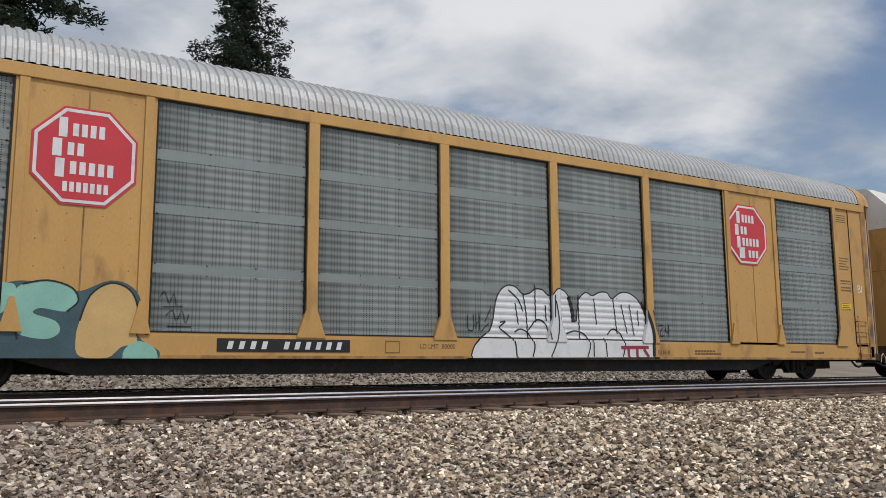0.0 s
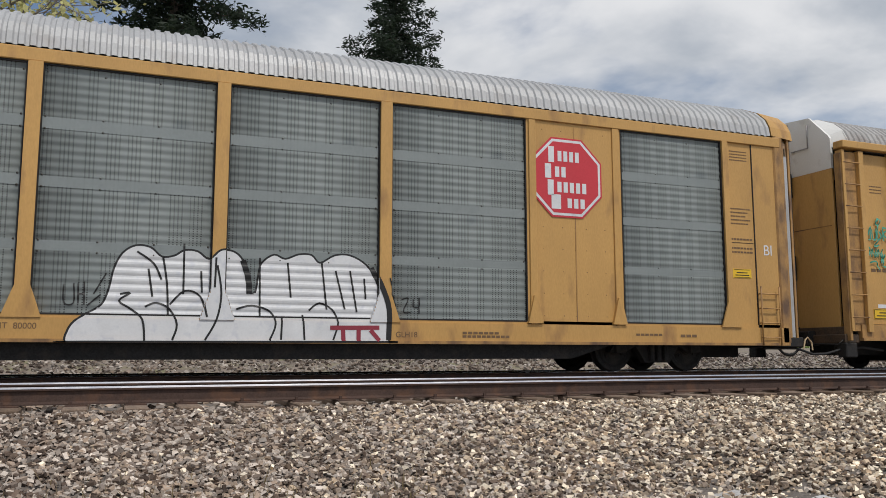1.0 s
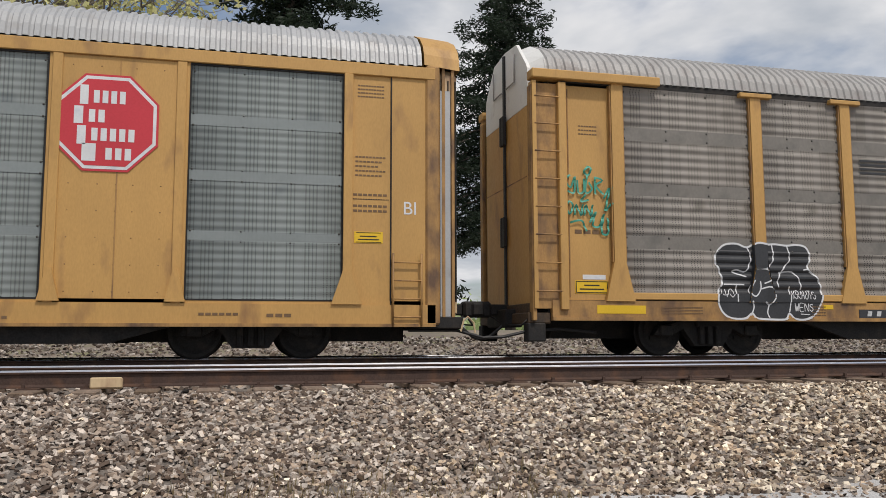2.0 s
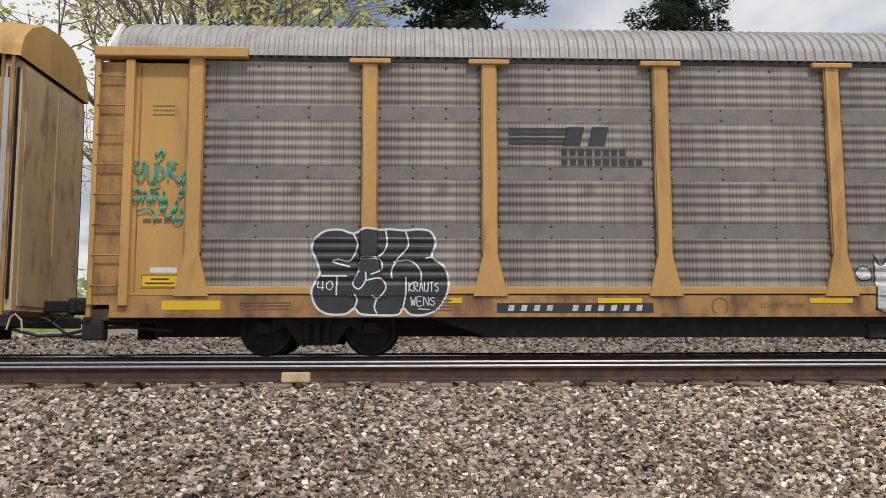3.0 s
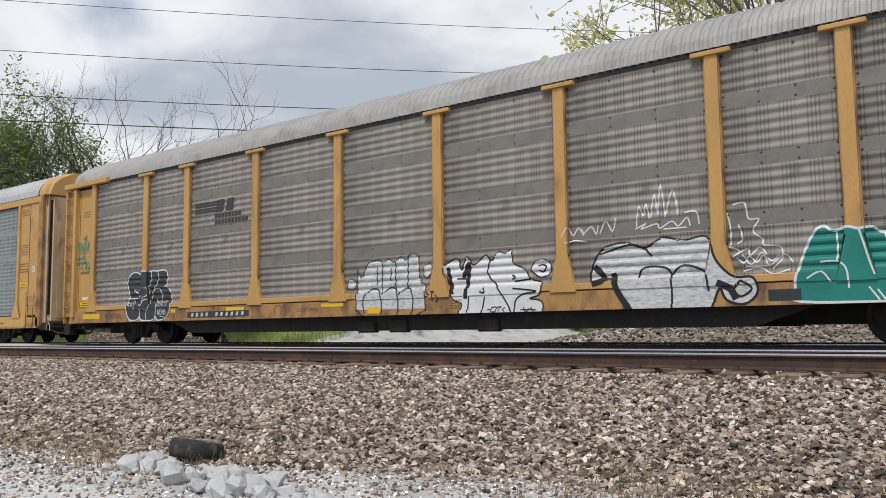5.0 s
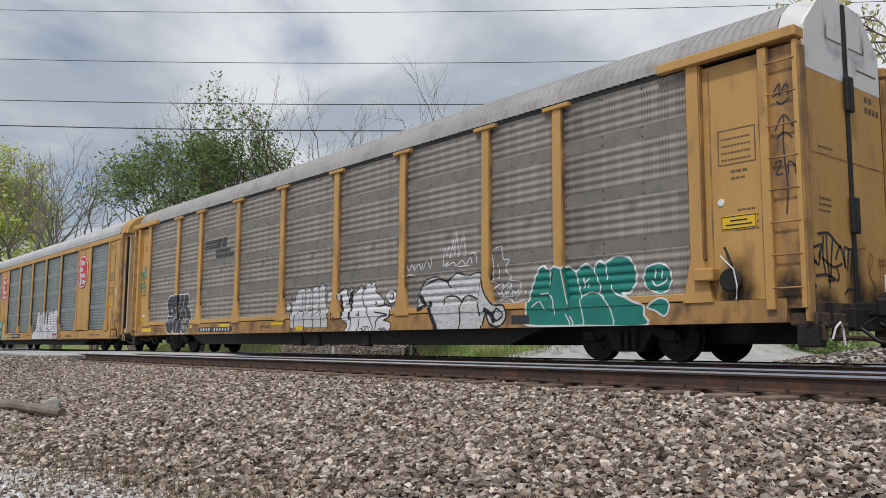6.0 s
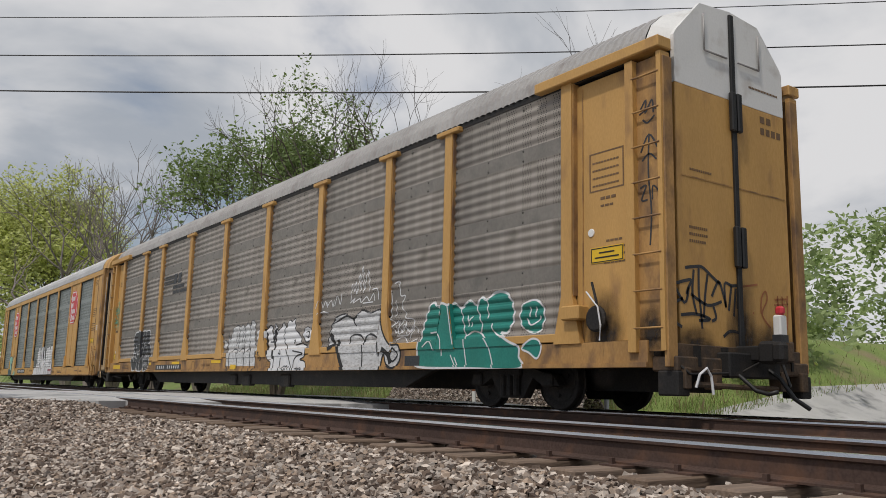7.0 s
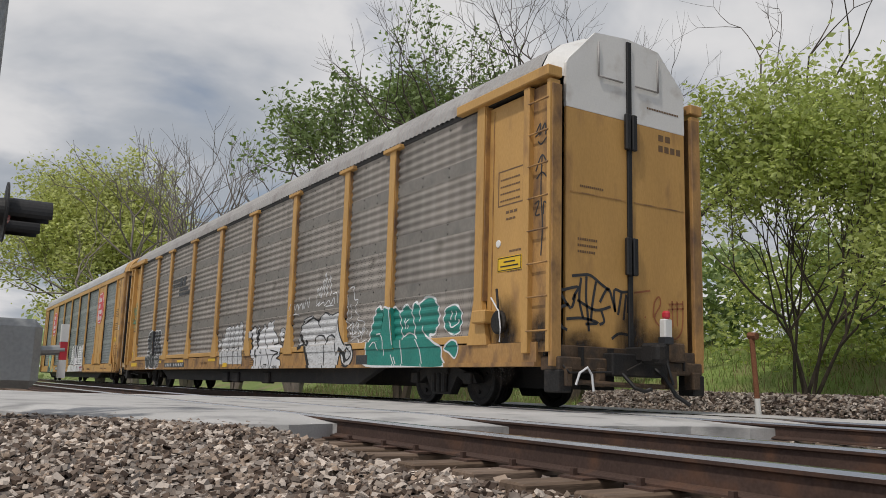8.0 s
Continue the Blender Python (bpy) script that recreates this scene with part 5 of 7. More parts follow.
def build_graffiti():
    coats = []
    coats.append(('area', PAINT_WHITE, 0, [(3.84, 0.52), (-0.51, 0.5), (-0.75, 0.5), (-0.73, 0.66), (-0.65, 0.79), (-0.49, 0.91), (-0.3, 1.04), (-0.21, 1.27), (-0.15, 1.58), (-0.04, 1.81), (0.14, 1.93), (0.35, 1.91), (0.51, 1.78), (0.69, 1.8), (0.84, 1.89), (1.03, 1.88), (1.2, 1.77), (1.37, 1.91), (1.57, 1.9), (1.71, 1.77), (1.76, 1.53), (1.81, 1.29), (1.91, 1.28), (1.95, 1.54), (2.0, 1.74), (2.19, 1.88), (2.37, 1.82), (2.58, 1.9), (2.79, 1.9), (2.93, 1.78), (3.17, 1.91), (3.43, 1.92), (3.71, 1.77), (3.92, 1.48), (4.08, 1.1), (4.08, 1.07), (4.08, 0.55), (4.08, 0.52)]))
    coats.append(('ring', BLACK, 0.03, [(3.84, 0.52), (-0.51, 0.5), (-0.75, 0.5), (-0.73, 0.66), (-0.65, 0.79), (-0.49, 0.91), (-0.3, 1.04), (-0.21, 1.27), (-0.15, 1.58), (-0.04, 1.81), (0.14, 1.93), (0.35, 1.91), (0.51, 1.78), (0.69, 1.8), (0.84, 1.89), (1.03, 1.88), (1.2, 1.77), (1.37, 1.91), (1.57, 1.9), (1.71, 1.77), (1.76, 1.53), (1.81, 1.29), (1.91, 1.28), (1.95, 1.54), (2.0, 1.74), (2.19, 1.88), (2.37, 1.82), (2.58, 1.9), (2.79, 1.9), (2.93, 1.78), (3.17, 1.91), (3.43, 1.92), (3.71, 1.77), (3.92, 1.48), (4.08, 1.1), (4.08, 1.07), (4.08, 0.55), (4.08, 0.52)]))
    coats.append(('line', BLACK, 0.03, [(0.53, 1.78), (0.6, 1.37), (0.63, 0.91)]))
    coats.append(('line', BLACK, 0.03, [(0.83, 1.99), (0.84, 1.22)]))
    coats.append(('line', BLACK, 0.03, [(-0.05, 1.2), (0.09, 1.22), (-0.06, 1.1), (0.11, 0.98), (0.27, 0.83), (0.31, 0.52)]))
    coats.append(('line', BLACK, 0.03, [(0.3, 1.02), (0.46, 1.08), (0.65, 0.99), (0.76, 0.76), (0.7, 0.53)]))
    coats.append(('line', BLACK, 0.03, [(0.65, 1.06), (0.86, 1.27), (1.09, 1.19), (1.19, 0.88)]))
    coats.append(('line', BLACK, 0.03, [(1.32, 1.67), (1.39, 1.24), (1.33, 0.84), (1.17, 0.53)]))
    coats.append(('line', BLACK, 0.03, [(1.63, 1.01), (1.87, 1.07), (2.15, 0.98), (2.23, 0.78), (2.14, 0.53)]))
    coats.append(('line', BLACK, 0.03, [(2.41, 1.76), (2.47, 1.21)]))
    coats.append(('line', BLACK, 0.03, [(2.96, 1.78), (3.05, 1.03)]))
    coats.append(('line', BLACK, 0.03, [(2.76, 1.01), (2.93, 1.13), (3.14, 1.03), (3.23, 0.83), (3.15, 0.54)]))
    coats.append(('line', BLACK, 0.03, [(3.19, 1.66), (3.35, 1.04)]))
    coats.append(('line', BLACK, 0.03, [(3.43, 1.67), (3.55, 1.0)]))
    coats.append(('line', BLACK, 0.03, [(3.67, 1.55), (3.7, 1.21)]))
    coats.append(('line', BLACK, 0.03, [(1.97, 1.82), (1.99, 0.89)]))
    coats.append(('line', BLACK, 0.03, [(2.66, 0.94), (2.69, 0.54)]))
    coats.append(('line', BLACK, 0.03, [(2.33, 0.9), (2.32, 0.54)]))
    coats.append(('line', BLACK, 0.03, [(0.33, 1.59), (0.4, 1.17)]))
    coats.append(('line', BLACK, 0.03, [(0.16, 1.84), (0.4, 1.67), (0.52, 1.43)]))
    coats.append(('line', BLACK, 0.03, [(1.09, 1.58), (1.11, 1.25)]))
    coats.append(('line', BLACK, 0.03, [(1.3, 1.79), (1.29, 1.33)]))
    coats.append(('line', BLACK, 0.09, [(3.79, 1.73), (3.96, 1.41), (4.08, 1.05), (4.08, 0.55)]))
    coats.append(('line', BLACK, 0.09, [(1.71, 1.77), (1.8, 1.49), (1.82, 1.25)]))
    coats.append(('line', PAINT_RED, 0.07, [(3.1, 0.74), (3.92, 0.75)]))
    coats.append(('line', PAINT_RED, 0.07, [(3.31, 0.73), (3.32, 0.53)]))
    coats.append(('line', PAINT_RED, 0.07, [(3.57, 0.73), (3.57, 0.53)]))
    coats.append(('line', PAINT_RED, 0.07, [(3.77, 0.71), (3.92, 0.54)]))
    coats.append(('line', BLACK, 0.022, [(-0.81, 1.33), (-0.8, 1.06), (-0.67, 1.06), (-0.68, 1.34)]))
    coats.append(('line', BLACK, 0.022, [(-0.62, 1.34), (-0.61, 1.05)]))
    coats.append(('line', BLACK, 0.022, [(-0.54, 1.37), (-0.53, 1.03)]))
    coats.append(('line', BLACK, 0.022, [(-0.62, 1.19), (-0.53, 1.19)]))
    coats.append(('line', BLACK, 0.022, [(-0.41, 1.19), (-0.25, 1.5)]))
    coats.append(('line', BLACK, 0.022, [(-0.49, 1.02), (-0.31, 1.19)]))
    coats.append(('line', BLACK, 0.022, [(4.32, 1.22), (4.44, 1.24), (4.35, 1.02), (4.48, 1.01)]))
    coats.append(('line', BLACK, 0.022, [(4.53, 1.23), (4.53, 1.11), (4.63, 1.11), (4.63, 1.26), (4.63, 0.99)]))
    coats.append(('line', BLACK, 0.022, [(4.09, 1.57), (4.23, 1.06)]))
    graffiti(CAR_A, 'white bubble lettering with black outlines sprayed on the side', coats)
    coats = []
    coats.append(('area', PAINT_BLACK, 0, [(-10.11, 1.68), (-10.05, 1.84), (-9.9, 1.96), (-9.66, 1.98), (-9.46, 1.92), (-9.27, 2.0), (-9.07, 1.98), (-8.87, 1.99), (-8.64, 1.97), (-8.44, 1.99), (-8.24, 1.95), (-8.16, 1.77), (-8.22, 1.55), (-8.04, 1.41), (-7.96, 1.21), (-7.98, 0.98), (-8.12, 0.74), (-8.32, 0.64), (-8.55, 0.64), (-8.67, 0.74), (-8.75, 0.64), (-9.02, 0.63), (-9.33, 0.65), (-9.43, 0.74), (-9.57, 0.65), (-9.84, 0.65), (-10.02, 0.76), (-10.1, 0.98), (-10.04, 1.17), (-9.98, 1.29), (-10.03, 1.49)]))
    coats.append(('ring', PAINT_WHITE, 0.035, [(-10.11, 1.68), (-10.05, 1.84), (-9.9, 1.96), (-9.66, 1.98), (-9.46, 1.92), (-9.27, 2.0), (-9.07, 1.98), (-8.87, 1.99), (-8.64, 1.97), (-8.44, 1.99), (-8.24, 1.95), (-8.16, 1.77), (-8.22, 1.55), (-8.04, 1.41), (-7.96, 1.21), (-7.98, 0.98), (-8.12, 0.74), (-8.32, 0.64), (-8.55, 0.64), (-8.67, 0.74), (-8.75, 0.64), (-9.02, 0.63), (-9.33, 0.65), (-9.43, 0.74), (-9.57, 0.65), (-9.84, 0.65), (-10.02, 0.76), (-10.1, 0.98), (-10.04, 1.17), (-9.98, 1.29), (-10.03, 1.49)]))
    coats.append(('line', PAINT_WHITE, 0.025, [(-9.46, 1.92), (-9.39, 1.73), (-9.5, 1.49), (-9.69, 1.51), (-9.77, 1.47), (-9.5, 1.39)]))
    coats.append(('line', PAINT_WHITE, 0.025, [(-9.96, 1.25), (-9.55, 1.25)]))
    coats.append(('line', PAINT_WHITE, 0.025, [(-9.71, 1.25), (-9.71, 0.94)]))
    coats.append(('line', PAINT_WHITE, 0.025, [(-8.95, 1.97), (-8.93, 1.73), (-9.07, 1.55), (-9.36, 1.53), (-9.05, 1.51), (-9.01, 1.35), (-9.18, 1.27)]))
    coats.append(('line', PAINT_WHITE, 0.025, [(-9.36, 1.33), (-9.46, 1.13), (-9.36, 1.04), (-9.26, 1.17), (-9.26, 1.31)]))
    coats.append(('line', PAINT_WHITE, 0.025, [(-9.26, 1.17), (-9.03, 1.21), (-8.94, 1.06), (-9.06, 0.9), (-9.16, 0.94)]))
    coats.append(('line', PAINT_WHITE, 0.025, [(-9.43, 0.96), (-9.39, 0.86), (-9.45, 0.7)]))
    coats.append(('line', PAINT_WHITE, 0.025, [(-9.08, 0.9), (-9.12, 0.76), (-9.08, 0.66)]))
    coats.append(('line', PAINT_WHITE, 0.025, [(-8.64, 1.97), (-8.59, 1.73), (-8.75, 1.53), (-8.85, 1.35), (-8.85, 1.21)]))
    coats.append(('line', PAINT_WHITE, 0.025, [(-8.83, 1.47), (-8.56, 1.49), (-8.4, 1.33), (-8.39, 1.17)]))
    coats.append(('line', PAINT_WHITE, 0.025, [(-8.63, 1.23), (-8.63, 0.98), (-8.67, 0.76)]))
    coats.append(('line', PAINT_WHITE, 0.025, [(-8.22, 1.55), (-8.32, 1.53)]))
    coats += written('40', -10.0, 1.02, 0.15, 0.10, PAINT_WHITE) + written('KRAUTS', -8.58, 1.0, 0.15, 0.06, PAINT_WHITE)
    coats += written('WENS', -8.55, 0.78, 0.14, 0.075, PAINT_WHITE) + [('line', PAINT_WHITE, 0.016, [(-8.44, 0.73), (-8.25, 0.72)])]
    graffiti(CAR_B, 'black bubble lettering with white outlines sprayed on the side', coats)
    coats = []
    coats.append(('area', PAINT_GREY, 0, [(-1.11, 0.73), (-1.11, 0.77), (-1.1, 1.54), (-1.1, 1.58), (-0.97, 1.42), (-0.79, 1.71), (-0.52, 1.77), (-0.35, 1.72), (-0.22, 1.78), (-0.05, 1.71), (0.14, 1.81), (0.27, 1.73), (0.43, 1.85), (0.62, 1.78), (0.66, 1.32), (0.8, 1.2), (0.8, 1.17), (0.82, 0.72), (0.82, 0.69), (0.57, 0.57), (0.5, 0.57), (-0.8, 0.59), (-0.87, 0.59)]))
    coats.append(('ring', PAINT_BLACK, 0.03, [(-1.11, 0.73), (-1.11, 0.77), (-1.1, 1.54), (-1.1, 1.58), (-0.97, 1.42), (-0.79, 1.71), (-0.52, 1.77), (-0.35, 1.72), (-0.22, 1.78), (-0.05, 1.71), (0.14, 1.81), (0.27, 1.73), (0.43, 1.85), (0.62, 1.78), (0.66, 1.32), (0.8, 1.2), (0.8, 1.17), (0.82, 0.72), (0.82, 0.69), (0.57, 0.57), (0.5, 0.57), (-0.8, 0.59), (-0.87, 0.59)]))
    coats.append(('area', PAINT_GREY, 0, [(-1.41, 1.3), (-1.35, 1.39), (-1.24, 1.4), (-1.15, 1.31), (-1.18, 1.2), (-1.3, 1.18), (-1.38, 1.22)]))
    coats.append(('ring', PAINT_BLACK, 0.02, [(-1.41, 1.3), (-1.35, 1.39), (-1.24, 1.4), (-1.15, 1.31), (-1.18, 1.2), (-1.3, 1.18), (-1.38, 1.22)]))
    coats.append(('area', PAINT_GREY, 0, [(0.76, 1.43), (0.77, 1.57), (0.9, 1.62), (0.98, 1.56), (0.94, 1.42), (0.83, 1.33)]))
    coats.append(('ring', PAINT_BLACK, 0.02, [(0.76, 1.43), (0.77, 1.57), (0.9, 1.62), (0.98, 1.56), (0.94, 1.42), (0.83, 1.33)]))
    coats.append(('line', PAINT_BLACK, 0.03, [(-0.37, 1.72), (-0.38, 1.11)]))
    coats.append(('line', PAINT_BLACK, 0.03, [(0.0, 1.71), (0.0, 1.11)]))
    coats.append(('line', PAINT_BLACK, 0.03, [(0.35, 1.76), (0.33, 1.13)]))
    coats.append(('line', PAINT_BLACK, 0.03, [(-0.87, 0.64), (-0.9, 0.93), (-0.69, 1.16), (-0.42, 1.08), (-0.36, 0.63)]))
    coats.append(('line', PAINT_BLACK, 0.03, [(-0.36, 1.04), (-0.13, 1.18), (0.07, 1.05), (0.09, 0.59)]))
    coats.append(('line', PAINT_BLACK, 0.03, [(0.1, 1.02), (0.33, 1.16), (0.5, 0.98), (0.46, 0.58)]))
    coats.append(('line', PAINT_BLACK, 0.03, [(-0.12, 1.59), (-0.14, 1.32)]))
    coats.append(('line', PAINT_BLACK, 0.03, [(-0.52, 1.61), (-0.52, 1.25)]))
    coats.append(('line', BRIGHT_YELLOW, 0.12, [(-0.77, 0.71), (-0.4, 0.7)]))
    coats.append(('line', PAINT_BLACK, 0.025, [(0.89, 1.11), (0.86, 1.03), (0.95, 0.99)]))
    coats.append(('line', PAINT_BLACK, 0.025, [(0.98, 1.05), (1.07, 1.05), (1.02, 1.02), (1.0, 0.85)]))
    coats.append(('line', PAINT_BLACK, 0.025, [(1.1, 0.99), (1.16, 0.9), (1.08, 0.84)]))
    graffiti(CAR_B, 'thin white bubble lettering with grey outlines sprayed on the side', coats)
    coats = []
    coats.append(('area', PAINT_WHITE, 0, [(1.29, 1.52), (1.62, 1.68), (1.72, 1.44), (1.85, 1.71), (2.02, 1.53), (2.31, 1.71), (2.42, 1.57), (2.59, 1.75), (2.75, 1.71), (2.89, 1.77), (2.94, 1.51), (3.17, 1.4), (3.32, 1.2), (3.55, 1.12), (3.51, 0.91), (3.3, 0.84), (3.56, 0.78), (3.58, 0.55), (3.48, 0.55), (1.75, 0.57), (1.65, 0.57), (1.74, 0.78), (1.51, 0.89), (1.43, 1.17)]))
    coats.append(('ring', BLACK, 0.03, [(1.29, 1.52), (1.62, 1.68), (1.72, 1.44), (1.85, 1.71), (2.02, 1.53), (2.31, 1.71), (2.42, 1.57), (2.59, 1.75), (2.75, 1.71), (2.89, 1.77), (2.94, 1.51), (3.17, 1.4), (3.32, 1.2), (3.55, 1.12), (3.51, 0.91), (3.3, 0.84), (3.56, 0.78), (3.58, 0.55), (3.48, 0.55), (1.75, 0.57), (1.65, 0.57), (1.74, 0.78), (1.51, 0.89), (1.43, 1.17)]))
    coats.append(('area', PAINT_WHITE, 0, [(3.33, 1.36), (3.38, 1.49), (3.54, 1.55), (3.69, 1.51), (3.76, 1.39), (3.7, 1.27), (3.55, 1.22), (3.42, 1.28)]))
    coats.append(('ring', BLACK, 0.025, [(3.33, 1.36), (3.38, 1.49), (3.54, 1.55), (3.69, 1.51), (3.76, 1.39), (3.7, 1.27), (3.55, 1.22), (3.42, 1.28)]))
    coats.append(('line', BLACK, 0.09, [(1.38, 1.51), (1.52, 0.98)]))
    coats.append(('line', BLACK, 0.09, [(1.76, 1.27), (1.92, 1.59), (1.83, 0.88)]))
    coats.append(('line', BLACK, 0.03, [(2.42, 1.62), (2.35, 1.35), (2.57, 1.1), (2.78, 0.8), (2.93, 0.56)]))
    coats.append(('line', BLACK, 0.03, [(1.61, 1.28), (1.9, 1.27)]))
    coats.append(('line', BLACK, 0.03, [(1.92, 0.94), (1.88, 0.61)]))
    coats.append(('line', BLACK, 0.03, [(2.29, 0.9), (2.22, 0.58)]))
    coats.append(('line', BLACK, 0.03, [(2.95, 1.17), (3.32, 1.2)]))
    coats.append(('line', BLACK, 0.03, [(2.94, 1.04), (3.46, 0.97), (3.15, 0.92), (2.99, 0.8), (2.98, 0.56)]))
    coats.append(('line', BLACK, 0.03, [(2.26, 1.09), (2.29, 0.98), (2.18, 1.01)]))
    coats.append(('line', BLACK, 0.03, [(2.9, 1.29), (2.98, 1.25), (2.91, 1.21)]))
    coats.append(('line', BLACK, 0.03, [(3.48, 1.43), (3.58, 1.45), (3.66, 1.4), (3.58, 1.32), (3.5, 1.35)]))
    coats.append(('line', BLACK, 0.02, [(2.36, 0.66), (2.43, 0.66)]))
    coats.append(('line', BLACK, 0.02, [(2.46, 0.7), (2.56, 0.7), (2.55, 0.62), (2.45, 0.62), (2.46, 0.7)]))
    coats.append(('line', BLACK, 0.02, [(2.58, 0.7), (2.68, 0.7), (2.63, 0.7), (2.62, 0.61)]))
    coats.append(('line', BLACK, 0.02, [(2.76, 0.69), (2.71, 0.66), (2.76, 0.61)]))
    coats.append(('line', BLACK, 0.02, [(3.12, 0.64), (3.45, 0.63)]))
    coats.append(('line', BLACK, 0.02, [(3.17, 0.68), (3.24, 0.6), (3.33, 0.67), (3.4, 0.6)]))
    graffiti(CAR_B, 'white pointed lettering with black outlines sprayed on the side', coats)
    coats = []
    coats.append(('area', PAINT_GREY, 0, [(4.55, 1.11), (4.73, 1.6), (5.17, 1.74), (5.58, 1.62), (5.89, 1.77), (6.26, 1.7), (6.65, 1.73), (6.8, 1.34), (7.06, 1.07), (7.36, 1.04), (7.42, 0.8), (7.22, 0.63), (6.94, 0.7), (6.83, 0.89), (6.68, 0.51), (6.61, 0.51), (5.41, 0.5), (5.34, 0.5), (5.12, 0.89), (4.93, 1.14)]))
    coats.append(('ring', BLACK, 0.04, [(4.55, 1.11), (4.73, 1.6), (5.17, 1.74), (5.58, 1.62), (5.89, 1.77), (6.26, 1.7), (6.65, 1.73), (6.8, 1.34), (7.06, 1.07), (7.36, 1.04), (7.42, 0.8), (7.22, 0.63), (6.94, 0.7), (6.83, 0.89), (6.68, 0.51), (6.61, 0.51), (5.41, 0.5), (5.34, 0.5), (5.12, 0.89), (4.93, 1.14)]))
    coats.append(('line', BLACK, 0.11, [(4.59, 1.05), (4.82, 1.14), (4.63, 1.35)]))
    coats.append(('line', BLACK, 0.11, [(4.99, 1.22), (5.08, 0.89), (5.34, 0.53)]))
    coats.append(('line', BLACK, 0.11, [(6.8, 0.98), (7.0, 0.88), (7.09, 0.71)]))
    coats.append(('line', BLACK, 0.035, [(4.73, 1.56), (5.32, 1.69), (5.58, 1.59)]))
    coats.append(('line', BLACK, 0.035, [(5.45, 1.12), (5.57, 1.29), (5.95, 1.26), (6.04, 1.06), (6.04, 0.52)]))
    coats.append(('line', BLACK, 0.035, [(6.04, 1.14), (6.25, 1.29), (6.6, 1.16), (6.66, 0.85)]))
    coats.append(('line', BLACK, 0.035, [(7.17, 1.0), (7.34, 0.87), (7.17, 0.75), (7.06, 0.86), (7.17, 1.0)]))
    coats.append(('line', BLACK, 0.035, [(5.58, 1.62), (5.7, 1.47)]))
    coats.append(('line', PAINT_WHITE, 0.02, [(7.21, 1.4), (7.34, 1.24), (7.51, 1.42), (7.61, 1.21), (7.83, 1.37), (7.96, 1.24)]))
    coats.append(('line', PAINT_WHITE, 0.02, [(7.21, 1.14), (7.45, 1.19), (7.66, 1.08), (7.9, 1.14)]))
    coats.append(('line', PAINT_WHITE, 0.024, [(4.02, 1.92), (4.13, 2.07), (4.22, 1.93), (4.33, 2.06), (4.43, 1.92), (4.4, 2.04)]))
    coats.append(('line', PAINT_WHITE, 0.024, [(4.43, 1.95), (4.59, 2.06), (4.68, 1.92), (4.72, 2.07)]))
    coats.append(('line', PAINT_WHITE, 0.024, [(4.75, 1.93), (4.87, 2.13), (4.99, 1.95), (5.06, 2.17)]))
    coats.append(('line', PAINT_WHITE, 0.024, [(4.08, 1.79), (4.24, 1.84), (4.5, 1.8)]))
    coats.append(('line', PAINT_WHITE, 0.024, [(5.44, 1.99), (5.49, 2.34), (5.57, 2.16), (5.62, 2.37), (5.68, 2.11)]))
    coats.append(('line', PAINT_WHITE, 0.024, [(5.7, 2.11), (5.78, 2.52), (5.83, 2.16), (5.89, 2.67), (5.96, 2.15)]))
    coats.append(('line', PAINT_WHITE, 0.024, [(5.96, 2.11), (6.1, 2.56), (6.18, 2.12), (6.16, 2.39)]))
    coats.append(('line', PAINT_WHITE, 0.024, [(5.42, 1.95), (5.62, 2.03), (5.52, 1.94), (5.8, 2.01), (5.86, 1.93), (6.07, 2.03), (6.18, 1.94), (6.33, 2.07), (6.38, 1.93)]))
    coats.append(('line', PAINT_WHITE, 0.024, [(5.92, 1.91), (6.32, 1.91)]))
    coats.append(('line', PAINT_WHITE, 0.024, [(6.3, 2.15), (6.49, 2.15), (6.53, 1.94)]))
    coats.append(('line', PAINT_WHITE, 0.024, [(6.99, 2.08), (7.04, 1.81), (7.03, 1.56)]))
    coats.append(('line', PAINT_WHITE, 0.024, [(7.08, 2.2), (7.27, 2.21), (7.32, 1.96), (7.48, 1.94), (7.38, 1.76), (7.52, 1.63), (7.54, 1.53), (7.78, 1.49), (7.8, 1.3), (7.65, 1.16)]))
    coats.append(('line', PAINT_WHITE, 0.024, [(7.0, 1.54), (7.16, 1.46), (7.06, 1.38), (7.28, 1.49), (7.33, 1.38), (7.47, 1.5), (7.58, 1.38)]))
    coats.append(('line', PAINT_WHITE, 0.024, [(7.11, 1.36), (7.22, 1.27), (7.31, 1.37), (7.42, 1.27), (7.52, 1.37), (7.65, 1.28), (7.76, 1.37)]))
    coats.append(('line', PAINT_WHITE, 0.024, [(7.25, 1.21), (7.61, 1.21)]))
    coats.append(('line', PAINT_WHITE, 0.024, [(7.16, 1.88), (7.22, 1.65), (7.13, 1.58)]))
    graffiti(CAR_B, 'white rounded lettering with heavy black shadow sprayed on the side', coats)
    coats = []
    coats.append(('area', PAINT_TEAL, 0, [(7.98, 0.94), (8.03, 1.13), (8.14, 1.42), (8.28, 1.68), (8.41, 1.75), (8.54, 1.67), (8.74, 1.71), (8.89, 1.67), (9.05, 1.69), (9.21, 1.6), (9.45, 1.71), (9.62, 1.62), (9.75, 1.74), (9.89, 1.69), (10.06, 1.78), (10.26, 1.79), (10.43, 1.72), (10.55, 1.51), (10.54, 1.31), (10.4, 1.15), (10.23, 1.15), (10.48, 1.01), (10.71, 0.92), (10.72, 0.77), (10.74, 0.59), (9.43, 0.61), (8.06, 0.64), (7.99, 0.8)]))
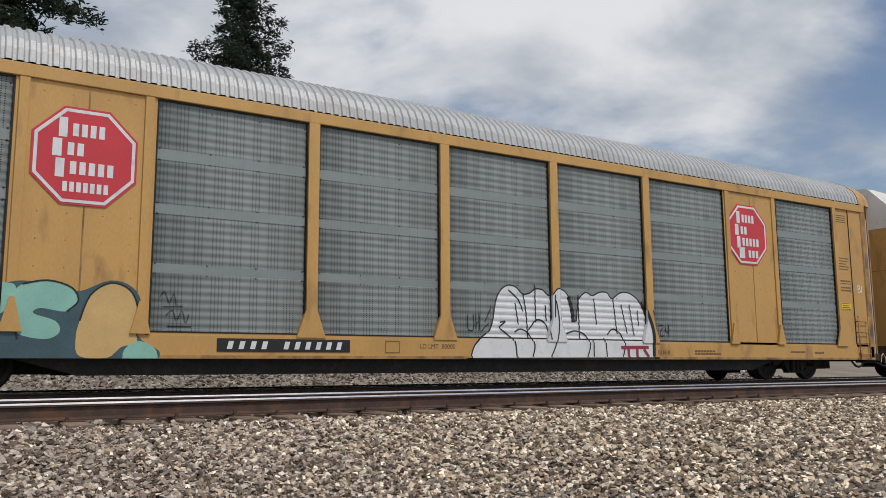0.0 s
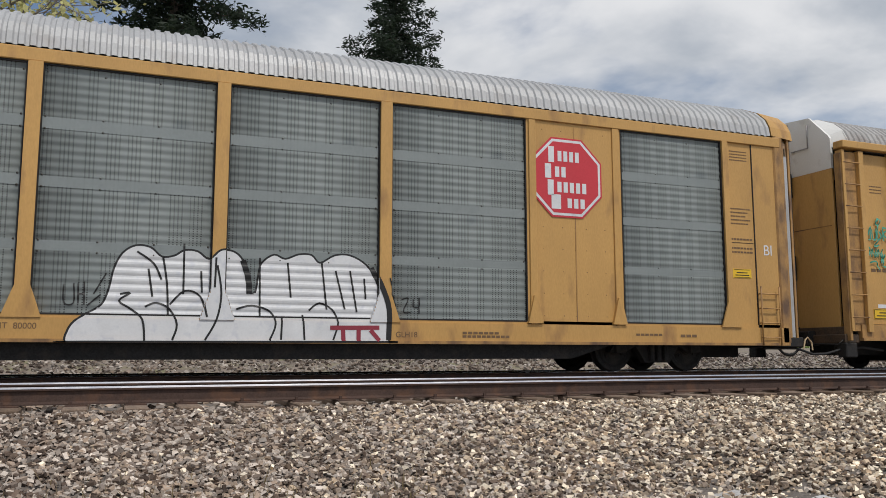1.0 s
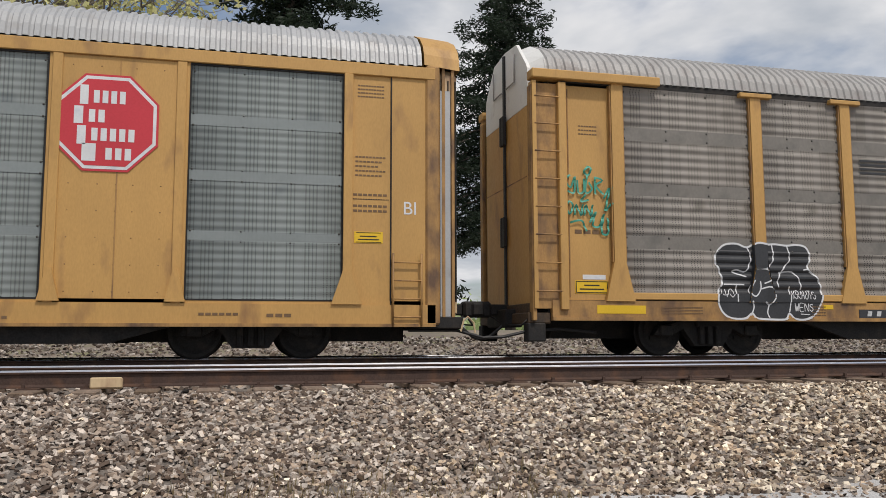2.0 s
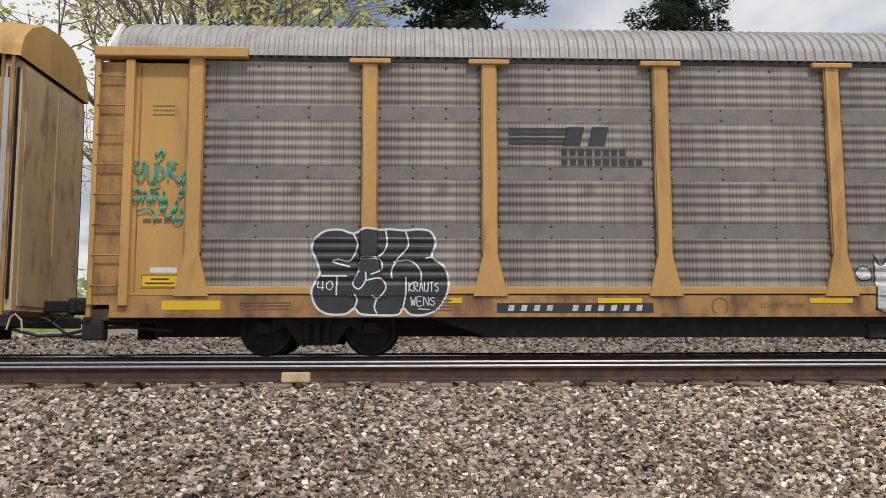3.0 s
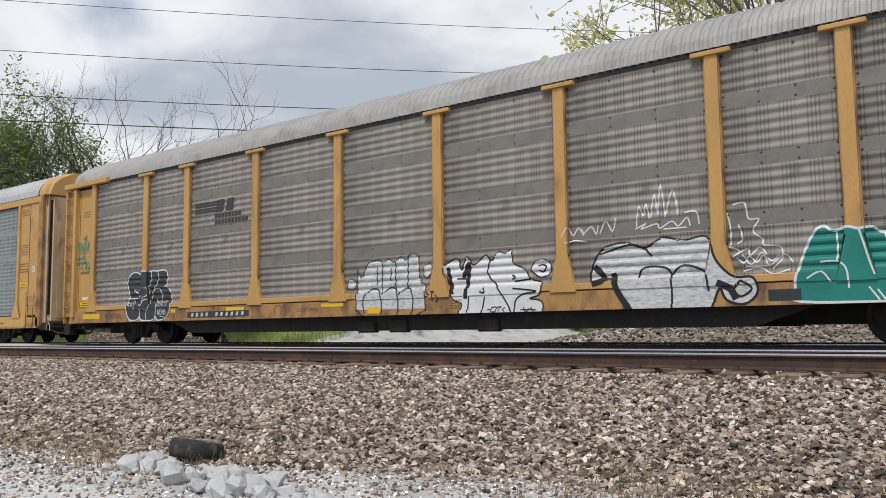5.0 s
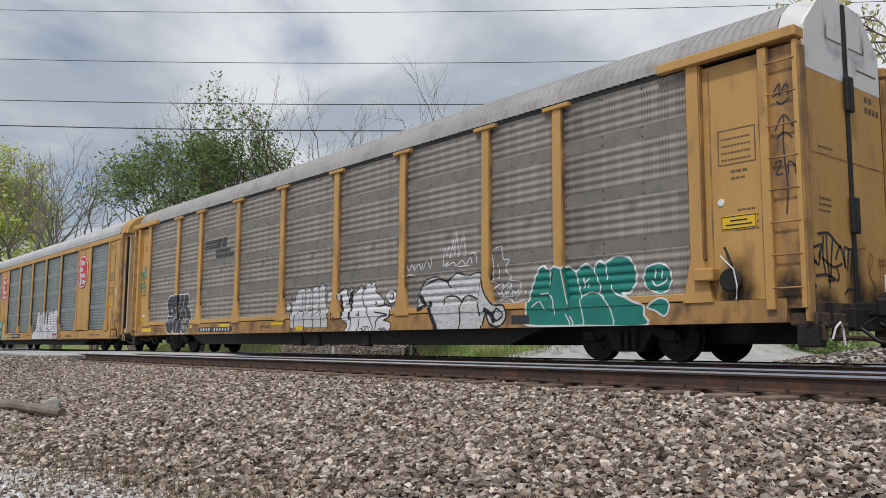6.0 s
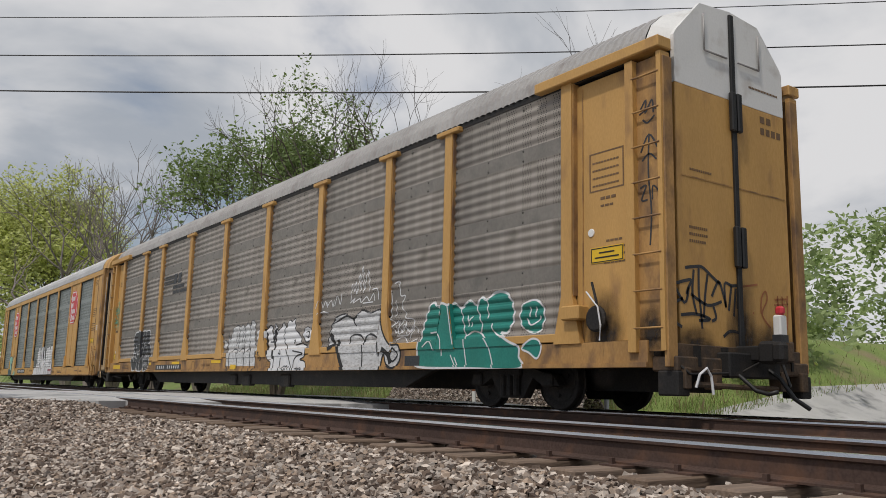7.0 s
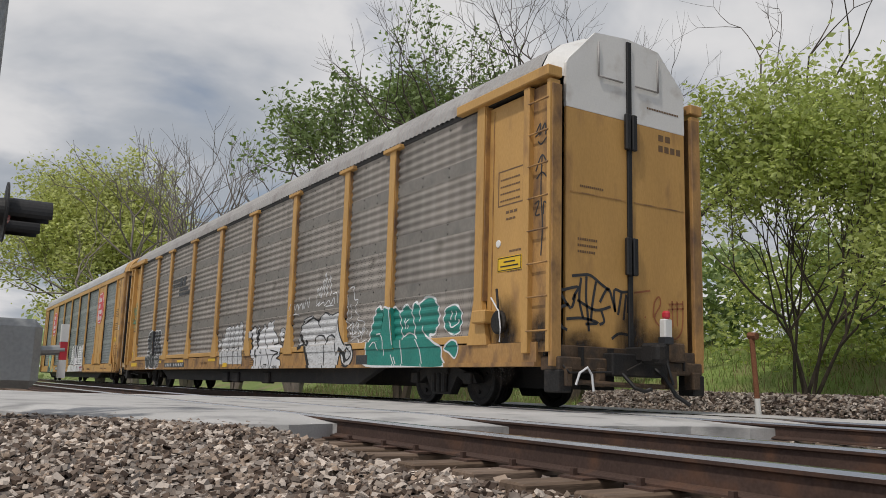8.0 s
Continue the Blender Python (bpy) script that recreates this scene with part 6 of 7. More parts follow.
    coats.append(('ring', PAINT_WHITE, 0.04, [(7.98, 0.94), (8.03, 1.13), (8.14, 1.42), (8.28, 1.68), (8.41, 1.75), (8.54, 1.67), (8.74, 1.71), (8.89, 1.67), (9.05, 1.69), (9.21, 1.6), (9.45, 1.71), (9.62, 1.62), (9.75, 1.74), (9.89, 1.69), (10.06, 1.78), (10.26, 1.79), (10.43, 1.72), (10.55, 1.51), (10.54, 1.31), (10.4, 1.15), (10.23, 1.15), (10.48, 1.01), (10.71, 0.92), (10.72, 0.77), (10.74, 0.59), (9.43, 0.61), (8.06, 0.64), (7.99, 0.8)]))
    coats.append(('area', PAINT_TEAL, 0, [(10.7, 1.37), (10.77, 1.55), (11.0, 1.61), (11.19, 1.53), (11.25, 1.34), (11.18, 1.17), (11.02, 1.12), (10.79, 1.2)]))
    coats.append(('ring', PAINT_WHITE, 0.03, [(10.7, 1.37), (10.77, 1.55), (11.0, 1.61), (11.19, 1.53), (11.25, 1.34), (11.18, 1.17), (11.02, 1.12), (10.79, 1.2)]))
    coats.append(('area', PAINT_TEAL, 0, [(10.79, 0.89), (10.93, 0.99), (11.07, 1.03), (11.2, 0.98), (11.21, 0.85), (11.12, 0.74), (10.95, 0.83)]))
    coats.append(('ring', PAINT_WHITE, 0.03, [(10.79, 0.89), (10.93, 0.99), (11.07, 1.03), (11.2, 0.98), (11.21, 0.85), (11.12, 0.74), (10.95, 0.83)]))
    coats.append(('line', PAINT_WHITE, 0.026, [(8.58, 1.69), (8.59, 1.43), (8.57, 1.22)]))
    coats.append(('line', PAINT_WHITE, 0.026, [(8.34, 1.22), (8.57, 1.22), (8.7, 1.1), (8.72, 0.82)]))
    coats.append(('line', PAINT_WHITE, 0.026, [(8.15, 0.98), (8.35, 1.08), (8.48, 0.92)]))
    coats.append(('line', PAINT_WHITE, 0.026, [(8.89, 1.68), (8.95, 1.45), (9.01, 1.2), (9.07, 1.0)]))
    coats.append(('line', PAINT_WHITE, 0.026, [(9.22, 1.58), (9.28, 1.36), (9.34, 1.14)]))
    coats.append(('line', PAINT_WHITE, 0.026, [(9.62, 1.63), (9.72, 1.42), (9.79, 1.24), (9.72, 1.17)]))
    coats.append(('line', PAINT_WHITE, 0.026, [(9.9, 1.69), (9.94, 1.39)]))
    coats.append(('line', PAINT_WHITE, 0.026, [(10.01, 1.31), (10.09, 1.16), (10.31, 1.08)]))
    coats.append(('line', PAINT_WHITE, 0.026, [(9.34, 1.13), (9.37, 0.9), (9.44, 0.61)]))
    coats.append(('line', PAINT_WHITE, 0.026, [(9.34, 1.13), (9.57, 1.2), (9.8, 1.13), (9.99, 0.94), (10.12, 0.6)]))
    coats.append(('line', PAINT_WHITE, 0.026, [(9.38, 1.47), (9.44, 1.38), (9.53, 1.45)]))
    coats.append(('line', PAINT_WHITE, 0.026, [(9.44, 1.39), (9.41, 1.28)]))
    coats.append(('line', PAINT_WHITE, 0.026, [(9.51, 1.35), (9.49, 1.28)]))
    coats.append(('line', PAINT_WHITE, 0.026, [(8.98, 0.83), (9.12, 0.63)]))
    coats.append(('line', PAINT_WHITE, 0.026, [(9.09, 0.79), (9.21, 0.61)]))
    coats.append(('line', PAINT_WHITE, 0.026, [(10.85, 1.34), (10.96, 1.24), (11.1, 1.28), (11.18, 1.36)]))
    coats.append(('line', PAINT_WHITE, 0.026, [(10.94, 1.51), (10.94, 1.36)]))
    coats.append(('line', PAINT_WHITE, 0.026, [(11.07, 1.5), (11.07, 1.35)]))
    graffiti(CAR_B, 'teal bubble lettering with white outlines sprayed on the side', coats)
    coats = []
    coats.append(('line', PAINT_TEALTAG, 0.035, [(-12.83, 3.09), (-12.92, 2.99), (-12.82, 2.87), (-12.75, 3.06), (-12.76, 2.78), (-12.88, 2.81)]))
    coats.append(('line', PAINT_TEALTAG, 0.035, [(-12.7, 3.0), (-12.68, 2.78), (-12.58, 2.82), (-12.58, 3.03)]))
    coats.append(('line', PAINT_TEALTAG, 0.035, [(-12.49, 3.25), (-12.58, 3.16), (-12.49, 3.1), (-12.45, 3.22), (-12.52, 3.25)]))
    coats.append(('line', PAINT_TEALTAG, 0.035, [(-12.52, 3.1), (-12.55, 2.79), (-12.43, 2.85), (-12.49, 2.97)]))
    coats.append(('line', PAINT_TEALTAG, 0.035, [(-12.38, 3.07), (-12.37, 2.76)]))
    coats.append(('line', PAINT_TEALTAG, 0.035, [(-12.38, 3.06), (-12.24, 3.01), (-12.36, 2.92), (-12.22, 2.77)]))
    coats.append(('line', PAINT_TEALTAG, 0.035, [(-12.22, 2.7), (-12.1, 2.89), (-12.19, 2.49), (-12.08, 2.62)]))
    coats.append(('line', PAINT_TEALTAG, 0.035, [(-12.55, 2.76), (-12.64, 2.63), (-12.49, 2.67)]))
    coats.append(('line', PAINT_TEALTAG, 0.035, [(-12.91, 2.56), (-12.85, 2.63), (-12.79, 2.54), (-12.85, 2.41), (-12.91, 2.5)]))
    coats.append(('line', PAINT_TEALTAG, 0.035, [(-12.76, 2.39), (-12.73, 2.57), (-12.64, 2.39), (-12.61, 2.58)]))
    coats.append(('line', PAINT_TEALTAG, 0.035, [(-12.58, 2.39), (-12.55, 2.57), (-12.46, 2.39), (-12.43, 2.58)]))
    coats.append(('line', PAINT_TEALTAG, 0.035, [(-12.49, 2.27), (-12.37, 2.46), (-12.43, 2.24), (-12.31, 2.21), (-12.22, 2.43), (-12.27, 2.12), (-12.15, 2.09), (-12.15, 2.37)]))
    coats.append(('line', PAINT_TEALTAG, 0.035, [(-12.85, 2.26), (-12.64, 2.3), (-12.55, 2.12)]))
    graffiti(CAR_B, 'teal scribbled tag on the yellow end sheet', coats)
    coats = []
    coats.append(('area', PAINT_NAVY, 0, [(-8.91, 0.53), (-8.97, 1.4), (-8.97, 1.45), (-8.71, 1.51), (-8.43, 1.58), (-7.9, 1.53), (-7.67, 1.46), (-7.25, 1.64), (-6.93, 1.55), (-6.78, 1.27), (-6.82, 0.83), (-6.51, 0.61), (-6.53, 0.49), (-6.65, 0.49), (-8.79, 0.48), (-8.91, 0.48)]))
    coats.append(('area', PAINT_AQUA, 0, [(-8.56, 1.31), (-8.43, 1.53), (-8.1, 1.6), (-7.78, 1.51), (-7.68, 1.32), (-7.83, 1.16), (-8.17, 1.2), (-8.26, 1.12), (-7.97, 1.02), (-7.91, 0.86), (-8.1, 0.76), (-8.48, 0.85), (-8.52, 1.11)]))
    coats.append(('area', PAINT_AQUA, 0, [(-8.97, 1.48), (-8.62, 1.54), (-8.5, 1.47), (-8.55, 1.21), (-8.94, 1.0)]))
    coats.append(('area', PAINT_PALE, 0, [(-7.65, 1.03), (-7.52, 1.41), (-7.25, 1.6), (-6.98, 1.52), (-6.85, 1.27), (-6.87, 0.94), (-6.84, 0.72), (-7.05, 0.66), (-7.25, 0.5), (-7.63, 0.52), (-7.69, 0.76)]))
    coats.append(('area', PAINT_AQUA, 0, [(-6.99, 0.65), (-6.79, 0.75), (-6.57, 0.64), (-6.53, 0.49), (-6.56, 0.49), (-7.01, 0.49), (-7.04, 0.49)]))
    coats.append(('line', BLACK, 0.025, [(-8.56, 1.34), (-8.45, 0.75)]))
    coats.append(('line', BLACK, 0.025, [(-7.65, 1.03), (-7.52, 1.41), (-7.25, 1.6), (-6.98, 1.52), (-6.85, 1.27), (-6.87, 0.94)]))
    coats.append(('line', BLACK, 0.025, [(-8.43, 1.53), (-8.1, 1.6), (-7.78, 1.51), (-7.68, 1.32), (-7.83, 1.16)]))
    graffiti(CAR_A, 'pale teal and dark blue rounded shapes sprayed on the wall', coats)
    coats = []
    coats.append(('line', PAINT_BLACK, 0.02, [(-6.52, 1.42), (-6.44, 1.51), (-6.37, 1.34), (-6.3, 1.49), (-6.26, 1.29)]))
    coats.append(('line', PAINT_BLACK, 0.02, [(-6.46, 1.28), (-6.15, 1.3)]))
    coats.append(('line', PAINT_BLACK, 0.02, [(-6.42, 1.14), (-6.31, 1.23), (-6.25, 1.06), (-6.17, 1.23), (-6.11, 1.04), (-6.06, 1.18)]))
    coats.append(('line', PAINT_BLACK, 0.02, [(-6.39, 0.98), (-6.02, 0.98)]))
    graffiti(CAR_A, 'dark scribbled tag on the side', coats)


build_graffiti()


# ---- trees and shrubs ----
BARK = surface("grey-brown bark", (0.095, 0.075, 0.06), 0.95, 0, 25, 3, 0.3, bump=0.6, bump_scale=20, stretch=(1, 1, 0.3))
TWIG = surface("pale grey twigs", (0.22, 0.19, 0.17), 0.95, 0, 25, 3, 0.2)


def leaf_surface(name, color, vary):
    m = surface(name, color, 0.7, 0, 15, 0.4, 0.2, vary=vary)
    bsdf = m.node_tree.nodes["Principled BSDF"]
    out = m.node_tree.nodes["Material Output"]
    tr = m.node_tree.nodes.new("ShaderNodeBsdfTranslucent")
    m.node_tree.links.new(bsdf.inputs["Base Color"].links[0].from_socket, tr.inputs[0])
    mx = m.node_tree.nodes.new("ShaderNodeMixShader")
    mx.inputs[0].default_value = 0.5
    m.node_tree.links.new(bsdf.outputs[0], mx.inputs[1])
    m.node_tree.links.new(tr.outputs[0], mx.inputs[2])
    m.node_tree.links.new(mx.outputs[0], out.inputs[0])
    return m


NEEDLES = leaf_surface("dark spruce needles", (0.030, 0.048, 0.028), 0.45)
LEAF_GREEN = leaf_surface("fresh green leaves", (0.16, 0.27, 0.06), 0.4)
LEAF_LIGHT = leaf_surface("light spring leaves", (0.52, 0.60, 0.18), 0.35)
LEAF_YELLOW = leaf_surface("yellow-green spring leaves", (0.76, 0.73, 0.34), 0.3)
LEAF_MID = leaf_surface("mid green leaves", (0.24, 0.33, 0.11), 0.45)
LEAF_OLIVE = leaf_surface("olive spring leaves", (0.62, 0.66, 0.24), 0.35)
LEAF_GREY = leaf_surface("pale green leaves", (0.40, 0.50, 0.22), 0.4)
DRY = leaf_surface("dry grass", (0.34, 0.27, 0.15), 0.35)
GREEN_BLADE = leaf_surface("green grass blades", (0.23, 0.32, 0.09), 0.35)


def leaf_cloud(name, centres, size, spread, per, mat, parent, seed, droop=0.0, label="", long=1.6):
    """Many small leaf blades round the given centres, in one mesh."""
    rng = np.random.default_rng(seed)
    c = np.repeat(np.asarray(centres, float), per, axis=0)
    n = len(c)
    c = c + rng.normal(size=(n, 3)) * spread
    c[:, 2] -= np.abs(rng.normal(size=n)) * droop
    a = rng.normal(size=(n, 3))
    a[:, 2] *= 0.6
    a[:, 2] -= droop * 1.5
    a /= np.linalg.norm(a, axis=1, keepdims=True)
    b = np.cross(a, rng.normal(size=(n, 3)))
    b /= np.linalg.norm(b, axis=1, keepdims=True)
    s = size * rng.uniform(0.6, 1.3, (n, 1))
    a, b = a * s * long * 0.5, b * s * 0.5
    v = np.stack([c - a, c + b * 0.8, c + a, c - b * 0.8], 1).reshape(-1, 3)
    me = bpy.data.meshes.new(name)
    me.from_pydata(v.tolist(), [], np.arange(4 * n).reshape(-1, 4).tolist())
    me.materials.append(mat)
    ob = new(name, me)
    if parent:
        ob.parent = parent
    return ob


def limb(bm, rng, p, d, length, r, depth, tips, lean, split):
    """One branch and, from it, its twigs; tips gathers where leaves sit."""
    pts = [p.copy()]
    q = d.copy()
    k = 3
    for i in range(k):
        q = (q + Vector((rng.gauss(0, 0.16), rng.gauss(0, 0.16), rng.gauss(0.03, 0.12) + lean))).normalized()
        p = p + q * (length / k)
        pts.append(p.copy())
    tube(bm, pts, r, 6 if depth > 2 else 4, r_end=r * 0.55)
    if depth <= 2:
        tips.extend(tuple(x) for x in pts[1:])
    if depth == 0:
        return
    n = split if depth > 1 else split + 1
    for i in range(n):
        a = rng.uniform(0, 2 * math.pi)
        side = q.orthogonal().normalized()
        side.rotate(Matrix.Rotation(a, 3, q))
        tilt = rng.uniform(0.35, 0.85)
        nd = (q * math.cos(tilt) + side * math.sin(tilt)).normalized()
        start = pts[-1] if i < 2 else pts[-2].lerp(pts[-1], rng.uniform(0, 0.8))
        limb(bm, rng, start.copy(), nd, length * rng.uniform(0.66, 0.86), r * 0.55, depth - 1, tips, lean, split)


def tree(label, x, y, height, stems, depth, seed, leaf=None, size=0.2, spread=0.35, per=6, lean=0.03, split=3, fan=0.35, bark=BARK, droop=0.0, z=None, low=0.30, girth=0.016, squash=1.0):
    rng = random.Random(seed)
    ob = thing("tree", label, "tree", pose(x, y, ground_z(x, y) - 0.1 if z is None else z))
    bm = bmesh.new()
    tips = []
    first = height * low
    for i in range(stems):
        a = 2 * math.pi * i / max(stems, 1) + rng.uniform(0, 1)
        d = Vector((fan * math.cos(a), fan * math.sin(a), 1)).normalized() if stems > 1 else Vector((0.03, 0, 1)).normalized()
        limb(bm, rng, Vector((0.1 * math.cos(a) * (stems > 1), 0.1 * math.sin(a) * (stems > 1), 0)), d, first, height * girth, depth, tips, lean, split)
    top = max(t[2] for t in tips)
    k = height / top
    bmesh.ops.scale(bm, vec=(k * squash, k * squash, k), verts=bm.verts[:])
    part("trunk", bm, bark, ob)
    if leaf:
        pts = [(a * k * squash, b * k * squash, c * k) for a, b, c in tips]
        leaf_cloud("crown", pts, size, spread, per, leaf, ob, seed, droop)
    return ob


def conifer(x, y, height, radius, seed, label, bare_below=0.09, per=5):
    rng = random.Random(seed)
    ob = thing("conifer", label, "tree", pose(x, y, ground_z(x, y) - 0.1))
    bm = bmesh.new()
    tube(bm, [(0, 0, 0), (0.05, 0, height * 0.5), (0, 0, height)], height * 0.014, 8, r_end=0.03)
    centres = []
    z = height * bare_below
    while z < height - 0.3:
        f = 1 - z / height
        reach = radius * (f ** 0.85) * rng.uniform(0.6, 1.1)
        n = rng.randint(4, 6)
        a0 = rng.uniform(0, 7)
        for i in range(n):
            a = a0 + 2 * math.pi * i / n + rng.uniform(-0.3, 0.3)
            r = reach * rng.uniform(0.45, 1.1)
            ca, sa = math.cos(a), math.sin(a)
            pts = [(0, 0, z), (ca * r * 0.4, sa * r * 0.4, z - r * 0.10), (ca * r * 0.75, sa * r * 0.75, z - r * 0.26), (ca * r, sa * r, z - r * 0.24)]
            tube(bm, pts, 0.035 + 0.008 * r, 4, r_end=0.01)
            steps = max(int(r / 0.28), 2)
            for s in range(1, steps + 1):
                k = s / steps
                w = 0.16 * r * (1 - abs(k - 0.5))
                for _ in range(3):
                    o = rng.uniform(-w, w)
                    centres.append((ca * r * k - sa * o, sa * r * k + ca * o, z - r * 0.30 * min(k, 0.8) + rng.uniform(-0.1, 0.05)))
        z += max(height * 0.022, 0.4) * rng.uniform(0.8, 1.2)
    part("trunk", bm, BARK, ob)
    leaf_cloud("crown", centres, 0.13, 0.17, per, NEEDLES, ob, seed, droop=0.14, long=3.0)
    return ob


def build_trees():
    conifer(2.3, 40.0, 31.0, 9.0, 11, "tall dark spruce with drooping limbs behind the tracks", per=10)
    conifer(17.6, 52.3, 27.5, 13.5, 12, "dark spruce with a narrow pointed top", bare_below=0.25, per=10)
    tree("spreading tree with sparse yellow-green spring leaves", -14.4, 43.0, 24.5, 5, 5, 21, LEAF_YELLOW, 0.24, 0.45, 2, 0.02, 3, 0.5, TWIG, 0.25)
    tree("bushy green tree with pale fresh leaves", -47.0, 20.8, 16.5, 3, 6, 22, LEAF_MID, 0.14, 0.26, 2, 0.02, 3, 0.30, low=0.24, squash=0.62)
    tree("bare tree with thin upright branches", -41.0, 23.6, 14.5, 3, 6, 23, None, lean=0.07, split=2, fan=0.25, bark=BARK)
    tree("bare tree with thin upright branches", -43.6, 25.4, 15.0, 3, 6, 29, None, lean=0.08, split=2, fan=0.2, bark=BARK)
    tree("yellow-green leafy tree beyond the tracks", -108.0, 21.5, 23.0, 4, 6, 24, LEAF_OLIVE, 0.26, 0.5, 3, 0.03, 3, 0.32, squash=0.8)
    for i, (x, y, h) in enumerate(((-66, 21, 15.5), (-74, 20.5, 18), (-82, 20.8, 18.5), (-91, 21, 20), (-60, 22, 14))):
        tree("bare pale tree with upright twigs", x, y, h, 3, 5, 40 + i, None, lean=0.08, split=2, fan=0.26, bark=TWIG)
    tree("young tree with upright limbs and bright green leaves", -32.2, 22.9, 8.8, 6, 5, 25, LEAF_LIGHT, 0.10, 0.16, 3, 0.06, 3, 0.30, low=0.20, girth=0.0055, squash=0.72)
    # far belt of woods round the place, uneven clumps
    rng = np.random.default_rng(5)
    pts = []
    for i in range(900):
        a = rng.uniform(-1.15, 1.75)
        d = rng.uniform(105, 150)
        top = 4 + 2 * math.sin(a * 9) + 1.5 * math.sin(a * 23 + 1)
        pts.append((-math.sin(a) * d - 15, math.cos(a) * d * 0.9 + 5, rng.uniform(0, 1) ** 0.7 * max(top, 2)))
    tagged(leaf_cloud("far_woods", pts, 1.1, 1.5, 16, LEAF_GREY, None, 6), "hazy grey-green belt of far woods", "woods", kind="stuff")
    for name, mat, spots, size, label in (
            ("brush", LEAF_LIGHT, ((-34, 27, 3.2), (-31.5, 28.5, 4.2), (-29.5, 28, 2.6), (-37, 28, 3.0)), 0.13, "light green brush on the bank"),
            ("undergrowth", LEAF_GREY, ((-33, 30, 3.6), (-29.5, 31, 3.6), (-32, 46, 6.5), (-28, 45, 6.0), (-37, 48, 7.0), (-24.5, 46, 5.5), (-36, 31, 3.6), (-40, 30, 3.2)), 0.25, "pale green undergrowth behind the brush")):
        pts = [(x + rng.normal() * 1.1, y + rng.normal() * 0.8, ground_z(x, y) + h * rng.uniform(0, 1) ** 1.3) for x, y, h in spots for _ in range(110)]
        tagged(leaf_cloud(name, pts, size, 0.28, 16, mat, None, 17), label, "shrub", kind="stuff")
    pts = [(x + rng.normal() * 0.8, y + rng.normal() * 0.8, ground_z(x, y) + rng.uniform(0, h)) for x, y, h in
           ((-3.5, 44, 2.2), (-1.2, 46, 1.6), (-5.5, 48, 2.6), (0.8, 49, 1.5), (4, 47, 2.2), (-8, 46, 1.8)) for _ in range(60)]
    tagged(leaf_cloud("shrubs", pts, 0.2, 0.3, 10, LEAF_LIGHT, None, 7), "bright green shrubs behind the tracks", "shrub", kind="stuff")


def blades(name, n, region, height, mat, seed, label):
    """Tufts of grass blades rooted on the ground."""
    rng = np.random.default_rng(seed)
    p = region(rng, n)
    z = np.array([ground_z(a, b) for a, b in p])
    h = height * rng.uniform(0.4, 1.2, n)
    a = rng.uniform(0, 6.28, n)
    w = 0.006 + 0.02 * height
    lean = rng.normal(size=(n, 2)) * 0.35 * h[:, None]
    v = np.zeros((n, 3, 3))
    v[:, 0] = np.stack([p[:, 0] - w * np.cos(a), p[:, 1] - w * np.sin(a), z - 0.02], 1)
    v[:, 1] = np.stack([p[:, 0] + w * np.cos(a), p[:, 1] + w * np.sin(a), z - 0.02], 1)
    v[:, 2] = np.stack([p[:, 0] + lean[:, 0], p[:, 1] + lean[:, 1], z + h], 1)
    me = bpy.data.meshes.new(name)
    me.from_pydata(v.reshape(-1, 3).tolist(), [], np.arange(3 * n).reshape(-1, 3).tolist())
    me.materials.append(mat)
    tagged(new(name, me), label, "grass", kind="stuff")


def build_grass():
    def toe(rng, n):
        x = rng.uniform(-26, 3, n)
        y = np.array([toe_y(v) for v in x]) + rng.normal(size=n) * 0.35 - 0.1
        keep = np.sin(x * 1.7) + np.sin(x * 0.6 + 1) > -0.3
        return np.stack([x, y], 1)[keep]

    def bank(rng, n):
        x = rng.uniform(-62, -26.5, n)
        return np.stack([x, np.where(x < -28, 21.6, 24.0) + rng.exponential(3.5, n)], 1)
    rows = (("dry_grass", 5000, toe, 0.12, DRY, 31, "dry straw-coloured grass along the ballast edge"),)
    for name, n, region, h, mat, seed, label in rows:
        m = len(region(np.random.default_rng(seed), n))
        blades(name, m, lambda r, k, region=region, n=n, seed=seed: region(np.random.default_rng(seed), n), h, mat, seed, label)
    blades("bank_grass", 26000, bank, 0.26, GREEN_BLADE, 32, "green grass on the bank beyond the tracks")
    blades("bank_straw", 5000, bank, 0.45, DRY, 33, "dry brown stalks on the bank beyond the tracks")


# ---- level crossing, signals, cables and clutter ----
GALV = surface("dull galvanised steel", (0.36, 0.37, 0.37), 0.5, 0.6, 30, 2, 0.1)
CONCRETE = surface("pale concrete", (0.46, 0.44, 0.40), 0.9, 0, 40, 1.5, 0.12, (0.3, 0.28, 0.25), 0.3, bump=0.4, bump_scale=40)
RUBBLE = surface("white crushed limestone", (0.50, 0.50, 0.50), 0.9, 0, 50, 5, 0.15, (0.42, 0.41, 0.40), 0.3, bump=0.5, bump_scale=30)
RUBBER = surface("weathered black rubber", (0.022, 0.022, 0.023), 0.8, 0, 50, 3, 0.3, (0.10, 0.09, 0.08), 0.3)
RUST = surface("rusty iron", (0.24, 0.10, 0.05), 0.85, 0.1, 30, 3, 0.25)
LAMP_RED = surface("dark red lens", (0.20, 0.01, 0.012), 0.15, 0, 30, 2, 0.1)
LOG = surface("grey weathered log", (0.22, 0.18, 0.14), 0.95, 0, 30, 4, 0.3, bump=0.6, bump_scale=25)

ROAD_X0, ROAD_X1 = -38.0, -27.0


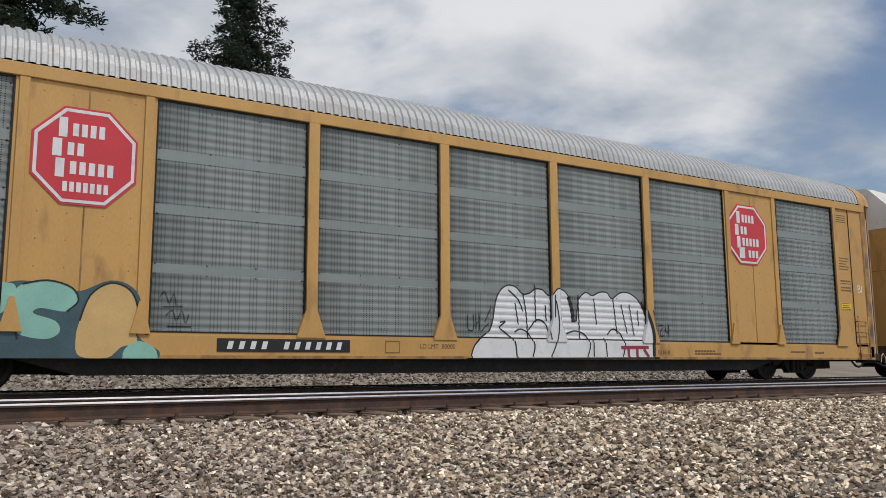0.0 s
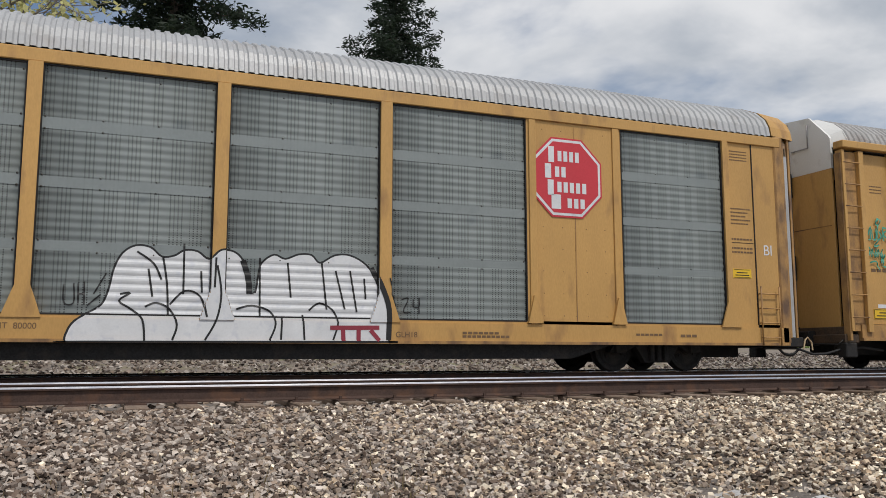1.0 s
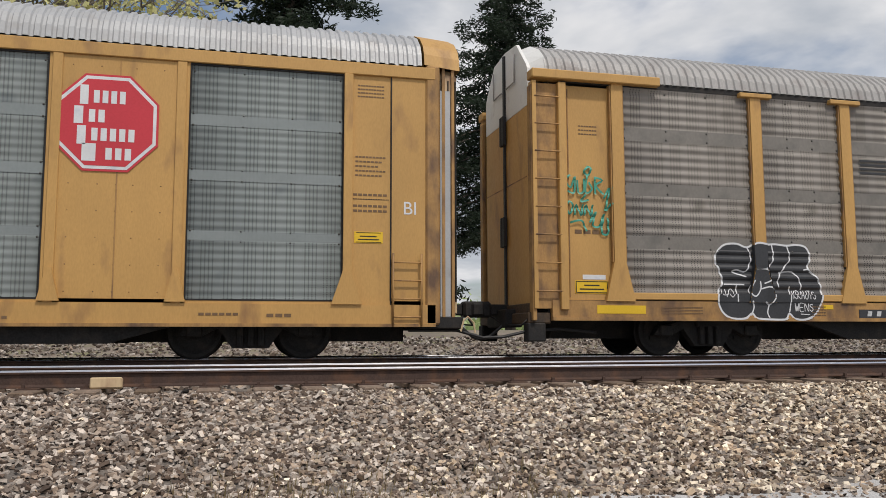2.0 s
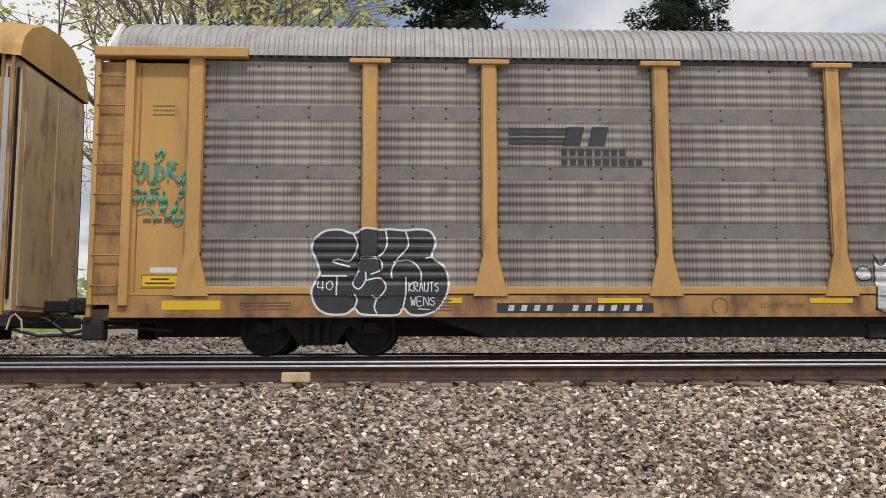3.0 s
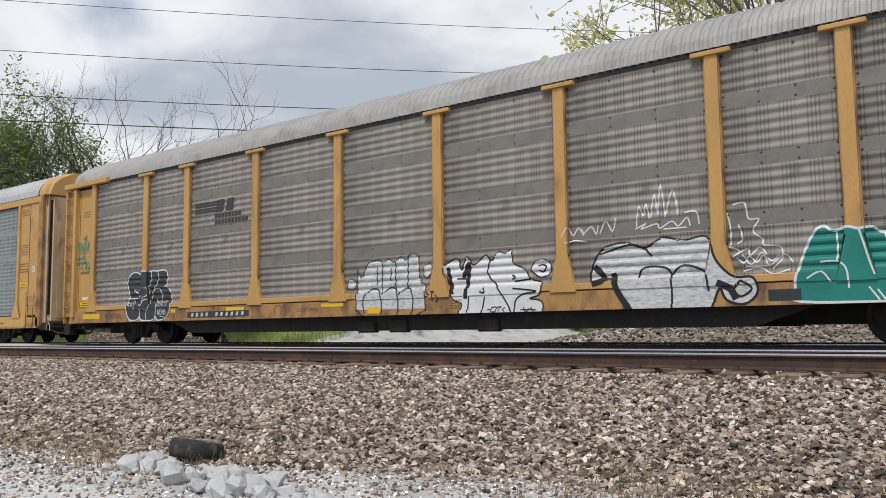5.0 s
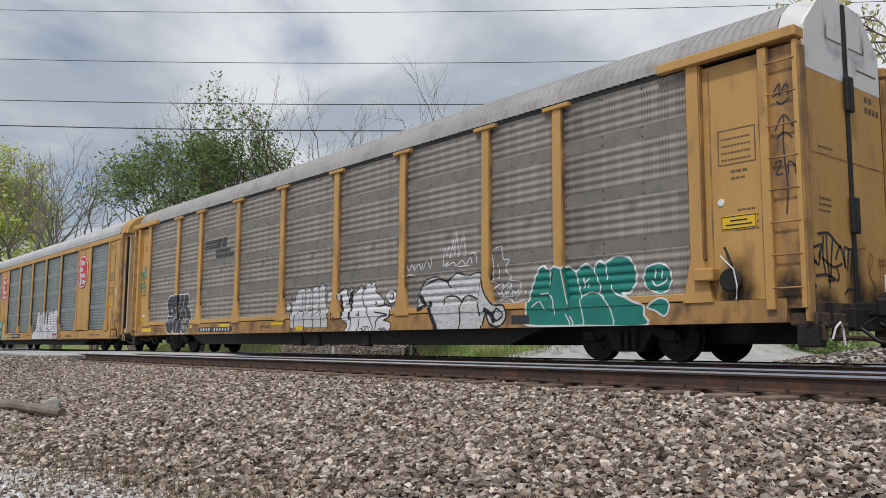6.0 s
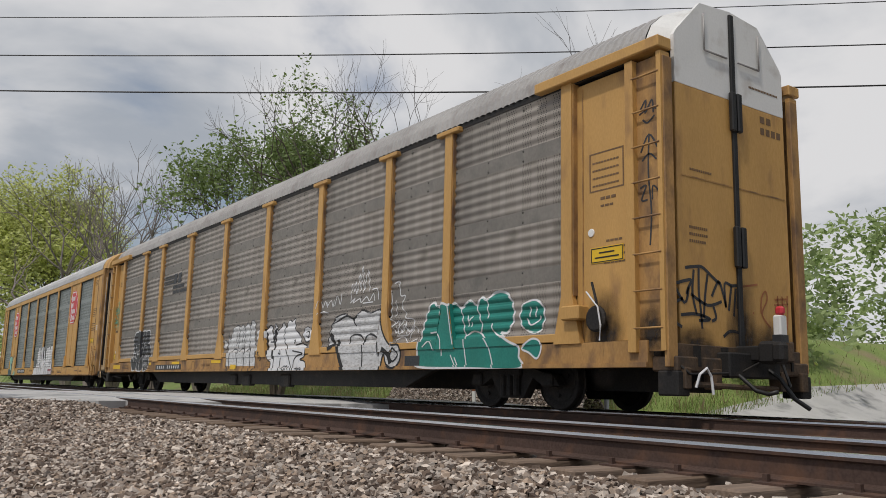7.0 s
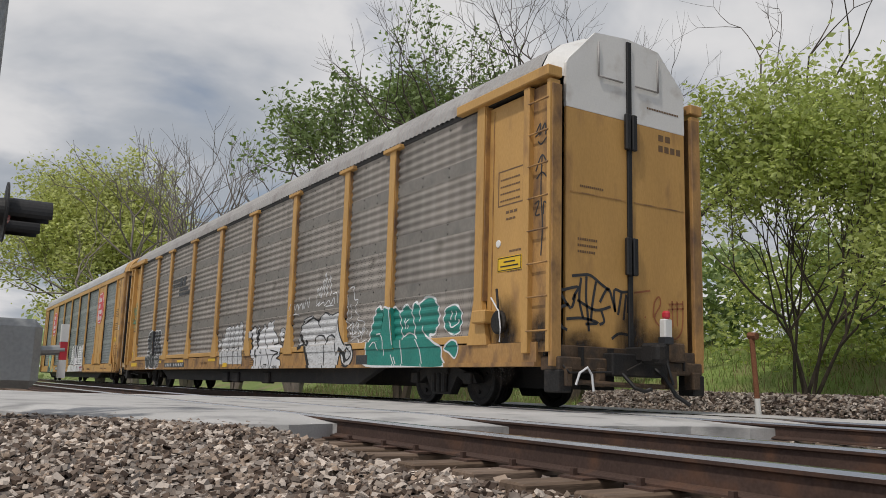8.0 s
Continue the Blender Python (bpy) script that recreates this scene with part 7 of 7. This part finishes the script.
def road_z(x, y):
    low = ground_z(x, y) + 0.05
    k = smooth01(3.0, 7.2, y) * (1 - smooth01(17.2, 22.0, y))
    return low + (-0.012 - low) * k if k > 0 else low


def build_road():
    ys = [-30, -15, -8, -4, -2, 0, 1, 2] + [3 + 0.25 * i for i in range(17)] + [7.5 + 0.5 * i for i in range(20)] + [17.5 + 0.25 * i for i in range(8)]
    bm = bmesh.new()
    n = 10
    rows = []
    for y in ys:
        row = []
        for i in range(n + 1):
            wob = 0.18 * math.sin(y * 1.9) + 0.1 * math.sin(y * 4.7) if i in (0, n) else 0
            x = ROAD_X0 + (ROAD_X1 - ROAD_X0) * i / n + (0.1 if y > 8.2 else 1.6) * max(y - 8.2, -9) + wob
            row.append(bm.verts.new((x, y, road_z(x, y) - (0.05 if i in (0, n) else 0))))
        rows.append(row)
    for a, b in zip(rows, rows[1:]):
        for i in range(n):
            bm.faces.new((a[i], a[i + 1], b[i + 1], b[i])).smooth = True
    side = []
    for a, b in zip(rows, rows[1:]):
        for i, flip in ((0, False), (n, True)):
            va, vb = a[i], b[i]
            la, lb = bm.verts.new((va.co.x, va.co.y, va.co.z - 0.3)), bm.verts.new((vb.co.x, vb.co.y, vb.co.z - 0.3))
            bm.faces.new((va, vb, lb, la) if not flip else (vb, va, la, lb))
    tagged(new("road", mesh_of("road", bm, ROAD)), "worn grey asphalt road over the level crossing", "road", kind="structure")


def signal_lamp(parent, at, turn):
    """Round black backboard, red lens and long hood; faces -y before it is turned."""
    m = at @ pose(0, 0, 0, 0, 0, turn)
    bm = bmesh.new()
    lathe(bm, [(0.25, 0.0), (0.25, 0.015), (0.12, 0.02), (0.10, 0.14), (0.02, 0.15)], 24)
    lamp = part("lamp", bm, BLACK, parent, "black round crossing lamp", m)
    bm = bmesh.new()
    sides = 16
    a = [[bm.verts.new((0.125 * math.cos(t), y, 0.125 * math.sin(t))) for t in (radians(-20 + 220 * k / sides) for k in range(sides + 1))] for y in (0.0, -0.34)]
    for i in range(sides):
        bm.faces.new((a[0][i], a[0][i + 1], a[1][i + 1], a[1][i]))
    part("hood", bm, BLACK, lamp)
    bm = bmesh.new()
    lathe(bm, [(0.02, -0.04), (0.08, -0.03), (0.105, -0.005), (0.105, 0.004)], 20)
    part("lens", bm, LAMP_RED, lamp)


def crossing_signal(x, y, turn, label, mast=4.4, lamp_z=2.35, boards=True, relay_z=0.95):
    z0 = ground_z(x, y)
    s = thing("crossing_signal", label, "signal", pose(x, y, z0, 0, 0, turn))
    bm = bmesh.new()
    tube(bm, [(0, 0, 0), (0, 0, mast)], 0.06, 12)
    part("mast", bm, GALV, s, smooth=False)
    part("base", boxes((-0.3, 0.3, -0.3, 0.3, -0.3, 0.22), bevel=0.03), CONCRETE, s, "concrete footing")
    bm = bmesh.new()
    tube(bm, [(-0.45, 0, lamp_z), (0.45, 0, lamp_z)], 0.035, 8)
    box(bm, -0.10, 0.10, -0.09, 0.09, lamp_z - 0.12, lamp_z + 0.12, bevel=0.02)
    part("cross_arm", bm, GALV, s)
    for dx in (-0.42, 0.42):
        signal_lamp(s, pose(dx, -0.20, lamp_z), 0)
        signal_lamp(s, pose(dx, 0.20, lamp_z), 180)
    for a, b in ((-42, 0), (42, 1)) if boards else ():
        bm = boxes((-0.6, 0.6, -0.085 - 0.03 * b, -0.065 - 0.03 * b, -0.11, 0.11))
        part("crossbuck_board", bm, WHITE, s, "white crossbuck board", pose(0, 0, mast - 0.45) @ pose(0, 0, 0, 0, a, 0))
    part("relay_box", boxes((-0.36, 0.06, 0.14, 0.62, relay_z, relay_z + 0.60), bevel=0.07), GALV, s, "grey rounded metal relay box")
    bm = bmesh.new()
    for k in range(3):
        tube(bm, [(0.12, -0.1 - 0.06 * k, relay_z + 0.2), (0.12, -0.1 - 0.06 * k, relay_z + 0.6)], 0.035, 8)
    tube(bm, [(0.05, 0, relay_z + 0.4), (0.05, -0.28, relay_z + 0.4)], 0.03, 8)
    part("gate_mechanism", bm, RUST, s, "rusty gate mechanism")
    shaft = bmesh.new()
    tube(shaft, [(-0.1, 0.60, relay_z + 0.33), (-0.1, 0.82, relay_z + 0.35)], 0.045, 10)
    part("gate_shaft", shaft, GALV, s)
    for k, mat in enumerate((WHITE, RED, WHITE)):
        part("gate_arm_band", boxes((-0.14, -0.06, 0.78, 0.84, relay_z + 0.1 + 0.16 * k, relay_z + 0.257 + 0.16 * k)), mat, s, "red and white gate arm stub")
    return s


def build_cables():
    for i, (off, z, r) in enumerate(((0.0, 9.7, 0.022), (0.6, 10.5, 0.016), (-2.0, 13.4, 0.014), (-1.2, 15.2, 0.012))):
        bm = bmesh.new()
        pts = []
        for k in range(41):
            t = k / 40
            x, y = -62 + 78 * t, -16 + 84 * t
            pts.append((x + off, y - off, z - 2.2 * math.sin(math.pi * t) + 1.0))
        tube(bm, pts, r, 6)
        ob = new("cable", mesh_of("cable", bm, BLACK))
        tagged(ob, "black overhead cable sagging across the tracks", "cable", group="overhead cables")
    for x, y in ((-62, -16), (16, 68)):
        p = thing("utility_pole", "brown timber utility pole carrying overhead cables", "pole", pose(x, y, ground_z(x, y)), "utility poles")
        bm = bmesh.new()
        tube(bm, [(0, 0, -0.5), (0, 0, 18.2)], 0.17, 10, r_end=0.12)
        part("shaft", bm, LOG, p)
        part("cross_arm", boxes((-1.4, 1.4, -0.06, 0.06, 14.6, 14.75)), LOG, p)


def build_clutter():
    # old tyre leaning on the rubble
    bm = bmesh.new()
    lathe(bm, [(0.19, -0.08), (0.22, -0.10), (0.30, -0.105), (0.325, -0.08), (0.33, 0.0), (0.325, 0.08), (0.30, 0.105), (0.22, 0.10), (0.19, 0.08)], 32)
    for f in [f for f in bm.faces if len(f.verts) > 4]:
        bm.faces.remove(f)
    for f in bm.faces:
        f.smooth = True
    x, y = -6.45, 4.66
    tyre = tagged(new("tyre", mesh_of("tyre", bm, RUBBER)), "old black rubber tyre lying on the ballast edge", "tyre")
    tyre.matrix_basis = pose(x, y, ground_z(x, y) + 0.10, 80, 6, 20) @ Matrix.Scale(0.72, 4)
    rng = random.Random(8)
    for i in range(85):
        x = -5.5 + rng.uniform(-1.3, 1.3)
        y = 4.12 + rng.gauss(0, 0.15) - 0.04 * (x + 5.5)
        s = rng.uniform(0.035, 0.06) if i % 3 else rng.uniform(0.07, 0.13)
        bm = bmesh.new()
        bmesh.ops.create_icosphere(bm, subdivisions=1, radius=s)
        for v in bm.verts:
            v.co *= rng.uniform(0.55, 1.25)
            v.co.z *= 0.75
        ob = tagged(new("broken_stone", mesh_of("broken_stone", bm, RUBBLE)), "pale grey lump of broken concrete beside a tyre", "stone", group="heap of broken stone")
        ob.matrix_basis = pose(x, y, ground_z(x, y) + s * 0.45, rng.uniform(0, 40), rng.uniform(0, 40), rng.uniform(0, 360))
    bm = bmesh.new()
    tube(bm, [(-1.15, 0, 0.02), (-0.3, 0.04, 0.05), (0.6, -0.02, 0.05), (1.2, 0.03, 0.03)], 0.075, 9, r_end=0.06)
    ob = tagged(new("log", mesh_of("log", bm, LOG)), "grey weathered timber pole lying on the ballast slope", "log")
    ob.matrix_basis = pose(-15.2, 4.72, ground_z(-15.2, 4.72) + 0.06, 0, 0, 8)
    bm = bmesh.new()
    lathe(bm, [(0.09, -0.22), (0.10, -0.2), (0.10, 0.2), (0.09, 0.22)], 14)
    ob = tagged(new("concrete_block", mesh_of("concrete_block", bm, CONCRETE)), "pale round concrete piece lying beside a log", "rubble")
    ob.matrix_basis = pose(-15.0, 5.05, ground_z(-15.0, 5.05) + 0.09, 0, 0, 70)
    # pale timber blocks against the rail
    for x in (-1.2,):
        bm = boxes((-0.15, 0.15, -0.05, 0.05, 0, 0.11), bevel=0.012)
        ob = tagged(new("timber_block", mesh_of("timber_block", bm, CREAM)), "pale tan timber block lying against the rail", "block")
        ob.matrix_basis = pose(x, NEAR_Y - 0.753 - 0.13, -0.184, -8, 0, 2)
    # marker post with a rusty cap
    p = thing("marker_post", "leaning rusty marker post with a white painted foot", "post", pose(-30.7, 19.4, ground_z(-30.7, 19.4), 0, -4, 0))
    bm = bmesh.new()
    tube(bm, [(0, 0, 0.8), (0, 0, 2.0)], 0.05, 8)
    tube(bm, [(-0.06, 0, 2.0), (0.12, 0, 1.97)], 0.07, 8)
    part("shaft", bm, RUST, p)
    bm = bmesh.new()
    tube(bm, [(0, 0, -0.1), (0, 0, 0.8)], 0.055, 8)
    part("foot", bm, WHITE, p, "white painted foot")


build_trees()
build_grass()
build_road()
crossing_signal(-28.4, 6.12, 0, "railway crossing signal with black lamps and a relay box", 4.5, 1.80, relay_z=0.36)
crossing_signal(-25.6, 19.3, 178, "railway crossing signal with black lamps beyond the tracks", 4.9, 2.65, False)
build_cables()
build_clutter()


# ---- what moves ----
def train_x(t):
    k = t - 4
    return -15.251 - 10.038 * k - 0.075 * k * k + 0.0006 * k ** 3


def motions():
    steps = [i * 0.5 for i in range(17)]
    walk(CAR_A, [(t, pose(CAR_A_U + train_x(t), FAR_Y, 0)) for t in steps])
    walk(CAR_B, [(t, pose(CAR_B_U + train_x(t), FAR_Y, 0)) for t in steps])
    ticks = [i / 30 for i in range(241)]
    for axle, dx in AXLES:
        walk(axle, [(t, pose(dx, 0, WHEEL_R) @ Matrix.Rotation((train_x(t) - train_x(0)) / WHEEL_R, 4, "Y")) for t in ticks])


motions()
